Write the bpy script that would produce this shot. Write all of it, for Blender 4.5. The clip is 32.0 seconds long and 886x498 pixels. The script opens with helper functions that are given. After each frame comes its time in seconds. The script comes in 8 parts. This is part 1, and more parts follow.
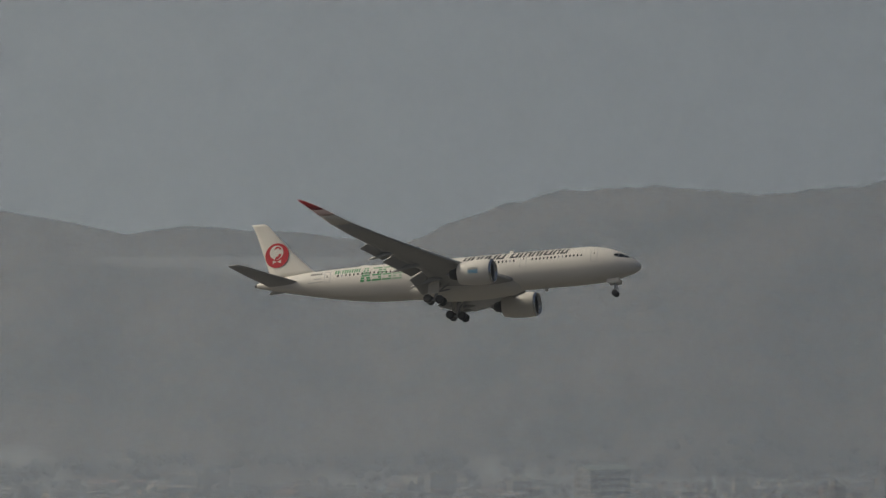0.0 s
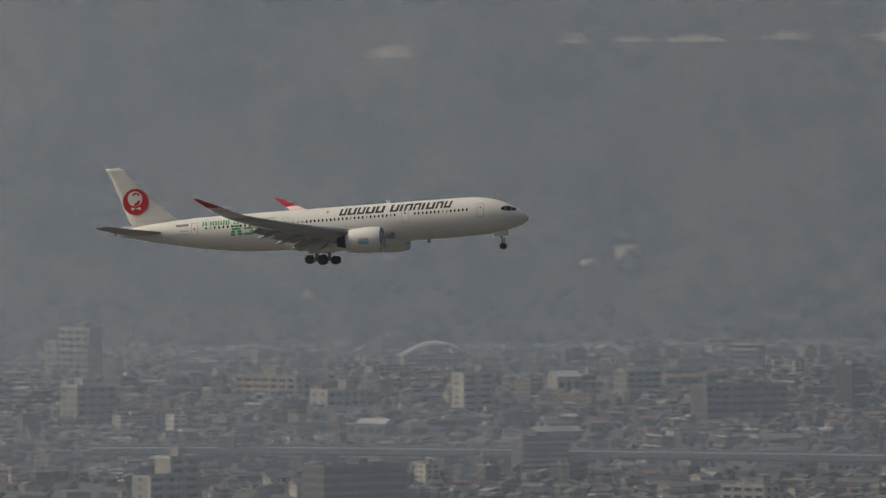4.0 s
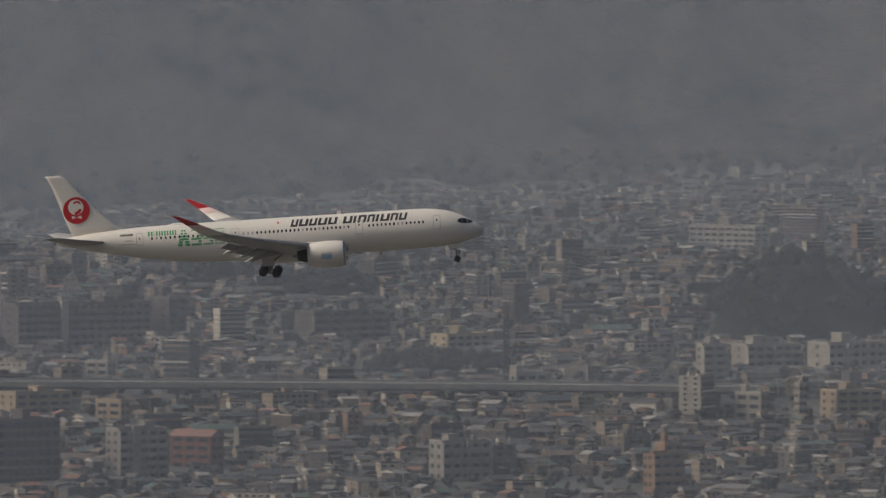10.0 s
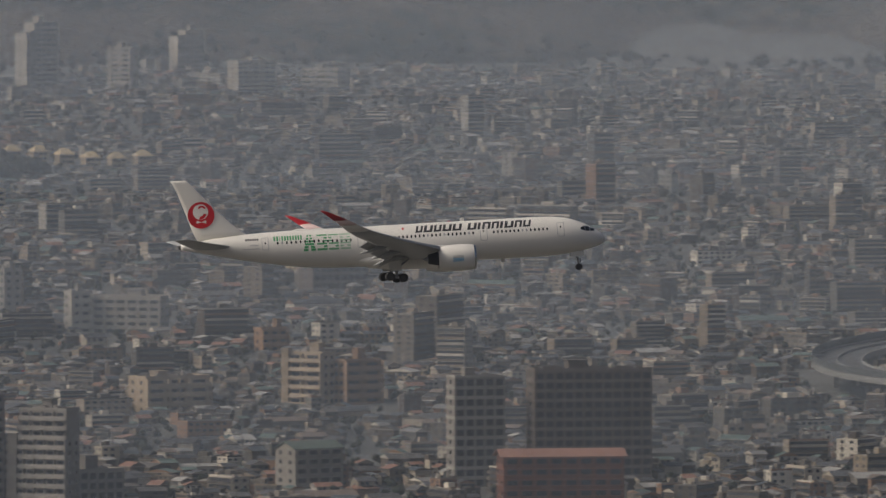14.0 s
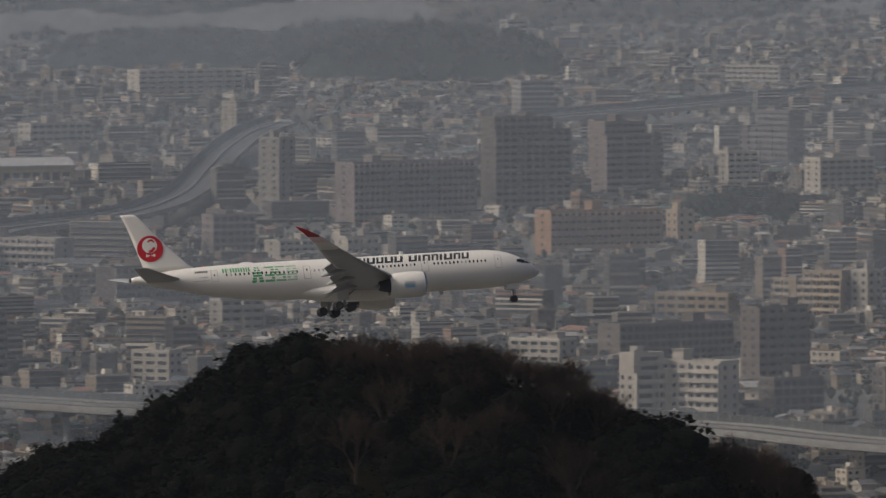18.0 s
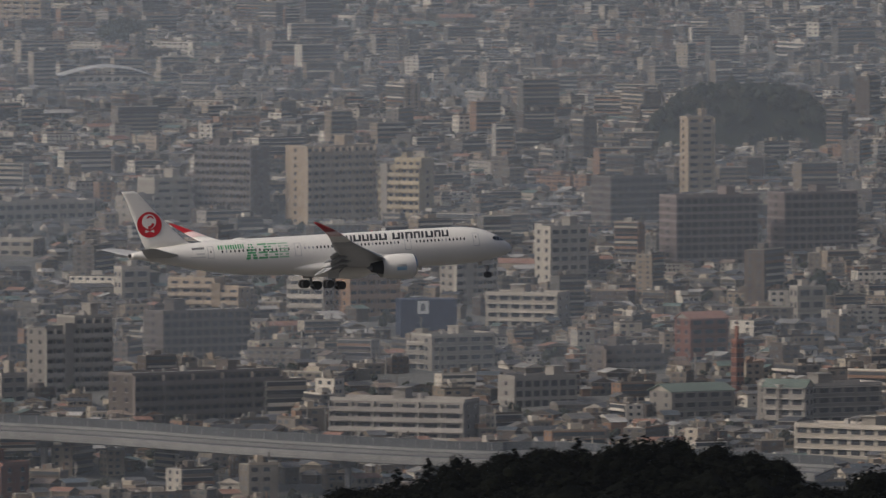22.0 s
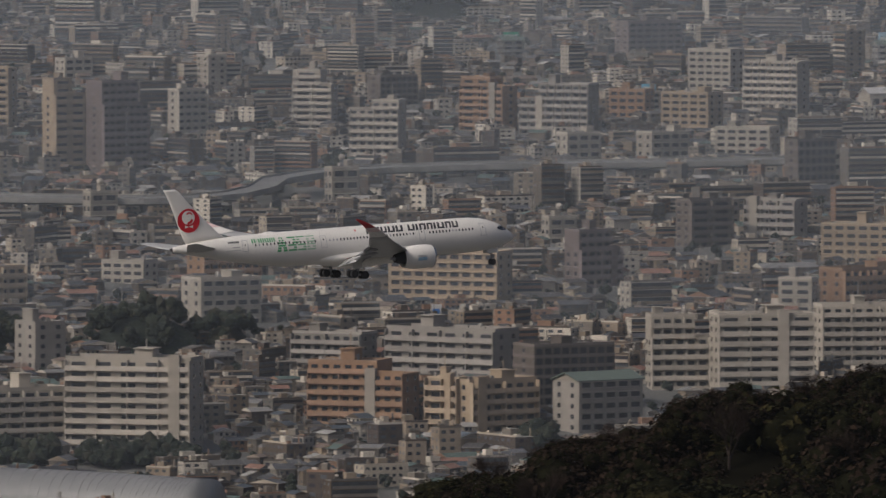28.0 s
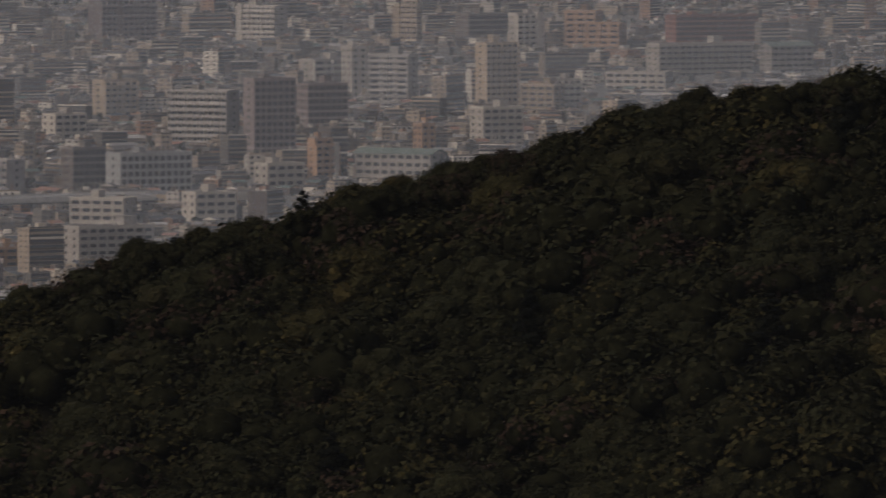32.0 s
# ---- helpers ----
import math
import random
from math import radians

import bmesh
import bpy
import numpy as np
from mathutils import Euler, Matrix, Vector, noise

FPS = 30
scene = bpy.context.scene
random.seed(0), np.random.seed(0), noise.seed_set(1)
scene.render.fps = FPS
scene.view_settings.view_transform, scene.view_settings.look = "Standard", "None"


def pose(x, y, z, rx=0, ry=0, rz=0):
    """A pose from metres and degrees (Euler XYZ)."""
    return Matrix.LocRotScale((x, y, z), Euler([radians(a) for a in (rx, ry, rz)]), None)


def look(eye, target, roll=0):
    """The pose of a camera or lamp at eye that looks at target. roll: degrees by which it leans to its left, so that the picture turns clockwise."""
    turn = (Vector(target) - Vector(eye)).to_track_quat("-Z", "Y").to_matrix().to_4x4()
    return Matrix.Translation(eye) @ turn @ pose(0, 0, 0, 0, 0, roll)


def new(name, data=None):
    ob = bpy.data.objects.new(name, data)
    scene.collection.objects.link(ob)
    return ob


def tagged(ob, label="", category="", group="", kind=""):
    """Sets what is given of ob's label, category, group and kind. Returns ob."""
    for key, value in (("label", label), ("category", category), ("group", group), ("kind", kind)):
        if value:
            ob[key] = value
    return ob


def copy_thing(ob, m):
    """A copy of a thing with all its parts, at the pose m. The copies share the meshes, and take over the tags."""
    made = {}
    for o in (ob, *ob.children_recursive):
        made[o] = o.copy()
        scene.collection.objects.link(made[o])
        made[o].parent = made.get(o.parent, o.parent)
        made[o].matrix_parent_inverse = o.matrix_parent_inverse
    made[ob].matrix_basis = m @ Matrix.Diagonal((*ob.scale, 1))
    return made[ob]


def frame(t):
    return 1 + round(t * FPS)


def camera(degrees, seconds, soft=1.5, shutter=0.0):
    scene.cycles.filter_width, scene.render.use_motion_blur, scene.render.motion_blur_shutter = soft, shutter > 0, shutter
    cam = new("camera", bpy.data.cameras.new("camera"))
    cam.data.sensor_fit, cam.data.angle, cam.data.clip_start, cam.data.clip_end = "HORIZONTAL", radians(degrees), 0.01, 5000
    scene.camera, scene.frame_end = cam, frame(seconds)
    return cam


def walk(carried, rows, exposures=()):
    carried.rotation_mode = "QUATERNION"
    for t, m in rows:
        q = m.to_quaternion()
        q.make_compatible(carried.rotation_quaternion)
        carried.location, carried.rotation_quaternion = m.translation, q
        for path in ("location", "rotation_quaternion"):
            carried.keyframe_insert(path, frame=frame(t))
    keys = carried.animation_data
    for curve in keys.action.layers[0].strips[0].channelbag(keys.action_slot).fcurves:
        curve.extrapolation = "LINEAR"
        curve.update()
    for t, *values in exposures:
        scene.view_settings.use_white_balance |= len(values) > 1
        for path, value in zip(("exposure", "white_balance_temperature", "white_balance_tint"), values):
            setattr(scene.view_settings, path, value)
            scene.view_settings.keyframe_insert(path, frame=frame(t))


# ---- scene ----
EYE = Vector((0.0, 0.0, 477.0))      # tripod on a hilltop above the city
SLOPE = 0.0874                       # the plain rises gently away from the hill

cam = camera(3.6657, 32.0, soft=1.35, shutter=0.16)


def aim(turn, tilt):
    """Camera pose for a compass turn from +y (to the right) and a tilt, in degrees."""
    a, e = radians(turn), radians(tilt)
    way = Vector((math.sin(a) * math.cos(e), math.cos(a) * math.cos(e), math.sin(e)))
    return look(EYE, EYE + way * 1000)


walk(cam, [
    (0.00, aim(-25.000, -1.197)),
    (0.50, aim(-24.104, -1.250)),
    (1.00, aim(-23.203, -1.368)),
    (1.50, aim(-22.398, -1.391)),
    (2.00, aim(-21.571, -1.399)),
    (2.50, aim(-20.771, -1.422)),
    (3.00, aim(-19.905, -1.533)),
    (3.50, aim(-19.012, -1.686)),
    (4.00, aim(-18.183, -1.710)),
    (4.50, aim(-17.230, -1.715)),
    (5.00, aim(-16.402, -1.742)),
    (5.50, aim(-15.545, -1.759)),
    (6.00, aim(-14.684, -1.777)),
    (6.50, aim(-13.843, -1.803)),
    (7.00, aim(-13.046, -1.833)),
    (7.50, aim(-12.150, -1.841)),
    (8.00, aim(-11.237, -1.969)),
    (8.50, aim(-10.377, -1.923)),
    (9.00, aim(-9.632, -1.976)),
    (9.50, aim(-8.862, -1.987)),
    (10.00, aim(-8.081, -2.072)),
    (10.50, aim(-7.279, -2.130)),
    (11.00, aim(-6.456, -2.098)),
    (11.50, aim(-5.723, -2.170)),
    (12.00, aim(-4.967, -2.249)),
    (12.50, aim(-4.343, -2.275)),
    (13.00, aim(-3.487, -2.333)),
    (13.50, aim(-2.621, -2.292)),
    (14.00, aim(-1.756, -2.305)),
    (14.50, aim(-0.882, -2.295)),
    (15.00, aim(-0.008, -2.285)),
    (15.50, aim(0.855, -2.296)),
    (16.00, aim(1.864, -2.294)),
    (16.50, aim(2.735, -2.361)),
    (17.00, aim(3.601, -2.375)),
    (17.50, aim(4.460, -2.349)),
    (18.00, aim(5.307, -2.387)),
    (18.50, aim(6.110, -2.330)),
    (19.00, aim(6.852, -2.364)),
    (19.50, aim(7.652, -2.476)),
    (20.00, aim(8.516, -2.545)),
    (20.50, aim(9.402, -2.593)),
    (21.00, aim(10.269, -2.718)),
    (21.50, aim(11.065, -2.735)),
    (22.00, aim(11.889, -2.678)),
    (22.50, aim(12.656, -2.677)),
    (23.00, aim(13.432, -2.719)),
    (23.50, aim(14.158, -2.701)),
    (24.00, aim(14.952, -2.713)),
    (24.50, aim(15.672, -2.744)),
    (25.00, aim(16.418, -2.883)),
    (25.50, aim(17.137, -2.833)),
    (26.00, aim(17.852, -2.868)),
    (26.50, aim(18.555, -2.938)),
    (27.00, aim(19.233, -2.929)),
    (27.50, aim(19.882, -2.896)),
    (28.00, aim(20.519, -2.861)),
    (28.50, aim(21.160, -2.850)),
    (29.00, aim(21.734, -2.787)),
    (29.50, aim(22.315, -2.759)),
    (30.00, aim(22.854, -2.763)),
    (30.50, aim(23.550, -2.720)),
    (31.00, aim(24.169, -2.704)),
    (31.50, aim(24.943, -2.690)),
    (32.00, aim(25.888, -2.622)),
], exposures=[(0.0, -1.15, 6250, 3), (4.0, -0.92, 6150, 4), (7.0, -0.93, 6150, 6), (10.0, -0.94, 6150, 8), (13.0, -0.90, 6050, 8), (18.0, -0.86, 5950, 9), (25.0, -0.88, 5750, 10), (29.0, -0.98, 5750, 11), (32.0, -1.10, 6050, 15)])

# ---- daylight ----
SUN_TURN, SUN_HIGH = -104.0, 40.0    # compass turn from +y, height over the horizon
world = bpy.data.worlds.new("hazy_sky")
scene.world = world
world.use_nodes = True
wn = world.node_tree
sky = wn.nodes.new("ShaderNodeTexSky")
sky.sky_type = "NISHITA"
sky.sun_disc = False
sky.sun_elevation = radians(SUN_HIGH)
sky.sun_rotation = radians(SUN_TURN)
sky.air_density, sky.dust_density, sky.ozone_density = 0.6, 9.0, 0.2
wn.links.new(sky.outputs[0], wn.nodes["Background"].inputs[0])
wn.nodes["Background"].inputs[1].default_value = 0.15
sun_data = bpy.data.lights.new("sun", "SUN")
sun_data.energy, sun_data.angle, sun_data.color = 2.5, radians(2.0), (1.0, 0.85, 0.66)
sun = new("sun", sun_data)
a, e = radians(SUN_TURN), radians(SUN_HIGH)
sun.matrix_world = look((math.sin(a) * math.cos(e) * 900, math.cos(a) * math.cos(e) * 900, 900 * math.sin(e)), (0, 0, 0))


# ---- materials ----
def shader(name, rough=0.6, metal=0.0, spec=0.5):
    m = bpy.data.materials.new(name)
    m.use_nodes = True
    b = m.node_tree.nodes["Principled BSDF"]
    b.inputs["Roughness"].default_value, b.inputs["Metallic"].default_value = rough, metal
    b.inputs["Specular IOR Level"].default_value = spec
    return m, m.node_tree.nodes, m.node_tree.links, b


def noise_node(n, l, scale, detail=4.0, coord="Object"):
    c = n.new("ShaderNodeTexCoord")
    t = n.new("ShaderNodeTexNoise")
    t.inputs["Scale"].default_value, t.inputs["Detail"].default_value = scale, detail
    l.new(c.outputs[coord], t.inputs["Vector"])
    return t


def surface(name, base, rough=0.6, metal=0.0, grain=2.0, stain=0.15, amount=0.18, bump=0.0, spec=0.5, vary=0.0, hue=0.0):
    """A plain colour broken up by stains, finer grain and, with vary, a shade of its own for each object."""
    m, n, l, b = shader(name, rough, metal, spec)
    big, fine = noise_node(n, l, stain, 5), noise_node(n, l, grain, 6)
    add = n.new("ShaderNodeMath")
    add.operation = "ADD"
    l.new(big.outputs["Fac"], add.inputs[0])
    l.new(fine.outputs["Fac"], add.inputs[1])
    span = n.new("ShaderNodeMapRange")
    span.inputs["From Min"].default_value, span.inputs["From Max"].default_value = 0.65, 1.35
    span.inputs["To Min"].default_value, span.inputs["To Max"].default_value = 1 - amount, 1 + amount
    l.new(add.outputs[0], span.inputs["Value"])
    hsv = n.new("ShaderNodeHueSaturation")
    hsv.inputs["Color"].default_value = (*base, 1)
    val = span.outputs["Result"]
    if vary:
        info = n.new("ShaderNodeObjectInfo")
        r = n.new("ShaderNodeMapRange")
        r.inputs["To Min"].default_value, r.inputs["To Max"].default_value = 1 - vary, 1 + vary
        l.new(info.outputs["Random"], r.inputs["Value"])
        mul = n.new("ShaderNodeMath")
        mul.operation = "MULTIPLY"
        l.new(val, mul.inputs[0])
        l.new(r.outputs["Result"], mul.inputs[1])
        val = mul.outputs[0]
        if hue:
            r2 = n.new("ShaderNodeMapRange")
            r2.inputs["To Min"].default_value, r2.inputs["To Max"].default_value = 0.5 - hue, 0.5 + hue
            l.new(info.outputs["Random"], r2.inputs["Value"])
            l.new(r2.outputs["Result"], hsv.inputs["Hue"])
    l.new(val, hsv.inputs["Value"])
    l.new(hsv.outputs[0], b.inputs["Base Color"])
    if bump:
        bp = n.new("ShaderNodeBump")
        bp.inputs["Strength"].default_value, bp.inputs["Distance"].default_value = bump, 0.1
        l.new(fine.outputs["Fac"], bp.inputs["Height"])
        l.new(bp.outputs[0], b.inputs["Normal"])
    return m


def many(name, stops, rough=0.8, grain=1.0, amount=0.2, spec=0.3, relief=0.0):
    """Each piece of a joined mesh takes its own colour from the stops, with grain over it."""
    m, n, l, b = shader(name, rough, 0.0, spec)
    geo = n.new("ShaderNodeNewGeometry")
    ramp = n.new("ShaderNodeValToRGB")
    ramp.color_ramp.interpolation = "CONSTANT"
    el = ramp.color_ramp.elements
    while len(el) < len(stops):
        el.new(1.0)
    for i, c in enumerate(stops):
        el[i].position, el[i].color = i / len(stops), (*c, 1)
    l.new(geo.outputs["Random Per Island"], ramp.inputs[0])
    fine = noise_node(n, l, grain, 5)
    span = n.new("ShaderNodeMapRange")
    span.inputs["From Min"].default_value, span.inputs["From Max"].default_value = 0.3, 0.7
    span.inputs["To Min"].default_value, span.inputs["To Max"].default_value = 1 - amount, 1 + amount
    l.new(fine.outputs["Fac"], span.inputs["Value"])
    hsv = n.new("ShaderNodeHueSaturation")
    l.new(ramp.outputs[0], hsv.inputs["Color"])
    l.new(span.outputs["Result"], hsv.inputs["Value"])
    l.new(hsv.outputs[0], b.inputs["Base Color"])
    if relief:
        tufts = noise_node(n, l, 2.6, 5)
        bp = n.new("ShaderNodeBump")
        bp.inputs["Strength"].default_value, bp.inputs["Distance"].default_value = 1.0, relief
        l.new(tufts.outputs["Fac"], bp.inputs["Height"])
        l.new(bp.outputs[0], b.inputs["Normal"])
    return m


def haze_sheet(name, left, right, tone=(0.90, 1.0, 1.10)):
    """Thin mist: lets most light through and scatters the rest to both sides; thicker, and painted brighter in its
    colour, towards the sun.
    """
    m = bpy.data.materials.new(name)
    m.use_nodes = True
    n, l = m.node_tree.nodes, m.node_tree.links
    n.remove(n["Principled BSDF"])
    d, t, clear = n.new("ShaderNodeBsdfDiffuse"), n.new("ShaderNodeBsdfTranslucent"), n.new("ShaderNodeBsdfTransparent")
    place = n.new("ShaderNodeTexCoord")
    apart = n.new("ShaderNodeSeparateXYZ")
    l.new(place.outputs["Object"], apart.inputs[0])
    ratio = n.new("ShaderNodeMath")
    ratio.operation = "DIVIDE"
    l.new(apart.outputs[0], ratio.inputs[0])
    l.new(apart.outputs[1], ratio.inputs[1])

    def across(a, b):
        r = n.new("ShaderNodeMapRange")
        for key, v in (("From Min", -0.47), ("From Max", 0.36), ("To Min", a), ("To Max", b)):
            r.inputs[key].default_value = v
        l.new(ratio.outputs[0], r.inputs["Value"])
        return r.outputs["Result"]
    # the haze's brightness is painted into the sheet colour, falling from left to right
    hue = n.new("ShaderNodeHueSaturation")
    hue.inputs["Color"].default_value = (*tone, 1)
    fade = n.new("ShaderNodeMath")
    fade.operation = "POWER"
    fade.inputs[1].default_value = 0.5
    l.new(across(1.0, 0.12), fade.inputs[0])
    painted_glow = n.new("ShaderNodeMapRange")
    painted_glow.inputs["To Min"].default_value, painted_glow.inputs["To Max"].default_value = 0.23, 0.85
    l.new(fade.outputs[0], painted_glow.inputs["Value"])
    l.new(painted_glow.outputs["Result"], hue.inputs["Value"])
    # droplets scatter evenly, whichever way the sheet hangs: both lobes look up or down, a trifle inwards
    flat = n.new("ShaderNodeVectorMath")
    flat.operation = "MULTIPLY"
    flat.inputs[1].default_value = (-1.0, -1.0, 0.0)
    l.new(place.outputs["Object"], flat.inputs[0])
    unit = n.new("ShaderNodeVectorMath")
    unit.operation = "NORMALIZE"
    l.new(flat.outputs[0], unit.inputs[0])
    for b, sign in ((d, 1), (t, -1)):
        up = n.new("ShaderNodeVectorMath")
        up.operation = "MULTIPLY_ADD"
        up.inputs[1].default_value = (0.02, 0.02, 0.02)
        up.inputs[2].default_value = (0.0, 0.0, sign)
        l.new(unit.outputs[0], up.inputs[0])
        l.new(hue.outputs[0], b.inputs["Color"])
        l.new(up.outputs[0], b.inputs["Normal"])
    both, mix = n.new("ShaderNodeAddShader"), n.new("ShaderNodeMixShader")
    l.new(d.outputs[0], both.inputs[0])
    l.new(t.outputs[0], both.inputs[1])
    l.new(clear.outputs[0], mix.inputs[1])
    l.new(both.outputs[0], mix.inputs[2])
    mix.inputs[0].default_value = 1.0
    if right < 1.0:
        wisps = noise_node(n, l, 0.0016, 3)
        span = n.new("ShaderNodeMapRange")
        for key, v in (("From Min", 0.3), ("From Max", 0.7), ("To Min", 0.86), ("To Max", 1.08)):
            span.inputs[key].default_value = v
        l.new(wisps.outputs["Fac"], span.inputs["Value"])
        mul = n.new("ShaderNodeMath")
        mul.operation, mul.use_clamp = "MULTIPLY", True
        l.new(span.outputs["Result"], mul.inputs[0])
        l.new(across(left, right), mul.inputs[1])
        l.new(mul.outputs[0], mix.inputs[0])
    l.new(mix.outputs[0], n["Material Output"].inputs[0])
    return m


M_PAINT = surface("white_aircraft_paint", (0.68, 0.655, 0.60), 0.45, grain=1.5, stain=0.12, amount=0.05)
M_WING = surface("grey_wing_paint", (0.35, 0.348, 0.34), 0.4, grain=1.2, stain=0.2, amount=0.1)
M_RED = surface("red_paint", (0.46, 0.012, 0.02), 0.35, amount=0.08)
M_PINK = surface("red_fading_to_white", (0.74, 0.55, 0.52), 0.35, amount=0.1)
M_BLACK = surface("black_lettering", (0.02, 0.02, 0.022), 0.4, amount=0.1)
M_GREEN = surface("green_lettering", (0.05, 0.27, 0.10), 0.4, amount=0.1)
M_FADE = [M_GREEN, surface("mid_green_lettering", (0.09, 0.30, 0.13), 0.4, amount=0.1), surface("pale_green_lettering", (0.16, 0.36, 0.19), 0.4, amount=0.1), surface("faint_green_lettering", (0.30, 0.45, 0.31), 0.4, amount=0.1)]
M_BLUE = surface("blue_marking", (0.10, 0.34, 0.55), 0.4, amount=0.1)
M_GLASS = surface("dark_cabin_glass", (0.015, 0.017, 0.02), 0.08, amount=0.1)
M_LINE = surface("grey_panel_line", (0.30, 0.30, 0.31), 0.5, amount=0.1)
M_METAL = surface("bare_metal", (0.55, 0.55, 0.56), 0.25, 1.0, amount=0.08)
M_STEEL = surface("gear_steel", (0.33, 0.33, 0.34), 0.4, 0.7, grain=5, amount=0.2)
M_TYRE = surface("tyre_rubber", (0.022, 0.022, 0.024), 0.85, grain=6, amount=0.2)
M_DARK = surface("dark_cavity", (0.03, 0.03, 0.032), 0.7, amount=0.2)
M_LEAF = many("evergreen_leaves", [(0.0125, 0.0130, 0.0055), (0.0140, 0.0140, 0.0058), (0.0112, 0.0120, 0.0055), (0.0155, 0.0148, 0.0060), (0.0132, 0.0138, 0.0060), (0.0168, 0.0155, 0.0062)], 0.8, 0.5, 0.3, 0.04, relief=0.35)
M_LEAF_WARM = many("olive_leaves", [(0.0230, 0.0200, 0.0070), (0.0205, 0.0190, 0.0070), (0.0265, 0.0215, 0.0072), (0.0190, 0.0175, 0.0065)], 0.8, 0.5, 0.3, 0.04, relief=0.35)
# conifer needles; also the leaf colour with cloud shade painted in, for the first crests
M_PINE_SHADED = many("needles_and_shaded_leaves", [(0.0027, 0.0032, 0.0019), (0.0034, 0.0040, 0.0021), (0.0023, 0.0027, 0.0017)], 0.8, 0.5, 0.3, 0.04, relief=0.35)
# darker leaf colour for canopy cores: the shade inside the crowns is painted in
M_INNER_SHADE = surface("inner_leaves_painted_shade", (0.0075, 0.0076, 0.0038), 0.95, grain=3.0, stain=0.6, amount=0.6, bump=1.0, spec=0.0)
M_BARK = surface("bark", (0.03, 0.023, 0.019), 0.9, spec=0.1, grain=3, stain=0.4, amount=0.3)
M_TWIG = surface("bare_twigs", (0.024, 0.016, 0.012), 0.9, spec=0.1, grain=2, stain=0.3, amount=0.3)
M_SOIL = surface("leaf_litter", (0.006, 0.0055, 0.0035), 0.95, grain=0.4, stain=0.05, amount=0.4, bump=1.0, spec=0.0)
M_GROUND = surface("town_ground", (0.10, 0.098, 0.09), 0.9, grain=0.05, stain=0.008, amount=0.35)
M_WOODS = many("far_woods", [(0.017, 0.022, 0.014), (0.021, 0.026, 0.015), (0.014, 0.019, 0.013), (0.028, 0.028, 0.017)], 0.9, 0.05, 0.3)
M_CONC = surface("weathered_concrete", (0.17, 0.167, 0.16), 0.85, grain=0.6, stain=0.06, amount=0.2, vary=0.1)
M_RAIL = surface("noise_barrier", (0.065, 0.069, 0.072), 0.5, grain=0.8, stain=0.1, amount=0.15)
M_BARE = surface("bare_earth", (0.30, 0.245, 0.19), 0.95, grain=0.02, stain=0.01, amount=0.25)


# ---- helpers of the build ----
def finish(bm, name, mat, smooth=False):
    me = bpy.data.meshes.new(name)
    bm.normal_update()
    bm.to_mesh(me)
    bm.free()
    for x in (mat if isinstance(mat, (list, tuple)) else [mat]):
        me.materials.append(x)
    if smooth:
        me.polygons.foreach_set("use_smooth", [True] * len(me.polygons))
    return me


def part(name, bm, mat, parent, label="", smooth=False, m=None):
    """Links a bmesh (or a mesh that is shared) as one part under a thing or a part."""
    me = bm if isinstance(bm, bpy.types.Mesh) else finish(bm, name, mat, smooth)
    ob = new(name, me)
    ob.parent = parent
    if m is not None:
        ob.matrix_basis = m
    return tagged(ob, label) if label else ob


def thing(name, label, category, group="", kind="", m=None):
    ob = new(name)
    ob.empty_display_size = 0.5
    if m is not None:
        ob.matrix_basis = m
    return tagged(ob, label, category, group, kind)


def box(bm, x0, x1, y0, y1, z0, z1, slot=0):
    v = [bm.verts.new(p) for p in ((x0, y0, z0), (x1, y0, z0), (x1, y1, z0), (x0, y1, z0), (x0, y0, z1), (x1, y0, z1), (x1, y1, z1), (x0, y1, z1))]
    for q in ((0, 3, 2, 1), (4, 5, 6, 7), (0, 1, 5, 4), (1, 2, 6, 5), (2, 3, 7, 6), (3, 0, 4, 7)):
        bm.faces.new([v[i] for i in q]).material_index = slot
    return bm


def cube(x0, x1, y0, y1, z0, z1):
    return box(bmesh.new(), x0, x1, y0, y1, z0, z1)


def loft(rings, cap=True, bm=None):
    """Joins closed rings of equally many points."""
    bm = bm or bmesh.new()
    rows = [[bm.verts.new(p) for p in r] for r in rings]
    k = len(rows[0])
    for a, b in zip(rows, rows[1:]):
        for i in range(k):
            bm.faces.new((a[i], a[(i + 1) % k], b[(i + 1) % k], b[i]))
    if cap:
        bm.faces.new(rows[0][::-1])
        bm.faces.new(rows[-1])
    return bm


def lathe(profile, k=24, axis="x", at=(0, 0, 0), bm=None, cap=False):
    """Turns (along, radius) points about an axis."""
    rings = []
    for s, r in profile:
        ring = []
        for i in range(k):
            a = 2 * math.pi * i / k
            c, d = r * math.cos(a), r * math.sin(a)
            p = (s, c, d) if axis == "x" else (c, s, d) if axis == "y" else (c, d, s)
            ring.append((p[0] + at[0], p[1] + at[1], p[2] + at[2]))
        rings.append(ring)
    return loft(rings, cap, bm)


def tube(bm, p, q, r0, r1, k=5):
    p, q = Vector(p), Vector(q)
    w = (q - p).normalized()
    u = w.orthogonal().normalized()
    v = w.cross(u)
    rings = [[c + u * (r * math.cos(2 * math.pi * i / k)) + v * (r * math.sin(2 * math.pi * i / k)) for i in range(k)] for c, r in ((p, r0), (q, r1))]
    return loft(rings, True, bm)


def polar(turn, dist, z=None):
    """A place by compass turn (degrees) and level distance from the viewpoint; on the plain unless z is given."""
    a = radians(turn)
    return Vector((math.sin(a) * dist, math.cos(a) * dist, SLOPE * dist if z is None else z))


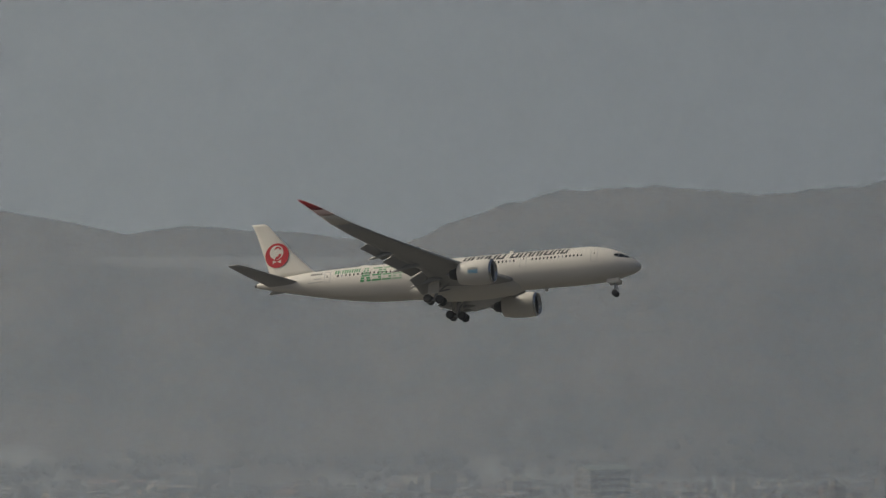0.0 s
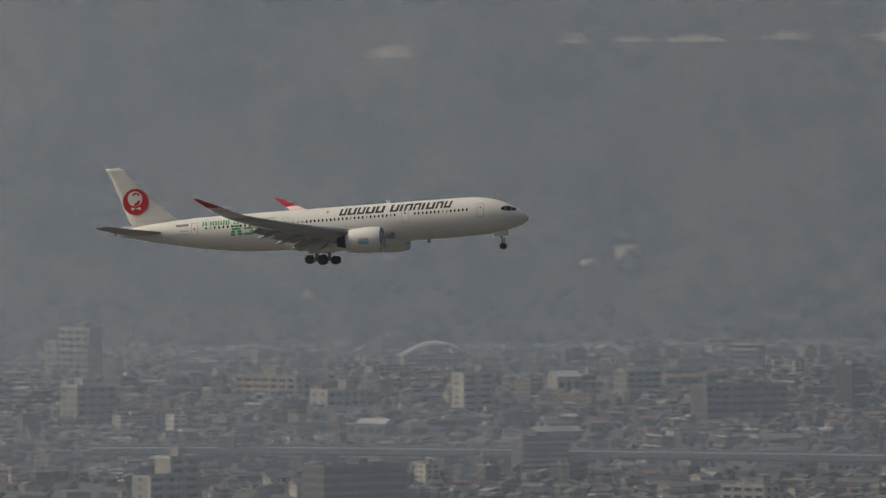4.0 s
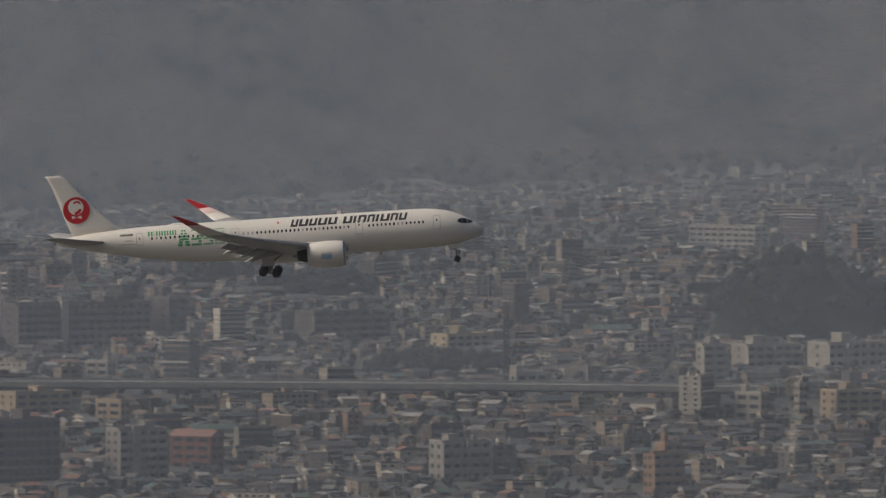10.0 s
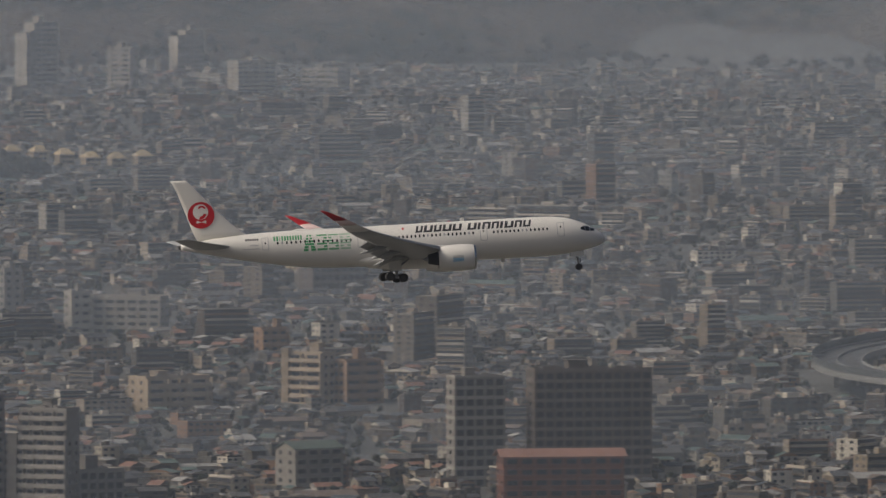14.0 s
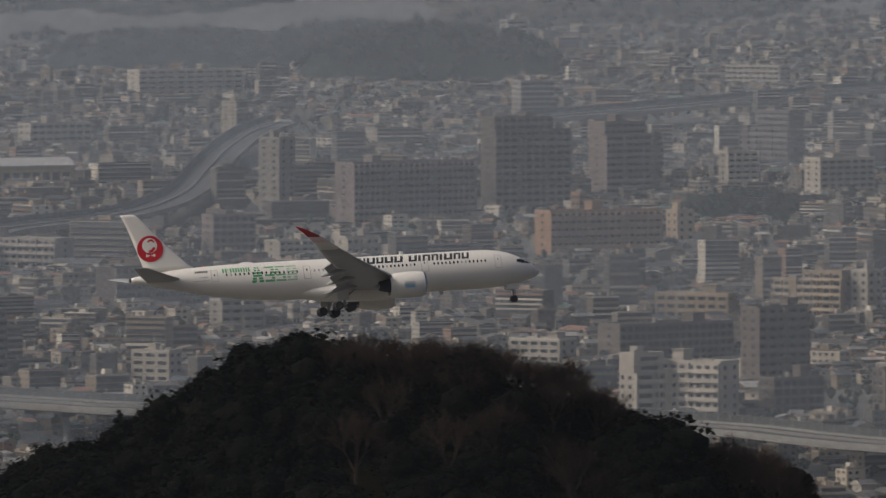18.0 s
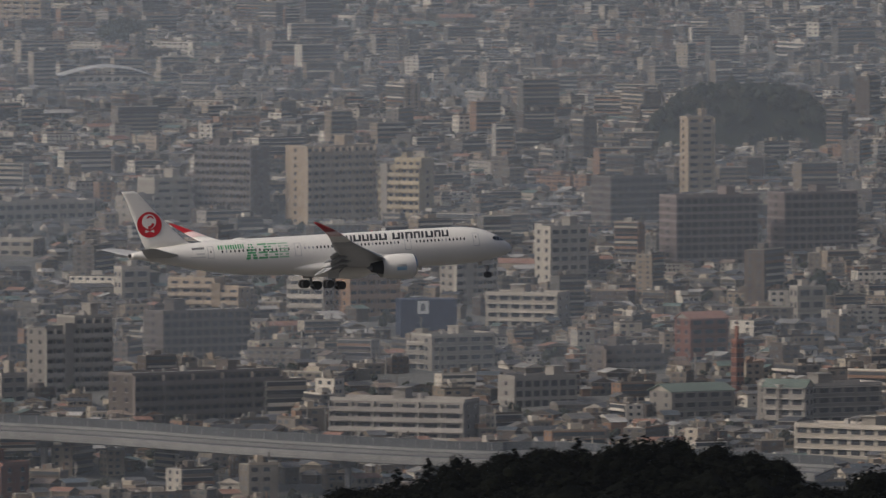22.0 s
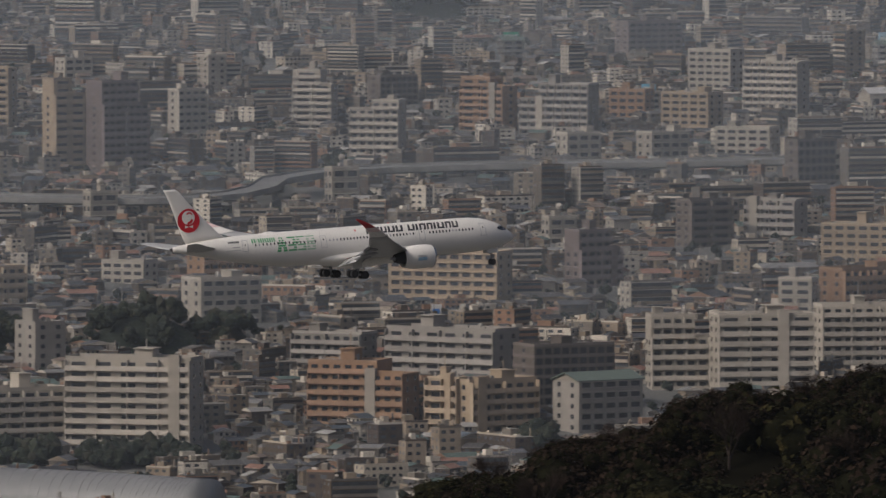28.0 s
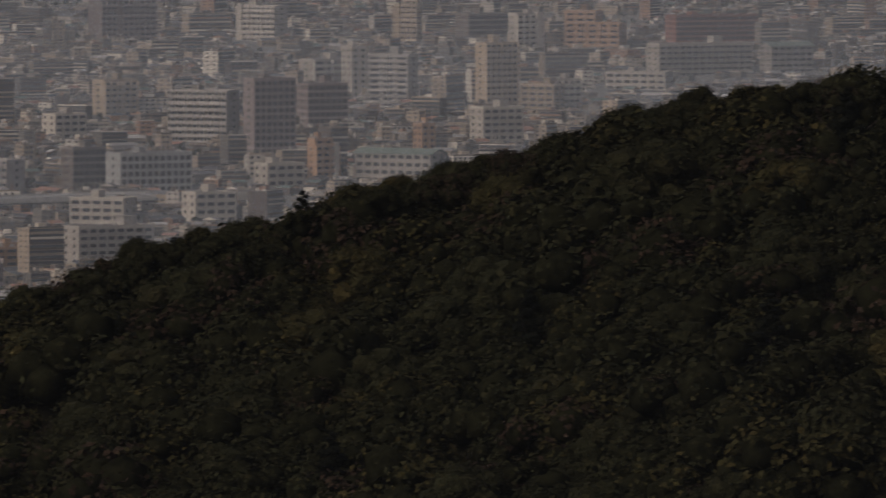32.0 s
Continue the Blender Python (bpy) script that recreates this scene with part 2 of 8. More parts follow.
def size_at(dist):
    """The plain's houses stand on a rising slope and are the smaller the higher they stand."""
    return (477.0 - SLOPE * dist) / 250.0


def between(table, x):
    """Straight interpolation in a short table of pairs."""
    if x <= table[0][0]:
        return table[0][1]
    for (a, p), (b, q) in zip(table, table[1:]):
        if x <= b:
            return p + (q - p) * (x - a) / (b - a)
    return table[-1][1]


def bulk(name, verts, faces, slots, mats, label, category, kind="stuff", smooth=False):
    """One joined mesh out of arrays; faces are lists of vertex numbers."""
    me = bpy.data.meshes.new(name)
    me.from_pydata(verts, [], faces)
    for x in mats:
        me.materials.append(x)
    me.polygons.foreach_set("material_index", slots)
    if smooth:
        me.polygons.foreach_set("use_smooth", [True] * len(faces))
    return tagged(new(name, me), label, category, "", kind)


# ---- ground, mountains, mist ----
def build_ground():
    verts, faces = [], []
    rings, spokes = [0, 400, 1500, 2400, 2900] + [3000 + 50 * i for i in range(20)] + [4100, 4380, 4700, 4990], 180
    for r in rings:
        for i in range(spokes):
            a = 2 * math.pi * i / spokes
            verts.append((r * math.sin(a), r * math.cos(a), (SLOPE * r if r < 4380 else 383 - (r - 4380) * 0.25) + (noise.noise(Vector((r * math.sin(a), r * math.cos(a), 0)) * 0.01) * 0.8)))
    for j in range(len(rings) - 1):
        for i in range(spokes):
            k = (i + 1) % spokes
            faces.append((j * spokes + i, (j + 1) * spokes + i, (j + 1) * spokes + k, j * spokes + k))
    bulk("ground", verts, faces, [0] * len(faces), [M_GROUND], "grey-brown town ground of streets and yards", "ground", "structure", True)


RIDGE = [(-34, -1.0), (-26.9, -1.15), (-25.9, -1.3), (-25.4, -1.27), (-25.04, -1.127), (-24.62, -0.975), (-24.3, -0.945), (-23.98, -0.965), (-23.73, -0.985), (-23.4, -0.95), (-23.05, -0.90), (-22.7, -0.855), (-22.49, -0.775), (-22.14, -0.718), (-21.76, -0.71), (-21.53, -0.62), (-21.1, -0.5), (-20.4, -0.42), (-19, -0.36), (-16, -0.42), (-12, -0.5), (-8, -0.62), (-4, -0.75), (0, -0.8), (6, -0.95), (14, -1.05), (22, -1.1), (34, -1.15)]
FOOT = [(-34, 3800), (-22, 3820), (-17, 3850), (-13, 3880), (-9.6, 3950), (-8, 4010), (-5, 4090), (-3, 4180), (1.5, 4150), (5, 4190), (9, 4330), (20, 4350), (34, 4350)]


def eased(table, turn, wide=0.2):
    """A table read with its corners rounded off."""
    return sum(between(table, turn + d * wide) for d in (-3, -2, -1, 0, 1, 2, 3)) / 7


def mountain_z(turn, r):
    """Height of the wooded mountains behind the city."""
    foot = eased(FOOT, turn)
    top = foot + 260.0
    base = SLOPE * foot
    peak = 477 - top * math.tan(radians(-eased(RIDGE, turn, 0.04)))
    u = (r - foot) / (top - foot)
    p = polar(turn, r, 0)
    if u <= 0:
        return SLOPE * r - 4
    rough = noise.fractal(Vector((p.x, p.y, 3)) * 0.012, 0.9, 2.1, 6) * 5 * min(1, u * 3) * (1 if u < 0.85 else 0.7)
    rough += noise.noise(Vector((p.x * 0.22, p.y * 0.22, 7))) * 1.1 * min(1, u * 3)      # crowns of the woods
    spur = noise.fractal(Vector((turn * 0.7, r * 0.003, 9)), 1.0, 2.0, 4) * 16 * math.sin(min(1.0, u) * math.pi) ** 0.8
    if u > 1:
        return peak - (u - 1) * 160 + rough
    return base + (peak - base) * (0.55 * u + 0.45 * u * u * (3 - 2 * u)) + rough + spur


def on_mountain(turn, tilt):
    """Level distance at which the mountain side is seen under that tilt from the viewpoint."""
    r = between(FOOT, turn) + 2
    while r < between(FOOT, turn) + 260 and 477 + r * math.tan(radians(tilt)) > mountain_z(turn, r):
        r += 1.0
    return r


def build_mountains():
    for name, lo, hi, na, nr, label in (("mountain_range", -33, 33, 1800, 60, "dim wooded mountain range behind the city in haze"), ("far_mountain_range", -34, -19, 120, 12, "faint far ridge in the haze")):
        verts, faces = [], []
        for i in range(na):
            turn = lo + (hi - lo) * i / (na - 1)
            r0 = between(FOOT, turn) - 10
            for j in range(nr):
                if name == "mountain_range":
                    r = r0 + 330 * j / (nr - 1)
                    z = mountain_z(turn, r)
                else:
                    r = 4520 + 200 * j / (nr - 1)
                    top = 477 - 4640 * math.tan(radians(-between([(-34, -0.95), (-27, -1.0), (-25.6, -1.06), (-24.5, -1.2), (-19, -1.3)], turn)))
                    z = top - abs(r - 4640) * 0.5 + noise.fractal(Vector((turn * 1.3, r * 0.01, 5)), 1.0, 2.0, 5) * 5
                verts.append(tuple(polar(turn, r, z)))
        for i in range(na - 1):
            for j in range(nr - 1):
                faces.append((i * nr + j, i * nr + j + 1, (i + 1) * nr + j + 1, (i + 1) * nr + j))
        bulk(name, verts, faces, [0] * len(faces), [M_MOUNT], label, "mountain", "structure", True)


def mountain_skin():
    """Winter woods seen from far: dark evergreens, browner bare stands, paler scars, with relief."""
    m, n, l, bs = shader("wooded_slope", 0.95, 0.0, 0.1)
    big, mid, fine = noise_node(n, l, 0.02, 7), noise_node(n, l, 0.16, 7), noise_node(n, l, 0.6, 5)
    add = n.new("ShaderNodeMath")
    add.operation = "MULTIPLY_ADD"
    add.inputs[1].default_value = 1.0
    l.new(mid.outputs["Fac"], add.inputs[0])
    l.new(big.outputs["Fac"], add.inputs[2])
    ramp = n.new("ShaderNodeValToRGB")
    el = ramp.color_ramp.elements
    el[0].position, el[0].color = 0.78, (0.006, 0.010, 0.006, 1)
    el[1].position, el[1].color = 1.0, (0.085, 0.07, 0.052, 1)
    for at, c in ((0.87, (0.026, 0.030, 0.018, 1)), (0.95, (0.04, 0.037, 0.028, 1))):
        e = el.new(at)
        e.color = c
    l.new(add.outputs[0], ramp.inputs[0])
    l.new(ramp.outputs[0], bs.inputs["Base Color"])
    for tex, strength, far in ((mid, 1.0, 5.0), (fine, 1.0, 1.6)):
        bp = n.new("ShaderNodeBump")
        bp.inputs["Strength"].default_value, bp.inputs["Distance"].default_value = strength, far
        l.new(tex.outputs["Fac"], bp.inputs["Height"])
        if bs.inputs["Normal"].is_linked:
            l.new(bs.inputs["Normal"].links[0].from_socket, bp.inputs["Normal"])
        l.new(bp.outputs[0], bs.inputs["Normal"])
    return m


M_MOUNT = mountain_skin()


def clearing(turn, tilt, wide, tall, seed, peak=0.5):
    """A pale bare-earth cut lying on the mountain side: terraces that narrow to a ragged top."""
    rnd = random.Random(seed)
    bm = bmesh.new()
    steps = max(2, int(tall / 0.014))
    base = None
    for k in range(steps):
        u0, u1 = k / steps, (k + 1.05) / steps
        span = wide * (1 - 0.75 * k / steps) * rnd.uniform(0.75, 1.05)
        mid = turn + (peak - 0.5) * wide * (k / steps) + rnd.uniform(-0.08, 0.08) * wide
        n = 14
        rows = []
        for i in range(n + 1):
            t = mid + (i / n - 0.5) * span
            thin = rnd.uniform(0.75, 1.1) * (1 if 0 < i < n else 0.2)
            row = []
            for u in (u0, u0 + (u1 - u0) * thin):
                e = tilt + (u - 0.5) * tall + rnd.uniform(-0.06, 0.06) * tall
                r = on_mountain(t, e) - 1.2
                row.append(bm.verts.new(polar(t, r, 477 + r * math.tan(radians(e)) + 0.2)))
            rows.append(row)
        for a, b in zip(rows, rows[1:]):
            bm.faces.new((a[0], b[0], b[1], a[1]))
        base = base or rows[n // 2][0].co.copy()
    bmesh.ops.translate(bm, verts=bm.verts, vec=-base)
    ob = new("quarry_clearing", finish(bm, "quarry_clearing", M_BARE))
    ob.location = base
    tagged(ob, "pale bare-earth clearing cut into the wooded mountainside", "clearing", "mountain clearings")


def sheet(name, radius, z0, z1, mat, label, category, kind, span=31.0):
    """A curtain of fine upright pleats, so that it takes the light alike on all sides."""
    wide = radius(0.0) * 0.000032
    n = int(2 * radians(span) * radius(0.0) / wide) // 2 * 2
    t = np.linspace(-span, span, n + 1)
    coarse = np.linspace(-span, span, 125)
    r = np.interp(t, coarse, [radius(x) for x in coarse]) + np.where(np.arange(n + 1) % 2, wide * 0.5, -wide * 0.5)
    a = np.radians(t)
    low, high = np.empty((n + 1, 3)), np.empty((n + 1, 3))
    low[:, 0], low[:, 1], low[:, 2] = np.sin(a) * r, np.cos(a) * r, SLOPE * r + z0
    high[:, :2], high[:, 2] = low[:, :2], z1
    me = bpy.data.meshes.new(name)
    me.vertices.add(2 * n + 2)
    me.vertices.foreach_set("co", np.concatenate([low, high]).ravel())
    k = np.arange(n)
    quads = np.stack([k, k + 1, k + n + 2, k + n + 1], 1).ravel()
    me.loops.add(4 * n)
    me.loops.foreach_set("vertex_index", quads)
    me.polygons.add(n)
    me.polygons.foreach_set("loop_start", 4 * k)
    me.update(calc_edges=True)
    me.materials.append(mat)
    ob = tagged(new(name, me), label, category, "", kind)
    ob.visible_shadow = name != "mist"      # the thin mist casts no shadow


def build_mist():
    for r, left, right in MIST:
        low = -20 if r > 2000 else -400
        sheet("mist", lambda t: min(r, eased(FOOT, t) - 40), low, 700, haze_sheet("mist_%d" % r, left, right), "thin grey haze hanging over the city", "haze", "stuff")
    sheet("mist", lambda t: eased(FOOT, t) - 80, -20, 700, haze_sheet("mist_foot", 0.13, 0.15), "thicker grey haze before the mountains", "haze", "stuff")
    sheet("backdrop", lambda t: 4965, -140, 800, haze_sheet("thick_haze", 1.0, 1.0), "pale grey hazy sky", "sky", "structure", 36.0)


# distance, thickness at the left and right; brightness sits in the sheets' colour
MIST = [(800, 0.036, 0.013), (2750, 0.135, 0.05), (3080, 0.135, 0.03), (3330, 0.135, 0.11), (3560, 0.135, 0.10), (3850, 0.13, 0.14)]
build_ground()
build_mountains()
build_mist()
clearing(-21.85, -0.925, 0.5, 0.13, 1, 0.35)
clearing(-21.65, -0.985, 0.3, 0.03, 2)
clearing(-18.41, -0.895, 0.25, 0.05, 3)
clearing(-17.63, -0.84, 0.18, 0.045, 4)
clearing(-17.4, -0.845, 0.2, 0.02, 5)
clearing(-17.15, -0.84, 0.26, 0.03, 6)
clearing(-16.75, -0.83, 0.25, 0.03, 7)
clearing(-16.3, -0.82, 0.32, 0.06, 8)
clearing(-18.75, -1.9, 0.05, 0.03, 9)
clearing(-18.4, -1.75, 0.06, 0.02, 10)
clearing(2.4, -1.45, 0.5, 0.035, 11)
clearing(2.9, -1.32, 0.2, 0.03, 12)

# ---- the wooded hill in front ----
HILL = 1150.0
CREST = [(1.5, -4.6), (2.6, -4.0), (3.12, -3.41), (3.54, -3.27), (4.03, -3.06), (4.46, -2.81), (4.8, -2.75), (5.4, -2.76), (5.8, -2.85), (6.23, -3.14), (6.6, -3.19), (6.96, -3.42), (7.6, -4.1), (9, -4.6), (10.8, -4.2), (11.45, -3.70), (11.67, -3.63), (11.95, -3.54), (12.37, -3.46), (12.8, -3.48), (13.08, -3.50), (13.36, -3.56), (13.5, -3.69), (13.64, -3.64), (13.87, -3.52), (14.15, -3.45), (14.55, -3.41), (14.75, -3.47), (14.9, -3.52), (15.05, -3.48), (15.2, -3.53), (15.32, -3.51), (15.45, -3.56), (15.61, -3.5), (15.8, -3.65), (16.0, -3.68), (16.2, -3.65), (16.9, -3.64), (17.23, -3.67), (17.41, -3.72), (17.62, -3.80), (17.76, -3.88), (17.95, -3.83), (18.04, -3.78), (18.19, -3.81), (18.5, -3.88), (19.4, -4.1), (20.4, -3.84), (21.07, -3.6), (21.63, -3.4), (22.3, -3.33), (22.8, -3.18), (23.4, -3.07), (23.9, -2.86), (24.7, -2.54), (25.4, -2.39), (26.2, -2.16), (26.9, -1.95), (27.5, -1.88), (28.5, -1.8), (31, -2.0)]


def hill_z(turn, r):
    crest = 477 - HILL * math.tan(radians(-between(CREST, turn))) - 2.8
    fall = 0.2 if turn < 19 else 0.25
    z = crest - (HILL - r) * fall if r < HILL else crest - (r - HILL) * 0.4
    p = polar(turn, r, 0)
    return max(z + noise.noise(Vector((p.x, p.y, 0)) * 0.05) * 1.2, SLOPE * r - 3)


def build_hill():
    verts, faces = [], []
    na, nr = 300, 50
    for i in range(na):
        t = 0.5 + 31 * i / (na - 1)
        for j in range(nr):
            r = between([(0, 700), (30, 1120), (36, 1150), (42, 1180), (49, 2000)], j)
            verts.append(tuple(polar(t, r, hill_z(t, r))))
    for i in range(na - 1):
        for j in range(nr - 1):
            faces.append((i * nr + j, i * nr + j + 1, (i + 1) * nr + j + 1, (i + 1) * nr + j))
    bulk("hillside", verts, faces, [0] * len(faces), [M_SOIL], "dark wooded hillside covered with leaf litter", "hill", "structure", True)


build_hill()


def spray(rnd, d, p, s):
    """Corners of one small leaf spray at p, roughly facing d."""
    nrm = (d + Vector((rnd.gauss(0, 0.42), rnd.gauss(0, 0.42), rnd.gauss(0.15, 0.42)))).normalized()
    u = nrm.orthogonal().normalized()
    u.rotate(Matrix.Rotation(rnd.uniform(0, 6.283), 3, nrm))
    w = nrm.cross(u)
    return [p + q for q in (u * s, w * s * 0.6 + nrm * s * 0.25, -u * s * 0.8, -w * s * 0.6 + nrm * s * 0.25)]


def crown_mesh(rnd, wide, tall, mat_name, mats, quads=1500, lobes=16, leaf=0.36, cone=False):
    """A crown: dark inner masses and many small leaf sprays on uneven lobes."""
    bm = bmesh.new()
    balls = []
    for i in range(lobes):
        if cone:
            u = (i + 0.5) / lobes
            a, rr = i * 2.4, wide * 0.36 * (1 - u) ** 0.8
            c = Vector((math.cos(a) * rr, math.sin(a) * rr, tall * (0.12 + 0.82 * u)))
            balls.append((c, wide * (0.26 * (1 - u) + 0.07), 0.6))
        else:
            a, up = rnd.uniform(0, 6.283), rnd.uniform(-0.5, 1.0)
            flat = math.sqrt(max(0.0, 1 - up * up * 0.9))
            c = Vector((math.cos(a) * flat * wide * 0.33, math.sin(a) * flat * wide * 0.33, tall * (0.5 + 0.3 * up)))
            balls.append((c, wide * rnd.uniform(0.13, 0.23), rnd.uniform(0.7, 0.9)))
    for c, r, sq in balls:
        start = len(bm.verts)
        bmesh.ops.create_icosphere(bm, subdivisions=2, radius=r * 0.8)
        bm.verts.ensure_lookup_table()
        for v in bm.verts[start:]:
            v.co = Vector((v.co.x, v.co.y, v.co.z * sq)) * rnd.uniform(0.78, 1.16) + c
    total = sum(r * r for _, r, _ in balls)
    for c, r, sq in balls:
        for _ in range(int(quads * r * r / total)):
            d = Vector((rnd.gauss(0, 1), rnd.gauss(0, 1), rnd.gauss(0.25, 1))).normalized()
            p = c + Vector((d.x, d.y, d.z * sq)) * r * rnd.uniform(0.82, 1.15)
            bm.faces.new([bm.verts.new(q) for q in spray(rnd, d, p, leaf * rnd.uniform(0.6, 1.3))])
    return finish(bm, mat_name, mats)


def trunk_mesh(rnd, tall, r, limbs=5):
    bm = bmesh.new()
    tube(bm, (0, 0, -1.2), (rnd.uniform(-.2, .2), rnd.uniform(-.2, .2), tall * 0.5), r, r * 0.65, 7)
    for i in range(limbs):
        a = i * 6.283 / limbs + rnd.uniform(-.4, .4)
        z = tall * rnd.uniform(0.28, 0.5)
        tube(bm, (0, 0, z), (math.cos(a) * tall * 0.28, math.sin(a) * tall * 0.28, z + tall * rnd.uniform(.18, .3)), r * 0.45, r * 0.15, 5)
    return finish(bm, "trunk", M_BARK)


def bare_meshes(rnd, tall):
    """A leafless tree: trunk and limbs, and a haze of fine twigs."""
    wood, twigs = bmesh.new(), bmesh.new()
    tube(wood, (0, 0, -1), (0, 0, tall * 0.3), 0.2, 0.15, 6)

    def grow(p, d, length, r, depth):
        q = p + d * length
        tube(wood if depth < 2 else twigs, p, q, r, r * 0.6, 4 if depth < 2 else 3)
        if depth >= 4:
            return
        for _ in range((6, 5, 4, 4)[depth]):
            e = (d + Vector((rnd.gauss(0, .5), rnd.gauss(0, .5), rnd.gauss(0.22, .35)))).normalized()
            grow(p.lerp(q, rnd.uniform(0.45, 1.0)), e, length * rnd.uniform(.5, .75), r * 0.5, depth + 1)
    for i in range(4):
        a = i * 1.57 + rnd.uniform(-.3, .3)
        grow(Vector((0, 0, tall * rnd.uniform(0.15, 0.3))), Vector((math.cos(a) * 0.5, math.sin(a) * 0.5, 1)).normalized(), tall * 0.3, 0.12, 0)
    return finish(wood, "trunk", M_BARK), finish(twigs, "twig_crown", M_TWIG)


def tree_kinds():
    kinds = {"broad": [], "warm": [], "dark": [], "bare": [], "cone": []}
    for i in range(5):
        rnd = random.Random(40 + i)
        # the third kind is the same oak, its leaves coloured as under cloud shade
        for kind, mat, label in (("broad", M_LEAF, "dark evergreen broadleaf tree on the hillside"), ("warm", M_LEAF_WARM, "olive-brown broadleaf tree on the hillside"), ("dark", M_PINE_SHADED, "almost black evergreen tree on the hilltop")):
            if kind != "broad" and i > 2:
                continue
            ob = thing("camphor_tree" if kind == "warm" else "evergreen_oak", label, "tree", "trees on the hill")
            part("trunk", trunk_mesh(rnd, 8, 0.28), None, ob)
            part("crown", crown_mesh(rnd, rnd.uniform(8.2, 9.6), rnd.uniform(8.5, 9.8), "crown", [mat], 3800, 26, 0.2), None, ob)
            kinds[kind].append(ob)
        if i < 3:
            ob = thing("bare_tree", "leafless brown tree with fine twigs on the hill", "tree", "trees on the hill")
            wood, twigs = bare_meshes(rnd, 9.5)
            part("trunk", wood, None, ob)
            part("twig_crown", twigs, None, ob)
            kinds["bare"].append(ob)
            ob = thing("cedar_tree", "dark pointed conifer on the hill crest", "tree", "trees on the hill")
            part("trunk", trunk_mesh(rnd, 9, 0.2, 2), None, ob)
            part("crown", crown_mesh(rnd, 5.4, 10.0, "crown", [M_PINE_SHADED], 1900, 18, 0.18, True), None, ob)
            kinds["cone"].append(ob)
    return kinds


def plant_hill():
    rnd = random.Random(7)
    kinds = tree_kinds()
    spots = []

    def free(p, gap):
        return all((p - q).length_squared > gap * gap for q in spots)
    used = {}
    for lo, hi, near, far, gap, count in ((2.4, 7.8, 1146, 1150, 3.4, 400), (10.8, 19.2, 1146, 1150, 3.2, 600), (19.6, 29.6, 1144, 1150, 5.2, 500), (2.4, 7.8, 1105, 1146, 7.5, 500), (10.8, 19.2, 1120, 1146, 7.0, 500), (19.6, 29.6, 1040, 1146, 10.5, 2400)):
        for _ in range(count):
            t, r = rnd.uniform(lo, hi), rnd.uniform(near, far)
            front = near > 1140
            p = polar(t, r, 0)
            if not free(p, gap):
                continue
            spots.append(p)
            roll = rnd.random()
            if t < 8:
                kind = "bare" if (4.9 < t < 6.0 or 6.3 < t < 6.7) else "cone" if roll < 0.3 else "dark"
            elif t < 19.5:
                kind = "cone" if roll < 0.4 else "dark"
            else:
                kind = "bare" if roll < 0.06 or (20.6 < t < 23.6 and r > 1120 and roll < 0.75) else "cone" if roll < 0.2 else "warm" if roll < 0.36 else "broad"
            src = kinds[kind][rnd.randrange(len(kinds[kind]))]
            sunk = {"broad": 3.2, "dark": 3.2, "warm": 3.2, "bare": 1.0, "cone": 2.2}[kind]
            tall = {"broad": 8.8, "dark": 8.8, "warm": 8.8, "bare": 9.6, "cone": 10.0}[kind]
            z = hill_z(t, r)
            top = 477 - r * math.tan(radians(-between(CREST, t)))
            grown = rnd.uniform(0.75, 1.05)
            if front:                  # crowns on the crest make the hill's outline
                grown = max(0.5, min(1.2, (top + rnd.uniform(0.0, 1.2) - (0.0 if t < 19.5 else 0.8) - z) / (tall - sunk)))
            elif z + (tall - sunk) * grown > top:
                grown = max(0.4, (top - 0.5 - z) / (tall - sunk))
            z -= sunk * grown
            m = Matrix.Translation((p.x, p.y, z - 0.1)) @ Matrix.Rotation(rnd.uniform(0, 6.283), 4, "Z") @ Matrix.Diagonal((grown * rnd.uniform(0.92, 1.1), grown * rnd.uniform(0.92, 1.1), grown, 1))
            if src in used:
                copy_thing(src, m @ Matrix.Diagonal((*(1 / v for v in src.scale), 1)))
            else:
                src.matrix_basis = m
                used[src] = True
    for _ in range(160):                  # a thicket of bare trees along the first hill's crest
        t, r = rnd.choice((rnd.uniform(4.85, 6.05), rnd.uniform(4.85, 6.05), rnd.uniform(6.3, 6.75))), rnd.uniform(1138, 1150)
        p = polar(t, r, 0)
        if not free(p, 1.7):
            continue
        spots.append(p)
        src = kinds["bare"][rnd.randrange(3)]
        top = 477 - r * math.tan(radians(-between(CREST, t)))
        z = hill_z(t, r) - 1.0
        grown = max(0.45, min(0.9, (top + rnd.uniform(-0.6, 0.9) - z) / 8.4))
        m = Matrix.Translation((p.x, p.y, z)) @ Matrix.Rotation(rnd.uniform(0, 6.283), 4, "Z") @ Matrix.Scale(grown, 4)
        copy_thing(src, m @ Matrix.Diagonal((*(1 / v for v in src.scale), 1)))
    for group in kinds.values():
        for i, src in enumerate(group):
            if src not in used:
                t = 23 + 0.37 * i + len(used) * 0.05
                q = polar(t, 1090, hill_z(t, 1090))
                src.matrix_basis = Matrix.Translation(q)


plant_hill()


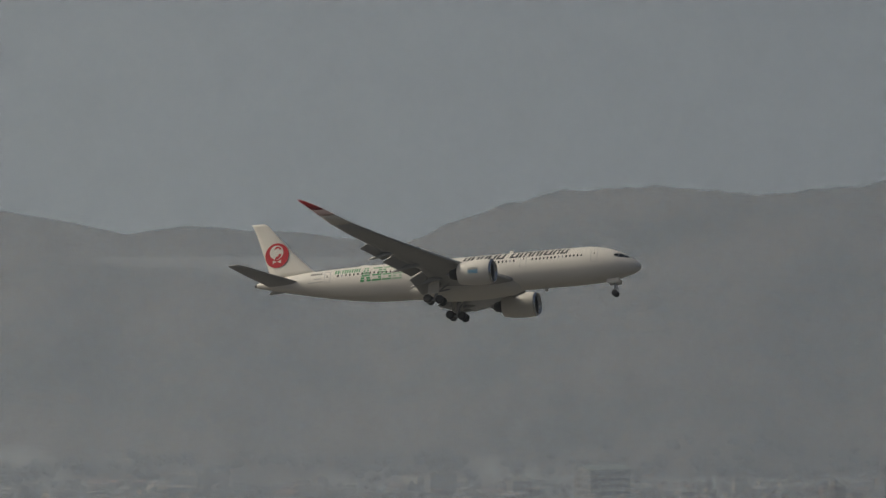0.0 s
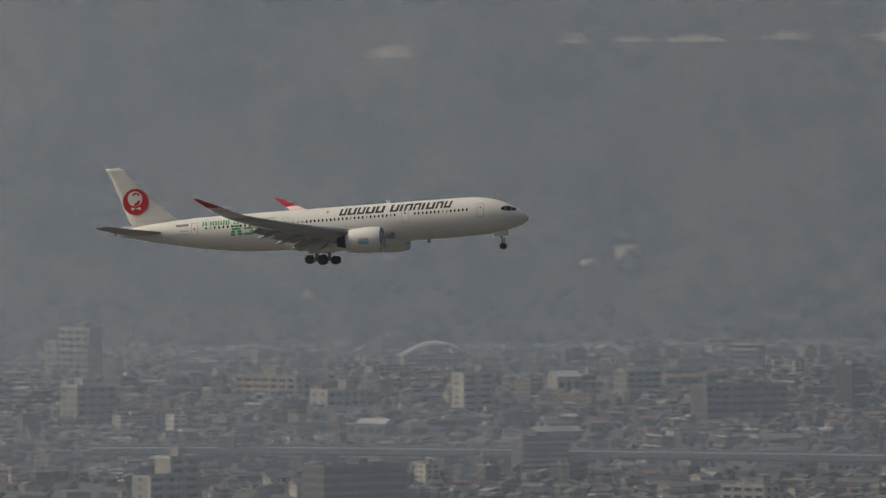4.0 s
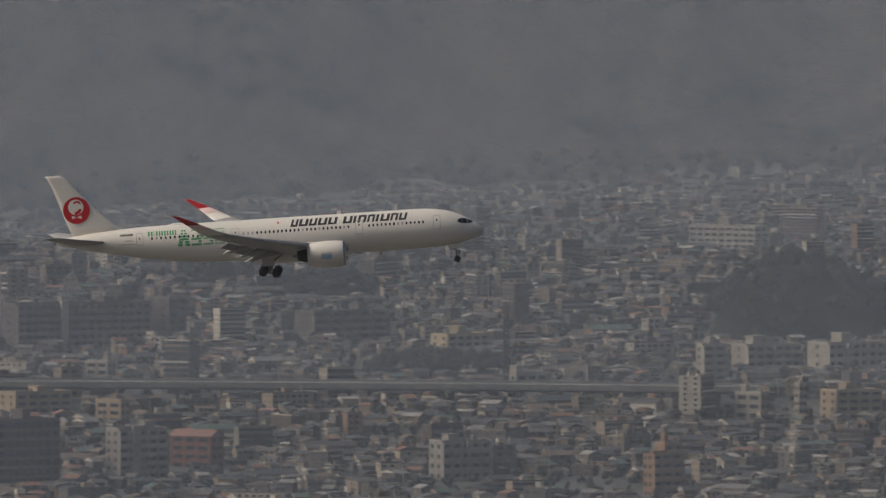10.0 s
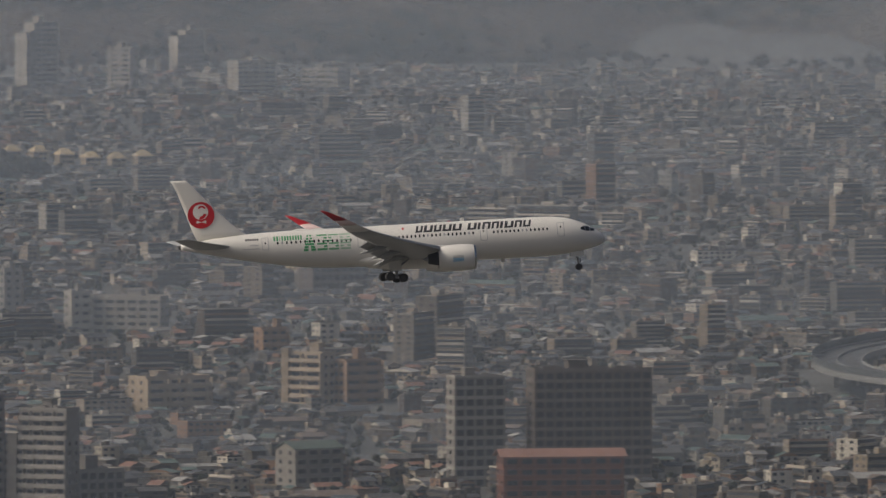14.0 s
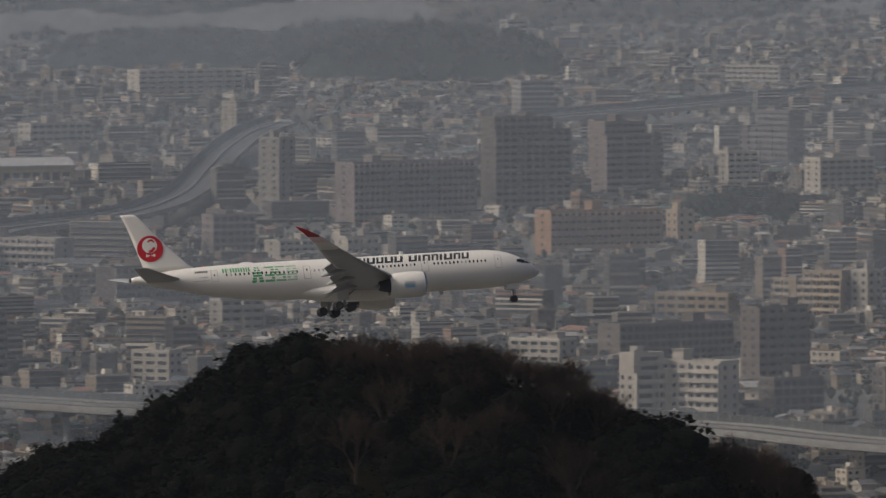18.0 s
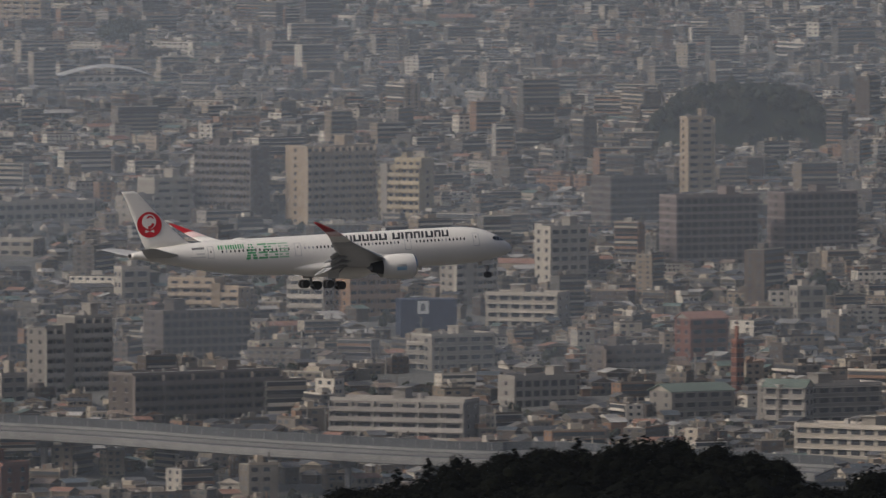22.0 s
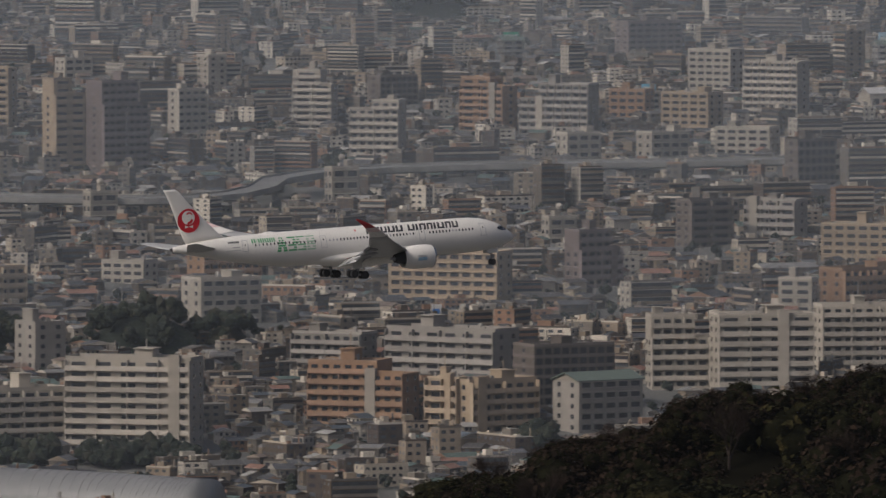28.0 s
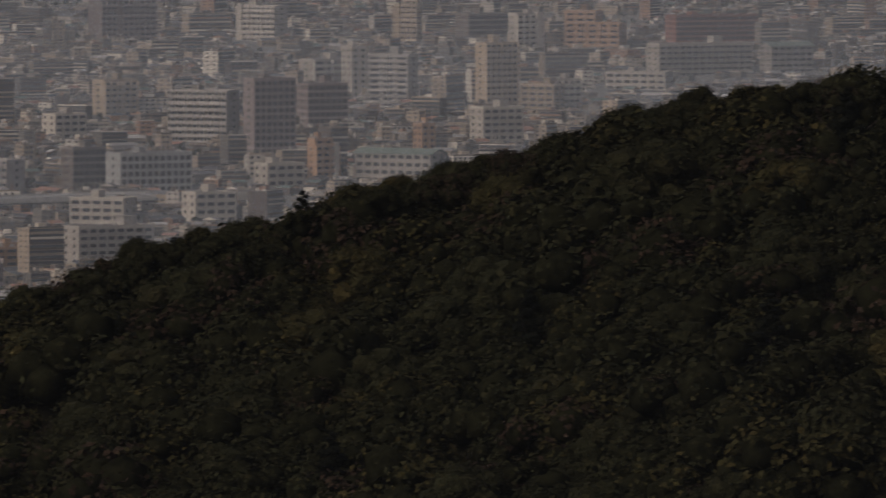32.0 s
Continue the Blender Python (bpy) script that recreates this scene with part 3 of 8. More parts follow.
def lump_pattern(seed):
    """One rounded mass of foliage of unit radius: a bumpy core wrapped in small sprays."""
    rnd = random.Random(seed)
    bm = bmesh.new()
    knobs = []
    for i in range(22):
        d = Vector((rnd.gauss(0, 1), rnd.gauss(0, 1), abs(rnd.gauss(0.3, 0.8)))).normalized()
        knobs.append((d * rnd.uniform(0.62, 0.78), rnd.uniform(0.2, 0.34)))
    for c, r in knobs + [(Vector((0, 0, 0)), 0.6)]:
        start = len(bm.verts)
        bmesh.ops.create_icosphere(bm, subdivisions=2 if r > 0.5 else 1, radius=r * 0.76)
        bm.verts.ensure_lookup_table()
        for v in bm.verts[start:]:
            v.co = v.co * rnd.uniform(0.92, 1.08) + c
    for c, r in knobs + [(Vector((0, 0, 0)), 0.6), (Vector((0, 0, 0)), 0.72)]:
        for _ in range(54):
            d = Vector((rnd.gauss(0, 1), rnd.gauss(0, 1), rnd.gauss(0.4, 1))).normalized()
            bm.faces.new([bm.verts.new(q) for q in spray(rnd, d, c + d * r * rnd.uniform(0.82, 1.14), rnd.uniform(0.030, 0.062))])
    bm.verts.index_update()
    out = np.array([v.co for v in bm.verts]), [[v.index for v in f.verts] for f in bm.faces], [len(f.verts) == 3 for f in bm.faces]
    bm.free()
    return out


def build_canopy():
    """The closed canopy of the hill: rounded crowns of many sizes, side by side."""
    rnd = random.Random(77)
    patterns = [lump_pattern(i) for i in range(7)]
    verts, faces, slots = [], [], []
    for lo, hi, near, far, count, crest in ((2.3, 7.9, 1095, 1149, 240, False), (10.8, 19.3, 1120, 1149, 170, False), (19.5, 28.4, 1036, 1148, 820, False), (2.5, 7.6, 1142, 1154, 100, True), (11.0, 19.0, 1142, 1154, 120, True), (19.6, 28.4, 1136, 1154, 300, True)):
        for _ in range(count):
            t, r = rnd.uniform(lo, hi), rnd.uniform(near, far)
            z = hill_z(t, r)
            size = rnd.uniform(1.8, 3.8) if crest else rnd.choice((3.2, 4.2, 5.0, 6.0, 8.0)) * rnd.uniform(0.85, 1.15)
            top = 477 - r * math.tan(radians(-between(CREST, t)))
            h = size * rnd.uniform(0.75, 1.0)
            c = polar(t, r, z + rnd.uniform(-0.8, 0.6) - size * 0.2)
            if crest:
                c.z = top - h - rnd.uniform(-0.2, 1.6) - (0.0 if t < 19.5 else 0.6)
            c.z = min(c.z, top - h + (0.2 if t < 19.5 else -0.4))
            if 4.9 < t < 6.0 or 6.3 < t < 6.7:      # bare trees stand free of the canopy here
                if crest:
                    continue
                c.z -= 1.7
            v, f, core = patterns[rnd.randrange(7)]
            a, b = rnd.uniform(0, 6.283), len(verts)
            cs, sn = math.cos(a) * size, math.sin(a) * size
            x, y = v[:, 0] * cs - v[:, 1] * sn + c.x, v[:, 0] * sn + v[:, 1] * cs + c.y
            verts.extend(zip(x.tolist(), y.tolist(), (v[:, 2] * h + c.z).tolist()))
            faces.extend([[i + b for i in q] for q in f])
            brown = 0.75 if 20.2 < t < 23.4 and r > 1125 else 0.12
            roll = rnd.random()
            # left of 19.5 degrees the foliage colour is darkened to stand for cloud shade
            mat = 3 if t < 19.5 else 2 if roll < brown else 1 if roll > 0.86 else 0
            # core faces carry the painted inner shade, or the dark crest colour
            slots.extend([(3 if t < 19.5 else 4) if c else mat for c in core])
    bulk("hill_canopy", verts, faces, slots, [M_LEAF, M_LEAF_WARM, M_BRUSH, M_PINE_SHADED, M_INNER_SHADE], "dense dark evergreen woods covering the hill", "woods", "stuff", True)


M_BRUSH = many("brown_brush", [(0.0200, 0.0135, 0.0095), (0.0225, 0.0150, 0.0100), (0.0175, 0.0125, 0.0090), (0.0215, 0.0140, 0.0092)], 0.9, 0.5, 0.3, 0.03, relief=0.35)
build_canopy()


# ---- the airliner ----
# body stations behind the nose: centre height, half height, half width
BODY = [(0.0, -0.9, 0.03, 0.03), (0.15, -0.88, 0.38, 0.4), (0.5, -0.83, 0.72, 0.76), (1.2, -0.72, 1.16, 1.22), (2.0, -0.58, 1.52, 1.6), (2.8, -0.44, 1.86, 1.9), (3.6, -0.32, 2.16, 2.18), (5, -0.17, 2.55, 2.5), (6.5, -0.07, 2.82, 2.74), (8.5, 0, 3.0, 2.92), (11, 0, 3.05, 2.98), (18, 0, 3.05, 2.98), (25, 0, 3.05, 2.98), (34, 0, 3.05, 2.98), (41, 0, 3.05, 2.98), (45, 0.1, 2.95, 2.9), (49, 0.33, 2.7, 2.68), (53, 0.62, 2.32, 2.33), (57, 0.93, 1.82, 1.9), (60.5, 1.14, 1.28, 1.4), (63.2, 1.29, 0.8, 0.9), (64.9, 1.36, 0.5, 0.55), (65.4, 1.37, 0.36, 0.4)]
MID = 33.0                            # the airliner's origin lies this far behind its nose


def body_at(s):
    for p, q in zip(BODY, BODY[1:]):
        if s <= q[0]:
            u = (s - p[0]) / (q[0] - p[0])
            return [p[i] + (q[i] - p[i]) * u for i in (1, 2, 3)]
    return BODY[-1][1:]


def on_side(s, z, out=0.012):
    """A point on the starboard skin, s behind the nose and z above the axis."""
    zc, h, w = body_at(s)
    u = max(-0.999, min(0.999, (z - zc) / h))
    y = -w * math.sqrt(1 - u * u)
    nrm = Vector((0, y / (w * w), (z - zc) / (h * h))).normalized()
    return Vector((MID - s, y, z)) + nrm * out


def patch(outline, cols=1, rows=1, out=0.012, thick=0.0, bm=None):
    """A four-cornered piece of skin laid on the starboard side; corners as (s, z): fore-low, aft-low, aft-high, fore-high."""
    bm = bm or bmesh.new()
    (a0, b0), (a1, b1), (a2, b2), (a3, b3) = outline
    grid = []
    for j in range(rows + 1):
        v = j / rows
        line = []
        for i in range(cols + 1):
            u = i / cols
            s = (a0 * (1 - u) + a1 * u) * (1 - v) + (a3 * (1 - u) + a2 * u) * v
            z = (b0 * (1 - u) + b1 * u) * (1 - v) + (b3 * (1 - u) + b2 * u) * v
            line.append(bm.verts.new(on_side(s, z, out)))
        grid.append(line)
    for j in range(rows):
        for i in range(cols):
            bm.faces.new((grid[j][i + 1], grid[j][i], grid[j + 1][i], grid[j + 1][i + 1]))
    return bm


FOIL = [(0.0, 0.0), (0.012, 0.17), (0.05, 0.33), (0.15, 0.47), (0.32, 0.5), (0.55, 0.4), (0.8, 0.18), (1.0, 0.015), (1.0, -0.015), (0.8, -0.1), (0.55, -0.3), (0.32, -0.42), (0.15, -0.36), (0.05, -0.24), (0.012, -0.12)]


def wing_rings(stations, thick, side=1, upright=False):
    rings = []
    for y, s, chord, z in stations:
        ring = []
        for u, v in FOIL:
            if upright:
                ring.append((MID - s - u * chord, v * thick * chord, z))
            else:
                ring.append((MID - s - u * chord, side * y, z + v * thick * chord - u * chord * 0.035))
        rings.append(ring if side > 0 or upright else ring[::-1])
    return rings


def build_airliner():
    air = thing("airliner", "white twin-engine airliner landing, red tail disc, wheels down", "airplane")
    k = 44
    rings = []
    for s, zc, h, w in BODY:
        rings.append([(MID - s, -w * math.cos(2 * math.pi * i / k + 0.0), zc + h * math.sin(2 * math.pi * i / k)) for i in range(k)])
    part("fuselage", loft(rings), M_PAINT, air, "glossy white fuselage with straight top line", True)
    # belly fairing under the wing
    rings = []
    for s, zc, h, w in ((19.5, -2.0, 0.9, 1.6), (22, -2.15, 1.5, 2.7), (26, -2.2, 1.7, 3.2), (31, -2.2, 1.7, 3.25), (35, -2.1, 1.5, 2.9), (38.5, -1.9, 1.1, 2.2), (41, -1.7, 0.7, 1.3)):
        rings.append([(MID - s, -w * math.cos(2 * math.pi * i / 28), zc + h * math.sin(2 * math.pi * i / 28)) for i in range(28)])
    part("belly_fairing", loft(rings), M_PAINT, air, "", True)
    # tail cone exhaust
    part("tail_exhaust", lathe([(MID - 65.3, 0.33), (MID - 65.75, 0.28), (MID - 65.7, 0.2)], 16, "x", (0, 0, 1.37), cap=True), M_DARK, air, "dark exhaust at the tail cone")
    # fin and rudder
    fin = [(0, 54.2, 8.6, 2.2), (0, 56.2, 7.2, 3.4), (0, 59.3, 5.1, 6.4), (0, 62.2, 3.3, 9.6), (0, 63.6, 2.6, 11.2), (0, 64.3, 2.2, 11.62)]
    fin_ob = part("tail_fin", loft(wing_rings(fin, 0.10, 1, True)), M_PAINT, air, "tall white swept tail fin", True)
    # tail disc: plain shapes on the fin's starboard side
    def fin_disc(name, ds, z, r, mat, out, start=0.0, sweep=6.2832, inner=0.0):
        bm = bmesh.new()
        n = 40
        def pos(a, rr):
            s, zz = 62.05 + ds - rr * math.cos(a), z + rr * math.sin(a)
            le = between([(2.2, 54.2), (3.4, 56.2), (6.4, 59.3), (9.6, 62.2), (11.2, 63.6)], zz)
            c = between([(2.2, 8.6), (3.4, 7.2), (6.4, 5.1), (9.6, 3.3), (11.2, 2.6)], zz)
            u = max(0.02, min(0.98, (s - le) / c))
            v = between(FOIL[:8], u)
            return (MID - s, -(v * 0.10 * c + out), zz)
        ring = [bm.verts.new(pos(start + sweep * i / n, r)) for i in range(n + 1)]
        mids = [bm.verts.new(pos(start + sweep * i / n, r * 0.6 + inner * 0.4)) for i in range(n + 1)]
        low = [bm.verts.new(pos(start + sweep * i / n, max(inner, 0.02))) for i in range(n + 1)]
        for a, b in ((ring, mids), (mids, low)):
            for i in range(n):
                bm.faces.new((a[i], a[i + 1], b[i + 1], b[i]))
        part(name, bm, mat, fin_ob)
    fin_disc("tail_disc", 0, 6.15, 2.05, M_RED, 0.03)
    fin_disc("disc_opening", 0.05, 6.65, 1.18, M_PAINT, 0.045)
    fin_disc("disc_bar", 0.15, 6.5, 1.0, M_RED, 0.06, -1.7, 1.5, 0.55)
    fin_disc("disc_bar", -0.15, 7.0, 0.62, M_RED, 0.06, 0.2, 2.6, 0.34)
    fin_disc("disc_lettering", 0.0, 5.1, 0.75, M_PAINT, 0.05, -0.35, 0.7, 0.05)
    fin_disc("disc_lettering", 0.0, 5.1, 0.75, M_PAINT, 0.05, 2.79, 0.7, 0.05)
    # tailplane, wing, engine and main gear on each side
    for side in (1, -1):
        tail = [(0.0, 56.0, 7.0, 0.95), (1.3, 57.6, 5.6, 1.02), (5.5, 61.4, 3.9, 1.75), (8.6, 64.2, 2.5, 2.35), (9.35, 65.2, 1.8, 2.5)]
        part("tailplane", loft(wing_rings(tail, 0.10, side)), M_WING, air, "grey swept tailplane", True)
        wing = [(0.0, 19.6, 14.6, -1.95), (2.9, 21.1, 12.9, -1.8), (6.5, 23.6, 10.0, -1.4), (10.5, 26.3, 7.6, -0.9), (15, 29.4, 6.4, -0.25), (20, 32.9, 5.2, 0.6), (25, 36.4, 4.1, 1.55), (28.3, 38.75, 3.3, 2.3)]
        wing_ob = part("wing", loft(wing_rings(wing, 0.125, side)), M_WING, air, "long grey swept wing, flexed upward", True)
        root = [(28.32, 38.77, 3.3, 2.3), (29.6, 39.8, 2.9, 2.75), (30.55, 40.85, 2.5, 3.27)]
        part("winglet_root", loft(wing_rings(root, 0.11, side)), M_PAINT, wing_ob, "", True)
        let = [(30.56, 40.86, 2.5, 3.28), (30.95, 41.4, 2.3, 3.55), (31.5, 42.4, 1.95, 4.05)]
        part("winglet_base", loft(wing_rings(let, 0.11, side)), M_PINK, wing_ob, "winglet fading from white to red", True)
        let = [(31.505, 42.41, 1.95, 4.055), (32.05, 43.9, 1.4, 4.75), (32.35, 45.3, 0.8, 5.35), (32.4, 46.1, 0.4, 5.6)]
        part("winglet_tip", loft(wing_rings(let, 0.11, side)), M_RED, wing_ob, "upswept red winglet tip", True)
        # slats in front, flaps let down behind
        for y0, y1 in ((3.6, 9.6), (11.6, 17.5), (17.7, 23), (23.2, 28)):
            def edge(y):
                return between([(a, b) for a, b, _, _ in wing], y), between([(a, d) for a, _, _, d in wing], y), between([(a, c) for a, _, c, _ in wing], y)
            rings = []
            for y in (y0, y1):
                s, z, c = edge(y)
                rings.append([(MID - s + dx * c * 0.09, side * y, z + dz * c * 0.1) for dx, dz in ((0.75, -0.55), (0.4, -0.15), (-0.3, 0.25), (-0.9, 0.42), (-0.5, 0.08), (0.1, -0.3), (0.5, -0.7))])
            part("slat", loft(rings), M_WING, wing_ob, "", True)
        for y0, y1, chord in ((3.4, 9.9, 2.5), (10.4, 16.6, 1.9), (16.9, 21.6, 1.5)):
            rings = []
            for y in (y0, y1):
                s = between([(a, b + c) for a, b, c, _ in wing], y)
                z = between([(a, d - 0.035 * c) for a, _, c, d in wing], y)
                drop = radians(28)
                rings.append([(MID - (s - 0.35) - (u * math.cos(drop)) * chord - v * 0.1, side * y, z - 0.18 - u * math.sin(drop) * chord + v * 0.13 * chord) for u, v in FOIL])
            part("flap", loft(rings), M_WING, wing_ob, "grey flap lowered for landing", True)
        for y, length in ((7.0, 5.6), (13.2, 4.9), (18.3, 4.2)):
            s = between([(a, b + c) for a, b, c, _ in wing], y)
            z = between([(a, d) for a, _, _, d in wing], y)
            rings = []
            for u, r in ((0, 0.05), (0.12, 0.26), (0.35, 0.4), (0.6, 0.38), (0.85, 0.2), (1, 0.03)):
                cx, cz = s - length * 0.45 + u * length, z - 0.75 - (0.18 * length * max(0, u - 0.4) * 1.6)
                rings.append([(MID - cx, side * y + r * 0.6 * math.cos(2 * math.pi * i / 12), cz + r * math.sin(2 * math.pi * i / 12)) for i in range(12)])
            part("flap_fairing", loft(rings), M_WING, wing_ob, "", True)
        # engine
        ey, ez, es = side * 10.5, -2.55, 21.2
        eng = part("engine", lathe([(MID - es - 0.02, 1.62), (MID - es + 0.05, 1.72), (MID - es - 0.25, 1.88), (MID - es - 1.2, 2.02), (MID - es - 2.8, 2.05), (MID - es - 4.4, 1.92), (MID - es - 5.7, 1.66), (MID - es - 5.75, 1.6), (MID - es - 4.6, 1.55)], 40, "x", (0, ey, ez)), M_PAINT, air, "white engine nacelle", True)
        part("intake_lip", lathe([(MID - es - 0.55, 1.52), (MID - es - 0.15, 1.6), (MID - es + 0.06, 1.7), (MID - es - 0.02, 1.8), (MID - es - 0.28, 1.9)], 40, "x", (0, ey, ez)), M_METAL, eng, "bright metal intake lip", True)
        part("intake_duct", lathe([(MID - es - 0.5, 1.53), (MID - es - 1.6, 1.5), (MID - es - 1.62, 0.4)], 32, "x", (0, ey, ez)), M_DARK, eng, "", True)
        bm = bmesh.new()
        for i in range(22):
            a = 2 * math.pi * i / 22
            c, d = math.cos(a), math.sin(a)
            c2, d2 = math.cos(a + 0.2), math.sin(a + 0.2)
            v = [bm.verts.new(q) for q in ((MID - es - 1.3, ey + 0.35 * c, ez + 0.35 * d), (MID - es - 1.25, ey + 1.47 * c, ez + 1.47 * d), (MID - es - 1.5, ey + 1.47 * c2, ez + 1.47 * d2), (MID - es - 1.5, ey + 0.35 * c2, ez + 0.35 * d2))]
            bm.faces.new(v)
        part("fan", bm, M_STEEL, eng, "dark fan blades")
        part("spinner", lathe([(MID - es - 0.75, 0.02), (MID - es - 1.0, 0.2), (MID - es - 1.45, 0.4)], 20, "x", (0, ey, ez)), M_DARK, eng, "", True)
        part("core_cowl", lathe([(MID - es - 4.8, 1.2), (MID - es - 6.3, 0.95), (MID - es - 7.3, 0.7), (MID - es - 7.3, 0.55)], 28, "x", (0, ey, ez)), M_DARK, eng, "dark exhaust cowl", True)
        part("exhaust_cone", lathe([(MID - es - 6.9, 0.5), (MID - es - 7.6, 0.3), (MID - es - 8.2, 0.03)], 20, "x", (0, ey, ez)), M_STEEL, eng, "", True)
        bm = bmesh.new()
        rings = [[(MID - s + dx, ey + dy, z) for dx, dy in ((1.2, 0), (0.6, 0.22), (-1.6, 0.25), (-3.0, 0.02), (-1.6, -0.25), (0.6, -0.22))] for s, z in ((24.4, ez + 1.5), (26.2, ez + 1.95), (28.6, ez + 2.05))]
        part("pylon", loft(rings), M_PAINT, eng, "", True)
        if side < 0:
            for i in range(5):
                bm = bmesh.new()
                a = radians(180 - 16 + i * 5.4)
                pts = []
                for s in (23.2, 24.9):
                    for q in (a, a + radians(3.2)):
                        pts.append(bm.verts.new((MID - s, ey + 2.075 * math.cos(q), ez - 2.075 * math.sin(q))))
                bm.faces.new((pts[0], pts[1], pts[3], pts[2]))
                part("engine_marking", bm, M_BLUE if i < 3 else M_LINE, eng, "blue bars of small lettering" if i == 0 else "")
        # main gear
        gear = part("main_gear", tube(bmesh.new(), (MID - 33.0, side * 5.3, -4.9), (MID - 32.6, side * 4.6, -1.8), 0.24, 0.32, 12), M_STEEL, air, "main landing gear with four wheels", True)
        part("side_brace", tube(bmesh.new(), (MID - 33.0, side * 5.2, -3.7), (MID - 31.2, side * 2.6, -2.6), 0.13, 0.13, 8), M_STEEL, gear)
        part("drag_brace", tube(bmesh.new(), (MID - 33.0, side * 5.2, -3.9), (MID - 30.9, side * 4.6, -2.3), 0.11, 0.11, 8), M_STEEL, gear)
        tilt = radians(-9)
        part("bogie_beam", tube(bmesh.new(), (MID - 33 + 1.25 * math.cos(tilt), side * 5.3, -5.0 + 1.25 * math.sin(tilt)), (MID - 33 - 1.25 * math.cos(tilt), side * 5.3, -5.0 - 1.25 * math.sin(tilt)), 0.2, 0.2, 10), M_STEEL, gear)
        part("gear_door", cube(MID - 34.1, MID - 32.2, side * 5.62 - 0.03, side * 5.62 + 0.03, -4.0, -1.7), M_PAINT, gear, "white gear leg door")
        for ax in (1.04, -1.04):
            for off in (-0.72, 0.72):
                c = (MID - 33 + ax * math.cos(tilt), side * 5.3 + off, -5.0 + ax * math.sin(tilt))
                wheel = part("wheel", lathe([(-0.27, 0.42), (-0.27, 0.6), (-0.2, 0.69), (0.2, 0.69), (0.27, 0.6), (0.27, 0.42)], 24, "y", c), M_TYRE, gear, "black tyre", True)
                part("rim", lathe([(-0.2, 0.02), (-0.2, 0.38), (-0.24, 0.43), (0.24, 0.43), (0.2, 0.38), (0.2, 0.02)], 20, "y", c, cap=True), M_DARK, wheel)
    # nose gear
    gear = part("nose_gear", tube(bmesh.new(), (MID - 4.35, 0, -4.95), (MID - 4.6, 0, -2.2), 0.13, 0.17, 12), M_STEEL, air, "nose landing gear with two wheels", True)
    part("drag_brace", tube(bmesh.new(), (MID - 4.4, 0, -3.7), (MID - 6.0, 0, -2.5), 0.08, 0.08, 8), M_STEEL, gear)
    part("steering_link", cube(MID - 4.2, MID - 3.95, -0.12, 0.12, -4.3, -3.6), M_STEEL, gear)
    for y in (-0.75, 0.75):
        part("gear_door", cube(MID - 5.6, MID - 3.5, y - 0.025, y + 0.025, -3.35, -2.55), M_PAINT, gear, "white nose gear door")
    for off in (-0.36, 0.36):
        c = (MID - 4.35, off, -4.95)
        wheel = part("wheel", lathe([(-0.2, 0.3), (-0.2, 0.45), (-0.14, 0.52), (0.14, 0.52), (0.2, 0.45), (0.2, 0.3)], 22, "y", c), M_TYRE, gear, "black tyre", True)
        part("rim", lathe([(-0.15, 0.02), (-0.15, 0.27), (-0.18, 0.31), (0.18, 0.31), (0.15, 0.27), (0.15, 0.02)], 18, "y", c, cap=True), M_DARK, wheel)
    # flight deck glass, both sides
    for flip in (1, -1):
        def deck(s0, s1, z0a, z0b, z1a, z1b):
            bm = patch(((s0, z0a), (s1, z0b), (s1, z1b), (s0, z1a)), 4, 3, 0.02)
            if flip < 0:
                bmesh.ops.scale(bm, vec=(1, -1, 1), verts=bm.verts)
                bmesh.ops.reverse_faces(bm, faces=bm.faces)
            part("flight_deck_window", bm, M_GLASS, air, "dark wraparound flight deck window")
        deck(1.72, 2.45, 0.42, 0.44, 0.72, 1.08)
        deck(2.52, 3.25, 0.44, 0.5, 1.1, 1.28)
        deck(3.3, 3.95, 0.52, 0.74, 1.28, 1.06)
    # doors with a thin outline
    for s in (7.1, 19.0, 37.9, 52.6):
        z0, z1, w = (-0.15, 1.95, 0.56) if s < 50 else (0.25, 2.15, 0.52)
        bm = bmesh.new()
        for a, b, c, d in ((s - w, s - w + 0.07, z0, z1), (s + w - 0.07, s + w, z0, z1)):
            patch(((a, c), (b, c), (b, d), (a, d)), 1, 6, 0.012, bm=bm)
        for c in (z0, z1 - 0.07):
            patch(((s - w, c), (s + w, c), (s + w, c + 0.07), (s - w, c + 0.07)), 1, 1, 0.012, bm=bm)
        door = part("cabin_door", patch(((s - w + 0.07, z0 + 0.07), (s + w - 0.07, z0 + 0.07), (s + w - 0.07, z1 - 0.07), (s - w + 0.07, z1 - 0.07)), 1, 6, 0.006), M_PAINT, air, "white cabin door with grey outline")
        part("door_outline", bm, M_LINE, door)
        part("door_window", patch(((s - 0.1, 1.15), (s + 0.1, 1.15), (s + 0.1, 1.45), (s - 0.1, 1.45)), 1, 2, 0.014), M_GLASS, door)
    # cabin windows
    gaps = ((6.2, 8.0), (17.9, 20.0), (36.9, 39.0))
    s = 9.2
    rnd = random.Random(3)
    while s < 50.9:
        if not any(a < s < b for a, b in gaps):
            shade = rnd.random() < 0.22
            zw = 1.1 + (0.12 if s > 44 else 0)
            w = 0.15
            bm = bmesh.new()
            ring = [bm.verts.new(on_side(s + w * math.cos(q) * (1 if abs(math.sin(q)) < .8 else .8), zw + 0.24 * math.sin(q), 0.012)) for q in [2 * math.pi * i / 10 for i in range(10)]]
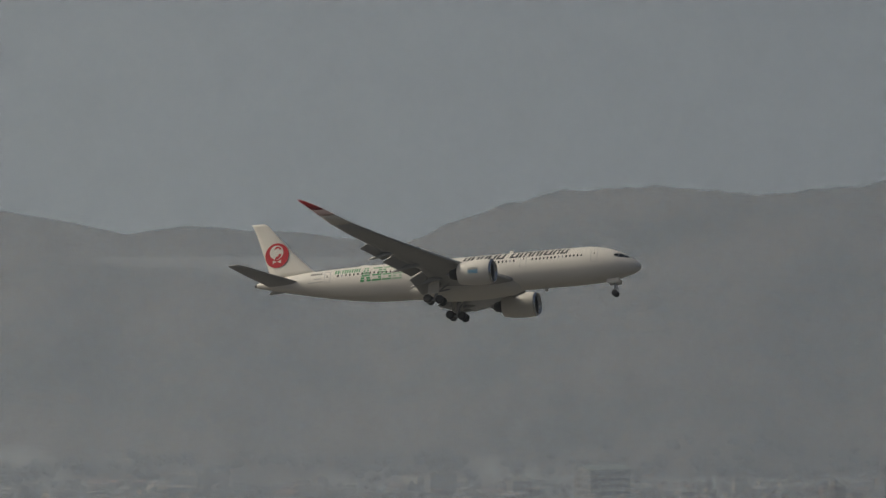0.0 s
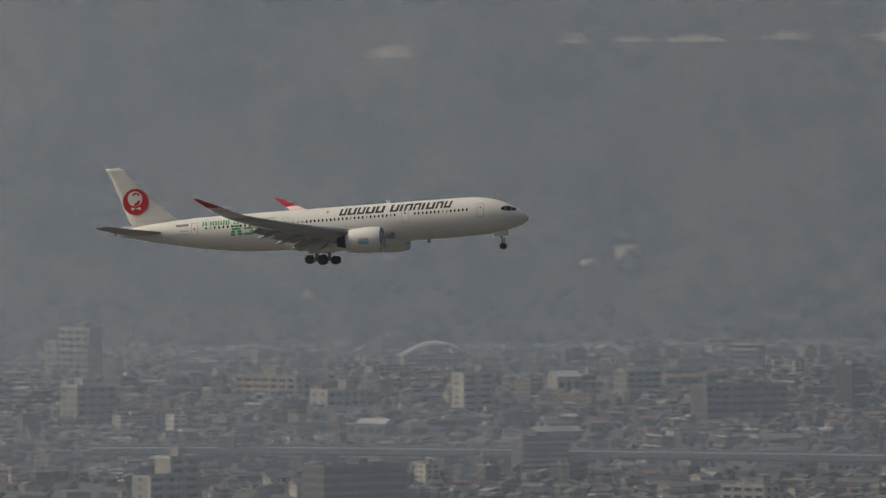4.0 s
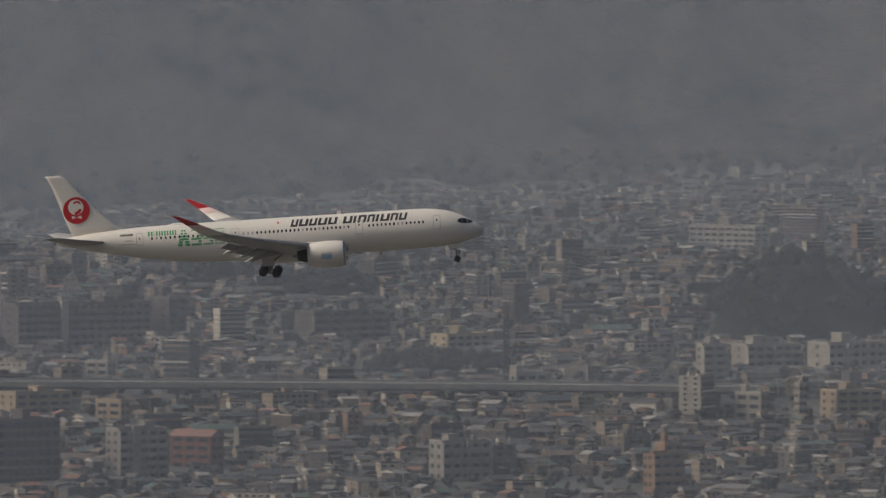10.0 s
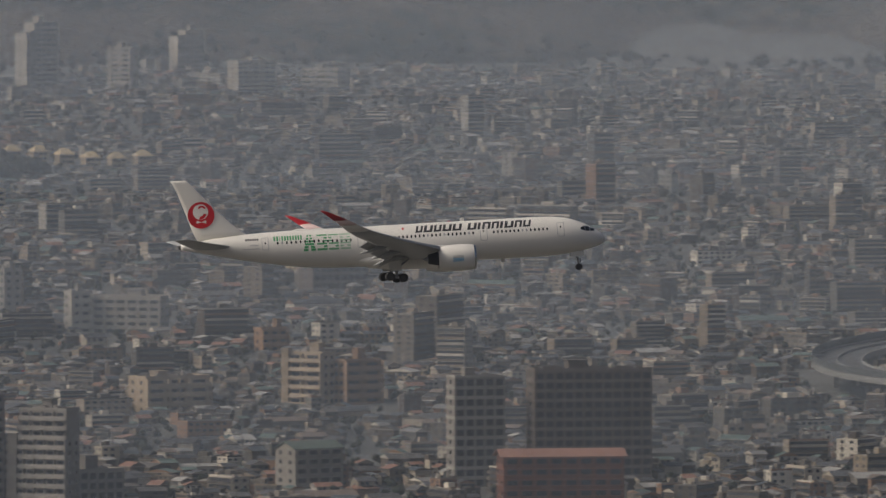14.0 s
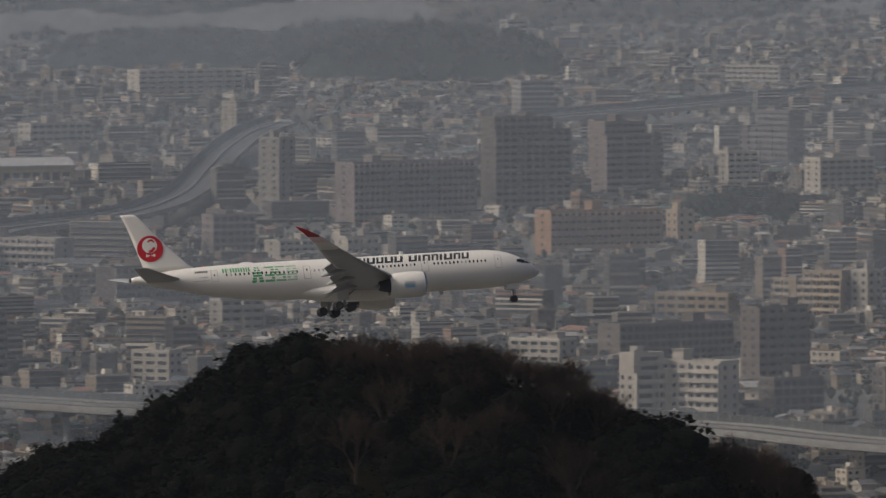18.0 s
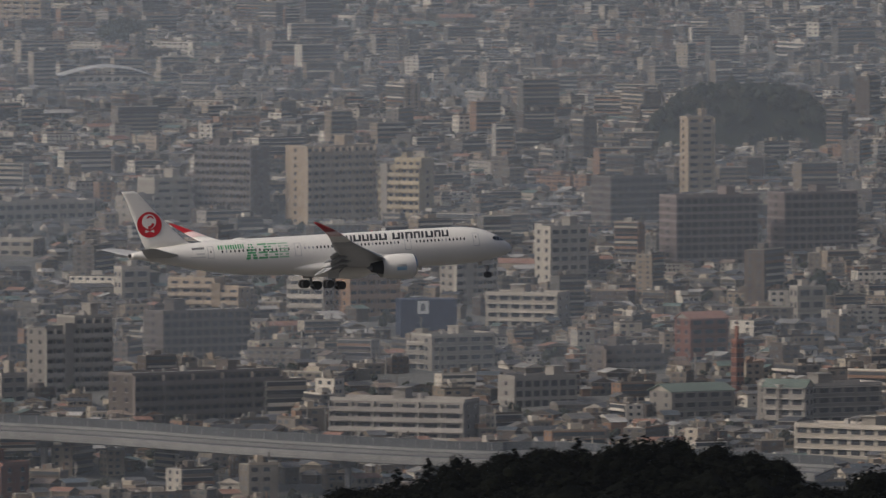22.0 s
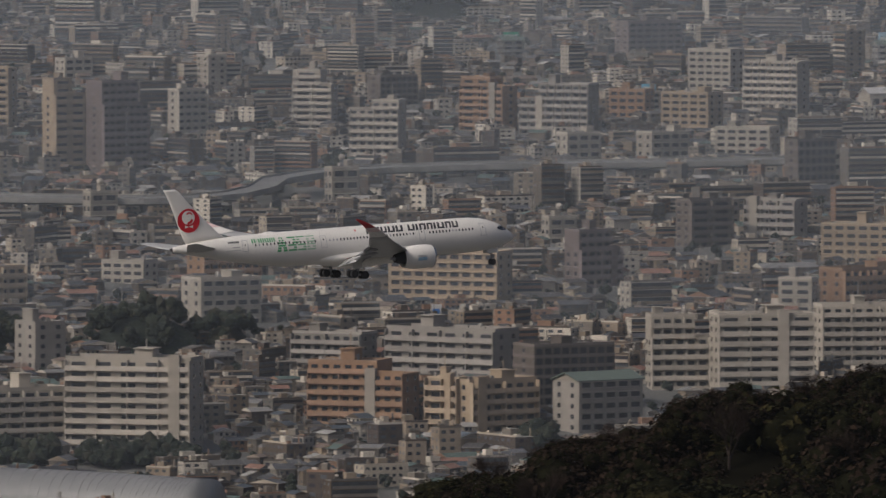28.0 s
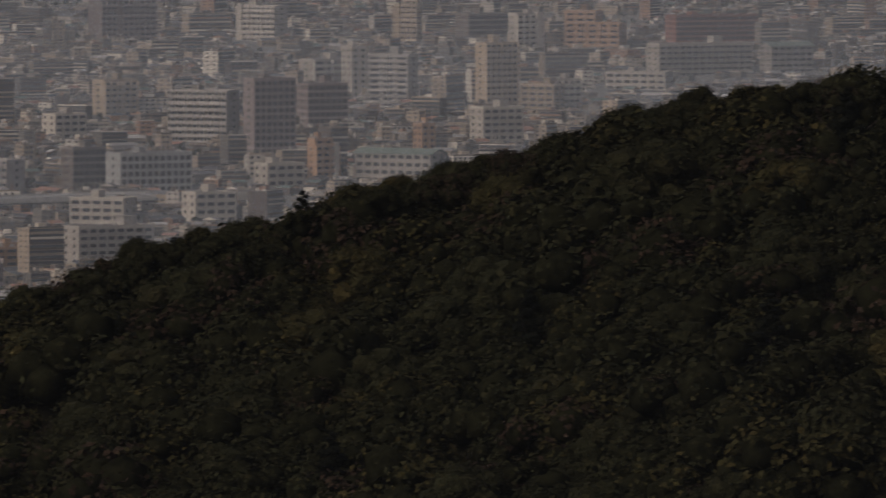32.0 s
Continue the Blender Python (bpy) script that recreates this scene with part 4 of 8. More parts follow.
            bm.faces.new(ring)
            part("cabin_window", bm, M_LINE if shade else M_GLASS, air)
        s += 0.635 if s < 34 else 0.7
    # airline title: plain slanted black blocks, word by word
    def block(s0, width, z0, z1, mat, name, lean=0.28, rows=4, cut=0.0):
        bm = patch(((s0 - width + 0.0, z0), (s0, z0), (s0 - lean * (z1 - z0), z1), (s0 - width - lean * (z1 - z0), z1)), 2, rows, 0.012)
        part(name, bm, mat, air)
    s = 29.5
    for width in (1.05, 1.35, 1.15, 1.35, 1.35, None, 1.35, 0.5, 1.25, 1.1, 0.5, 1.35, 1.1, 1.15):
        if width is None:
            s -= 0.75
            continue
        z0, z1 = 1.62, 2.66
        # plain slanted shapes: two legs and a cross bar, or one leg
        leg = width * (0.8 if width < 0.6 else 0.31)
        block(s, leg, z0, z1, M_BLACK, "title_bar", 0.32)
        if width > 0.6:
            block(s - width + leg, leg, z0, z1, M_BLACK, "title_bar", 0.32)
            turn = int(width * 100) % 3
            za = z0 + (0.0, 0.4, 0.76)[turn] * (z1 - z0)
            block(s - leg * 0.9 - 0.32 * (za - z0), width - leg * 1.8, za, za + 0.27 * (z1 - z0), M_BLACK, "title_bar", 0.32, 1)
        s -= width + 0.2
    # green word and the large striped figures behind it
    s = 51.3
    for width in (0.75, 0.22, 0.7, 0.7, 0.7, 0.65):
        block(s, width * 0.36, 1.55, 2.25, M_GREEN, "small_title_block", 0.0, 3)
        if width > 0.3:
            block(s - width * 0.6, width * 0.36, 1.55, 2.25, M_GREEN, "small_title_block", 0.0, 3)
        s -= width + 0.13
    s = 46.8
    for j, width in enumerate((1.9, 1.55, 1.55, 1.6)):
        for i in range(6):
            z0 = -0.25 + i * 0.44
            h = (0.36, 0.33, 0.3, 0.27)[j] * (1.0 - 0.06 * i)
            if j == 0:
                half = width * (0.5 - 0.062 * i)
                mid = s - width * 0.5
                block(mid + half, half * 0.75 if i != 2 else half * 2, z0, z0 + h, M_FADE[j], "figure_stripe", 0.1, 1)
                if i != 2:
                    block(mid - half * 0.25, half * 0.75, z0, z0 + h, M_FADE[j], "figure_stripe", -0.1, 1)
            elif i in (0, 2, 5) or (j == 3 and i == 3):
                block(s, width, z0, z0 + h, M_FADE[j], "figure_stripe", 0.0, 1)
            else:
                if j == 3 or (j == 2 and i > 2):
                    block(s, width * 0.32, z0, z0 + h, M_FADE[j], "figure_stripe", 0.0, 1)
                if not (j == 2 and i > 2):
                    block(s - width * 0.66, width * 0.34, z0, z0 + h, M_FADE[j], "figure_stripe", 0.0, 1)
        s -= width + 0.22
    # small marks that cannot be read, as bars
    for s0, w, z0, h in ((55.6, 2.1, 1.75, 0.34), (54.9, 1.3, 0.95, 0.2), (56.0, 2.6, 0.45, 0.14)):
        n = 6
        for i in range(n):
            block(s0 - i * w / n, w / n * 0.72, z0, z0 + h, M_LINE if h < 0.3 else M_BLACK, "marking_bar", 0.0, 1)
    block(31.5, 0.3, 2.2, 2.5, M_RED, "flag_mark", 0.0, 1)
    # aerials, satellite dome
    part("aerial", loft([[(MID - 22 + x, y, z) for x, y in ((0.35, 0), (0, 0.04), (-0.3, 0), (0, -0.04))] for z, x0 in ((3.0, 0), (3.55, 0))]), M_PAINT, air)
    part("aerial", loft([[(MID - 16 + x, y, z) for x, y in ((0.3, 0), (0, 0.04), (-0.3, 0), (0, -0.04))] for z in (-3.6, -3.0)]), M_PAINT, air)
    rings = []
    for u, h in ((0, 0.02), (0.12, 0.22), (0.4, 0.36), (0.7, 0.3), (1, 0.02)):
        rings.append([(MID - 45.5 - u * 3.0, (0.7 * (h / 0.36) + 0.02) * math.cos(2 * math.pi * i / 12), 2.92 + h * math.sin(2 * math.pi * i / 12)) for i in range(12)])
    part("antenna_dome", loft(rings), M_PAINT, air, "low white antenna dome", True)
    part("beacon", lathe([(3.0, 0.16), (3.16, 0.12), (3.2, 0.02)], 10, "z", (MID - 24, 0, 0)), M_RED, air, "red beacon lamp")
    return air


airliner = build_airliner()


# ---- the city ----
TINT = {"w": (0.31, 0.277, 0.228), "c": (0.289, 0.225, 0.153), "o": (0.234, 0.145, 0.086), "d": (0.101, 0.084, 0.071), "p": (0.150, 0.122, 0.112), "g": (0.226, 0.206, 0.179), "b": (0.211, 0.210, 0.198), "r": (0.156, 0.069, 0.048), "y": (0.351, 0.283, 0.173)}
WORD = {"w": "white", "c": "cream", "o": "orange-brown", "d": "dark grey", "p": "pinkish brown", "g": "grey", "b": "blue-grey", "r": "red-brown", "y": "pale yellow"}
M_WALL = {k: surface("wall_" + WORD[k].replace(" ", "_").replace("-", "_"), v, 0.85, grain=0.35, stain=0.05, amount=0.18, vary=0.24, spec=0.2) for k, v in TINT.items()}
M_BAND = {k: surface("parapet_" + WORD[k].replace(" ", "_").replace("-", "_"), tuple(min(0.7, c * 1.1 + 0.02) for c in v), 0.85, grain=0.5, stain=0.08, amount=0.14, vary=0.18, spec=0.2) for k, v in TINT.items()}
M_PANE = surface("window_glass", (0.040, 0.042, 0.046), 0.22, grain=0.8, stain=0.2, amount=0.4, spec=0.35)
M_ROOFTOP = surface("flat_roof", (0.27, 0.25, 0.22), 0.9, grain=0.3, stain=0.05, amount=0.25, vary=0.2)
M_TILE = {"r": surface("red_tiles", (0.23, 0.12, 0.085), 0.8, grain=0.8, amount=0.2), "g": surface("green_sheet_roof", (0.10, 0.125, 0.10), 0.6, grain=0.8, amount=0.2), "w": surface("pale_sheet_roof", (0.42, 0.41, 0.39), 0.5, grain=0.8, amount=0.15)}
PLOTS = []                            # turn, distance, half width in degrees, top as tilt, depth


def spot(turn, dist, skew, w, h, deep):
    """Pose of a building whose front foot stands there; notes its plot."""
    PLOTS.append((turn, dist, math.degrees(w * 0.5 / dist), dist, math.degrees(math.atan((SLOPE * dist + h - 477) / dist)), deep))
    p = polar(turn, dist + deep * 0.55)
    return pose(p.x, p.y, SLOPE * dist - 0.3, 0, 0, -turn + skew)


def plan_of(w, dist, skew, share=0.42):
    k = size_at(dist)
    deep = min(w * share, 13.0 * k)
    long = max(deep * 0.6, (w - deep * abs(math.sin(radians(skew)))) / math.cos(radians(skew)))
    return k, deep, long


def roof_bits(ob, long, deep, h, k, tint, rnd, off=0.0):
    """Parapet, stair housing, machines and water tank on a flat roof."""
    bm = bmesh.new()
    t, u = 0.25 * k, rnd.uniform(0.5, 1.1) * k
    for x0, x1, y0, y1 in ((-long / 2, long / 2, -deep / 2, -deep / 2 + t), (-long / 2, long / 2, deep / 2 - t, deep / 2), (-long / 2, -long / 2 + t, -deep / 2 + t, deep / 2 - t), (long / 2 - t, long / 2, -deep / 2 + t, deep / 2 - t)):
        box(bm, off + x0, off + x1, y0, y1, h, h + u)
    part("roof_parapet", bm, M_BAND[tint], ob)
    bm = cube(off - long / 2 + t, off + long / 2 - t, -deep / 2 + t, deep / 2 - t, h - 0.02, h + 0.12 * k)
    for _ in range(rnd.randrange(2, 6)):      # cooling units and pipes
        x, y, a = off + rnd.uniform(-0.42, 0.4) * long, rnd.uniform(-0.35, 0.2) * deep, rnd.uniform(0.5, 1.3) * k
        box(bm, x, x + a, y, y + a * 0.7, h + 0.1 * k, h + rnd.uniform(0.8, 1.7) * k)
    part("roof", bm, M_ROOFTOP, ob)
    x = off + rnd.uniform(-0.3, 0.3) * long
    s = min(long * 0.2, rnd.uniform(3, 6) * k)
    high = h + rnd.uniform(2.2, 4.5) * k
    bm = cube(x - s / 2, x + s / 2, -deep * 0.2, deep * 0.3, h + 0.12 * k, high)
    box(bm, x - s * 0.58, x + s * 0.58, -deep * 0.25, deep * 0.34, high, high + 0.25 * k)
    if rnd.random() < 0.6:                    # aerial
        box(bm, x - 0.1 * k, x + 0.1 * k, -0.1 * k, 0.1 * k, high + 0.25 * k, high + rnd.uniform(2.5, 5.0) * k)
    part("stair_housing", bm, M_WALL[tint], ob)
    if rnd.random() < 0.6:
        x = off - (x - off) * 0.8 + 0.1 * long
        part("water_tank", lathe([(h + 0.1 * k, 0.02), (h + 0.1 * k, 0.9 * k), (h + 2.0 * k, 0.9 * k), (h + 2.3 * k, 0.1)], 8, "z", (x, 0, 0)), M_BAND["g"], ob)


def windows(x0, x1, y, z0, z1, n, proud):
    """A row of panes on a front at y, looking to -y (or to +-x, see turned)."""
    bm = bmesh.new()
    step = (x1 - x0) / n
    for i in range(n):
        box(bm, x0 + step * (i + 0.16), x0 + step * (i + 0.84), y - proud, y, z0, z1)
    return bm


def columns(ob, long, deep, fh, floors, k, per_side, front=0):
    """Columns of small windows on the gable ends, and on the front where asked."""
    wide = min(1.5 * k, deep * 0.22)
    bm = bmesh.new()
    for j in range(per_side):
        y = -deep / 2 + deep * (j + 0.5) / per_side - wide / 2
        for i in range(floors):
            box(bm, 0, 0.06, y, y + wide, (i + 0.32) * fh, (i + 0.74) * fh)
            box(bm, 0, 0.16 * k, y - 0.1 * k, y + wide + 0.1 * k, (i + 0.26) * fh, (i + 0.31) * fh, 1)
    me = finish(bm, "window_column", [M_PANE, M_BAND["g"]])
    part("window_column", me, None, ob, m=Matrix.Translation((long / 2, 0, 0)))
    part("window_column", me, None, ob, m=pose(-long / 2, 0, 0, 0, 0, 180))
    if front:
        bm = bmesh.new()
        for i in range(floors):
            box(bm, 0, wide, -0.06, 0, (i + 0.32) * fh, (i + 0.74) * fh)
            box(bm, -0.1 * k, wide + 0.1 * k, -0.16 * k, 0, (i + 0.26) * fh, (i + 0.31) * fh, 1)
        me = finish(bm, "window_column", [M_PANE, M_BAND["g"]])
        for j in range(front):
            part("window_column", me, None, ob, m=Matrix.Translation((-long / 2 + long * (j + 0.5) / front - wide / 2, -deep / 2, 0)))


def flats(turn, dist, w, h, floors, tint, skew):
    """An apartment block: a balcony front storey over storey, often with a stepped top and a stair shaft."""
    k, deep, long = plan_of(w, dist, skew)
    rnd = random.Random(int(turn * 1000) + dist)
    ob = thing("apartment_building", "%s apartment block with balconies on each floor" % WORD[tint], "building", "city buildings", m=spot(turn, dist, skew, w, h, deep))
    fh = h / floors
    front = -deep / 2
    near = dist < 3480
    step = max(1, round(floors * rnd.uniform(0.12, 0.3))) if floors > 5 and rnd.random() < 0.45 else 0
    side = rnd.choice((-1, 1))
    short = long * rnd.uniform(0.55, 0.78)
    shift = side * (long - short) / 2
    body = cube(-long / 2, long / 2, front, deep / 2, 0, h - step * fh)
    if step:
        box(body, shift - short / 2, shift + short / 2, front + 0.01, deep / 2 - 0.01, h - step * fh + 0.01, h)
        box(body, -long / 2, long / 2, front - 0.02, front + 0.2 * k, h - step * fh + 0.012, h - step * fh + 0.9 * k)
    part("wall", body, M_WALL[tint], ob)
    out, sill = rnd.uniform(1.1, 1.6) * k, rnd.uniform(0.36, 0.46)
    bay = max(2, int(long / (rnd.choice((3.2, 3.8, 6.5)) * k)))
    slim = rnd.random() < 0.55

    def floor_front(a, b):
        """Railing, slab, panes set back behind it and screens between the flats, for one floor."""
        bm = bmesh.new()
        n = max(1, round(bay * (b - a) / long))
        for i in range(n):
            x0, x1 = a + (b - a) * i / n, a + (b - a) * (i + 1) / n
            box(bm, x0 + 0.22 * (x1 - x0), x0 + 0.80 * (x1 - x0), front - 0.05, front, 0.06 * fh, 0.76 * fh, 1)
            if slim and i:
                box(bm, x0 - 0.07 * k, x0 + 0.07 * k, front - out + 0.2 * k, front, 0.05 * fh, 0.93 * fh)
        box(bm, a, b, front - out, front - out + 0.16 * k, -0.06 * fh, sill * fh)
        box(bm, a, b, front - out + 0.16 * k, front - 0.06, -0.06 * fh, 0.035 * fh)
        return finish(bm, "balcony", [M_BAND[tint], M_PANE])
    full = floor_front(-long / 2 + 0.2 * k, long / 2 - 0.2 * k)
    top = floor_front(shift - short / 2 + 0.2 * k, shift + short / 2 - 0.2 * k) if step else full
    for i in range(floors):
        part("balcony", top if i >= floors - step else full, None, ob, m=Matrix.Translation((0, 0, i * fh)))
    columns(ob, long, deep, fh, floors - step, k, 2 if near else 1)
    fins = max(1, min(3 if slim else 5, int(long / (9 * k))))
    fin = finish(cube(-0.14 * k, 0.14 * k, front - out - 0.05, front, 0, h - step * fh), "party_wall", M_BAND[tint])
    for i in range(fins + 1):
        part("party_wall", fin, None, ob, m=Matrix.Translation(((i / fins - 0.5) * (long - 0.3 * k), 0, 0)))
    if floors > 4 and rnd.random() < 0.5:
        x = -side * long * rnd.uniform(0.1, 0.42)
        s = min(3.2 * k, long * 0.16)
        part("stair_shaft", cube(x - s / 2, x + s / 2, front - out - 0.25 * k, front + 0.5, 0, h - (step * fh if step and abs(x - shift) > short / 2 - s else 0) + 1.6 * k), M_WALL[tint if rnd.random() < 0.6 else "w"], ob, "plain stair shaft rising past the roof")
    roof_bits(ob, short if step else long, deep, h, k, tint, rnd, shift if step else 0.0)


def block(turn, dist, w, h, floors, tint, skew):
    """A low block with single windows in rows."""
    k, deep, long = plan_of(w, dist, skew, 0.5)
    rnd = random.Random(int(turn * 1000) + dist)
    ob = thing("low_building", "%s low concrete building with rows of windows" % WORD[tint], "building", "city buildings", m=spot(turn, dist, skew, w, h, deep))
    fh = h / floors
    part("wall", cube(-long / 2, long / 2, -deep / 2, deep / 2, 0, h), M_WALL[tint], ob)
    n = max(2, int(long / (4.2 * k)))
    bm = windows(-long / 2 + 0.4 * k, long / 2 - 0.4 * k, -deep / 2, 0.32 * fh, 0.78 * fh, n, 0.06)
    hood = rnd.uniform(0.2, 0.9) * k
    box(bm, -long / 2 + 0.2 * k, long / 2 - 0.2 * k, -deep / 2 - hood, -deep / 2, 0.84 * fh, 0.90 * fh, 1)
    box(bm, -long / 2 + 0.2 * k, long / 2 - 0.2 * k, -deep / 2 - 0.15 * k, -deep / 2, 0.26 * fh, 0.30 * fh, 1)
    glass = finish(bm, "window_row", [M_PANE, M_BAND[tint]])
    for i in range(floors):
        part("window_row", glass, None, ob, m=Matrix.Translation((0, 0, i * fh)))
    columns(ob, long, deep, fh, floors, k, 2)
    if tint in "rg" and rnd.random() < 0.7:
        gable_roof(ob, long, deep, h, 2.2 * k, M_TILE[tint])
    else:
        roof_bits(ob, long, deep, h, k, tint, rnd)


def office(turn, dist, w, h, floors, tint, skew):
    """A dark block with long bands of glass between sills."""
    k, deep, long = plan_of(w, dist, skew)
    rnd = random.Random(int(turn * 1000) + dist)
    ob = thing("office_building", "%s block with long bands of windows" % WORD[tint], "building", "city buildings", m=spot(turn, dist, skew, w, h, deep))
    fh = h / floors
    part("wall", cube(-long / 2, long / 2, -deep / 2, deep / 2, 0, h), M_WALL[tint], ob)
    bm = bmesh.new()
    box(bm, -long / 2 - 0.12 * k, long / 2 + 0.12 * k, -deep / 2 - 0.2 * k, deep / 2 + 0.12 * k, -0.16 * fh, 0.16 * fh)
    sill = finish(bm, "sill_band", M_BAND[tint])
    n = max(2, int(long / (3.0 * k)))
    glass = finish(windows(-long / 2 + 0.2 * k, long / 2 - 0.2 * k, -deep / 2, 0.2 * fh, 0.8 * fh, n, 0.05), "window_row", M_PANE)
    for i in range(floors):
        m = Matrix.Translation((0, 0, i * fh))
        if i:
            part("sill_band", sill, None, ob, m=m)
        part("window_row", glass, None, ob, m=m)
    columns(ob, long, deep, fh, floors, k, 1)
    roof_bits(ob, long, deep, h, k, tint, rnd)


def tower(turn, dist, w, h, floors, tint, skew):
    """A narrow upright block with a column of small windows."""
    k, deep, long = plan_of(w, dist, skew, 0.8)
    rnd = random.Random(int(turn * 1000) + dist)
    ob = thing("narrow_tower", "%s narrow tower block with blank walls" % WORD[tint], "building", "city buildings", m=spot(turn, dist, skew, w, h, deep))
    fh = h / floors
    part("wall", cube(-long / 2, long / 2, -deep / 2, deep / 2, 0, h), M_WALL[tint], ob)
    columns(ob, long, deep, fh, floors, k, 2, 2)
    roof_bits(ob, long, deep, h, k, tint, rnd)


def gable_roof(ob, long, deep, h, rise, mat, over=0.06):
    a, b = long / 2 * (1 + over), deep / 2 * (1 + over)
    bm = bmesh.new()
    t = 0.12 * rise + 0.05
    loft([[(x, -b, h), (x, 0, h + rise), (x, b, h), (x, b, h - t), (x, 0, h + rise - t), (x, -b, h - t)] for x in (-a, a)], True, bm)
    part("roof", bm, mat, ob)
    bm = bmesh.new()
    loft([[(x, -deep / 2, h - t), (x, 0, h + rise - t * 1.2), (x, deep / 2, h - t)] for x in (-long / 2, long / 2)], True, bm)
    part("gable", bm, M_WALL["w"], ob)


def hall(turn, dist, w, h, floors, tint, skew):
    """A shed or hall with a low pitched sheet roof."""
    k, deep, long = plan_of(w, dist, skew, 0.7)
    ob = thing("hall", "low hall with a broad %s roof" % ("red-tiled" if tint == "r" else "pale sheet"), "building", "city buildings", m=spot(turn, dist, skew, w, h, deep))
    part("wall", cube(-long / 2, long / 2, -deep / 2, deep / 2, 0, h * 0.72), M_WALL["c" if tint == "r" else tint], ob)
    glass = windows(-long / 2 + 0.5 * k, long / 2 - 0.5 * k, -deep / 2, 0.15 * h, 0.45 * h, max(3, int(long / (5 * k))), 0.06)
    part("window_row", glass, M_PANE, ob)
    gable_roof(ob, long, deep, h * 0.72, h * 0.28, M_TILE["r" if tint == "r" else "w"])


def dome_hall(turn, dist, w, h, mat, label):
    """A sports hall under a shallow vault."""
    k = size_at(dist)
    deep = w * 0.5
    ob = thing("vaulted_hall", label, "building", "city buildings", m=spot(turn, dist, 8, w, h, deep))
    part("wall", cube(-w / 2, w / 2, -deep / 2, deep / 2, 0, h * 0.5), M_WALL["w"], ob)
    rings = []
    for i in range(13):
        u = -1 + i / 6
        z = h * (0.5 + 0.5 * (1 - u * u))
        rings.append([(u * w * 0.53, -deep * 0.54, z), (u * w * 0.53, 0, z + h * 0.12 * (1 - u * u)), (u * w * 0.53, deep * 0.54, z), (u * w * 0.53, deep * 0.54, z - 0.3), (u * w * 0.53, -deep * 0.54, z - 0.3)])
    part("roof", loft(rings), mat, ob, "", True)
    part("window_row", windows(-w * 0.45, w * 0.45, -deep / 2, h * 0.15, h * 0.38, 9, 0.06), M_PANE, ob)


# roads on stilts
def smooth_line(points, rounds=2):
    pts = [polar(a, d) for a, d in points]
    for _ in range(rounds):
        nxt = [pts[0]]
        for p, q in zip(pts, pts[1:]):
            nxt += [p.lerp(q, 0.25), p.lerp(q, 0.75)]
        pts = nxt + [pts[-1]]
    return pts


def ribbon(line, offsets, zs, bm=None):
    """Sweeps a closed section (sideways, up) along a line."""
    rings = []
    for i, p in enumerate(line):
        d = (line[min(i + 1, len(line) - 1)] - line[max(i - 1, 0)]).normalized()
        side = Vector((d.y, -d.x, 0)).normalized()
        k = size_at(math.hypot(p.x, p.y))
        ring = []
        for o, z in zip(offsets, zs):         # the deck lies along the rising plain
            q = p + side * (o * k)
            ring.append((q.x, q.y, SLOPE * math.hypot(q.x, q.y) + z * k))
        rings.append(ring)
    return loft(rings, True, bm)


ROAD_LINES = []


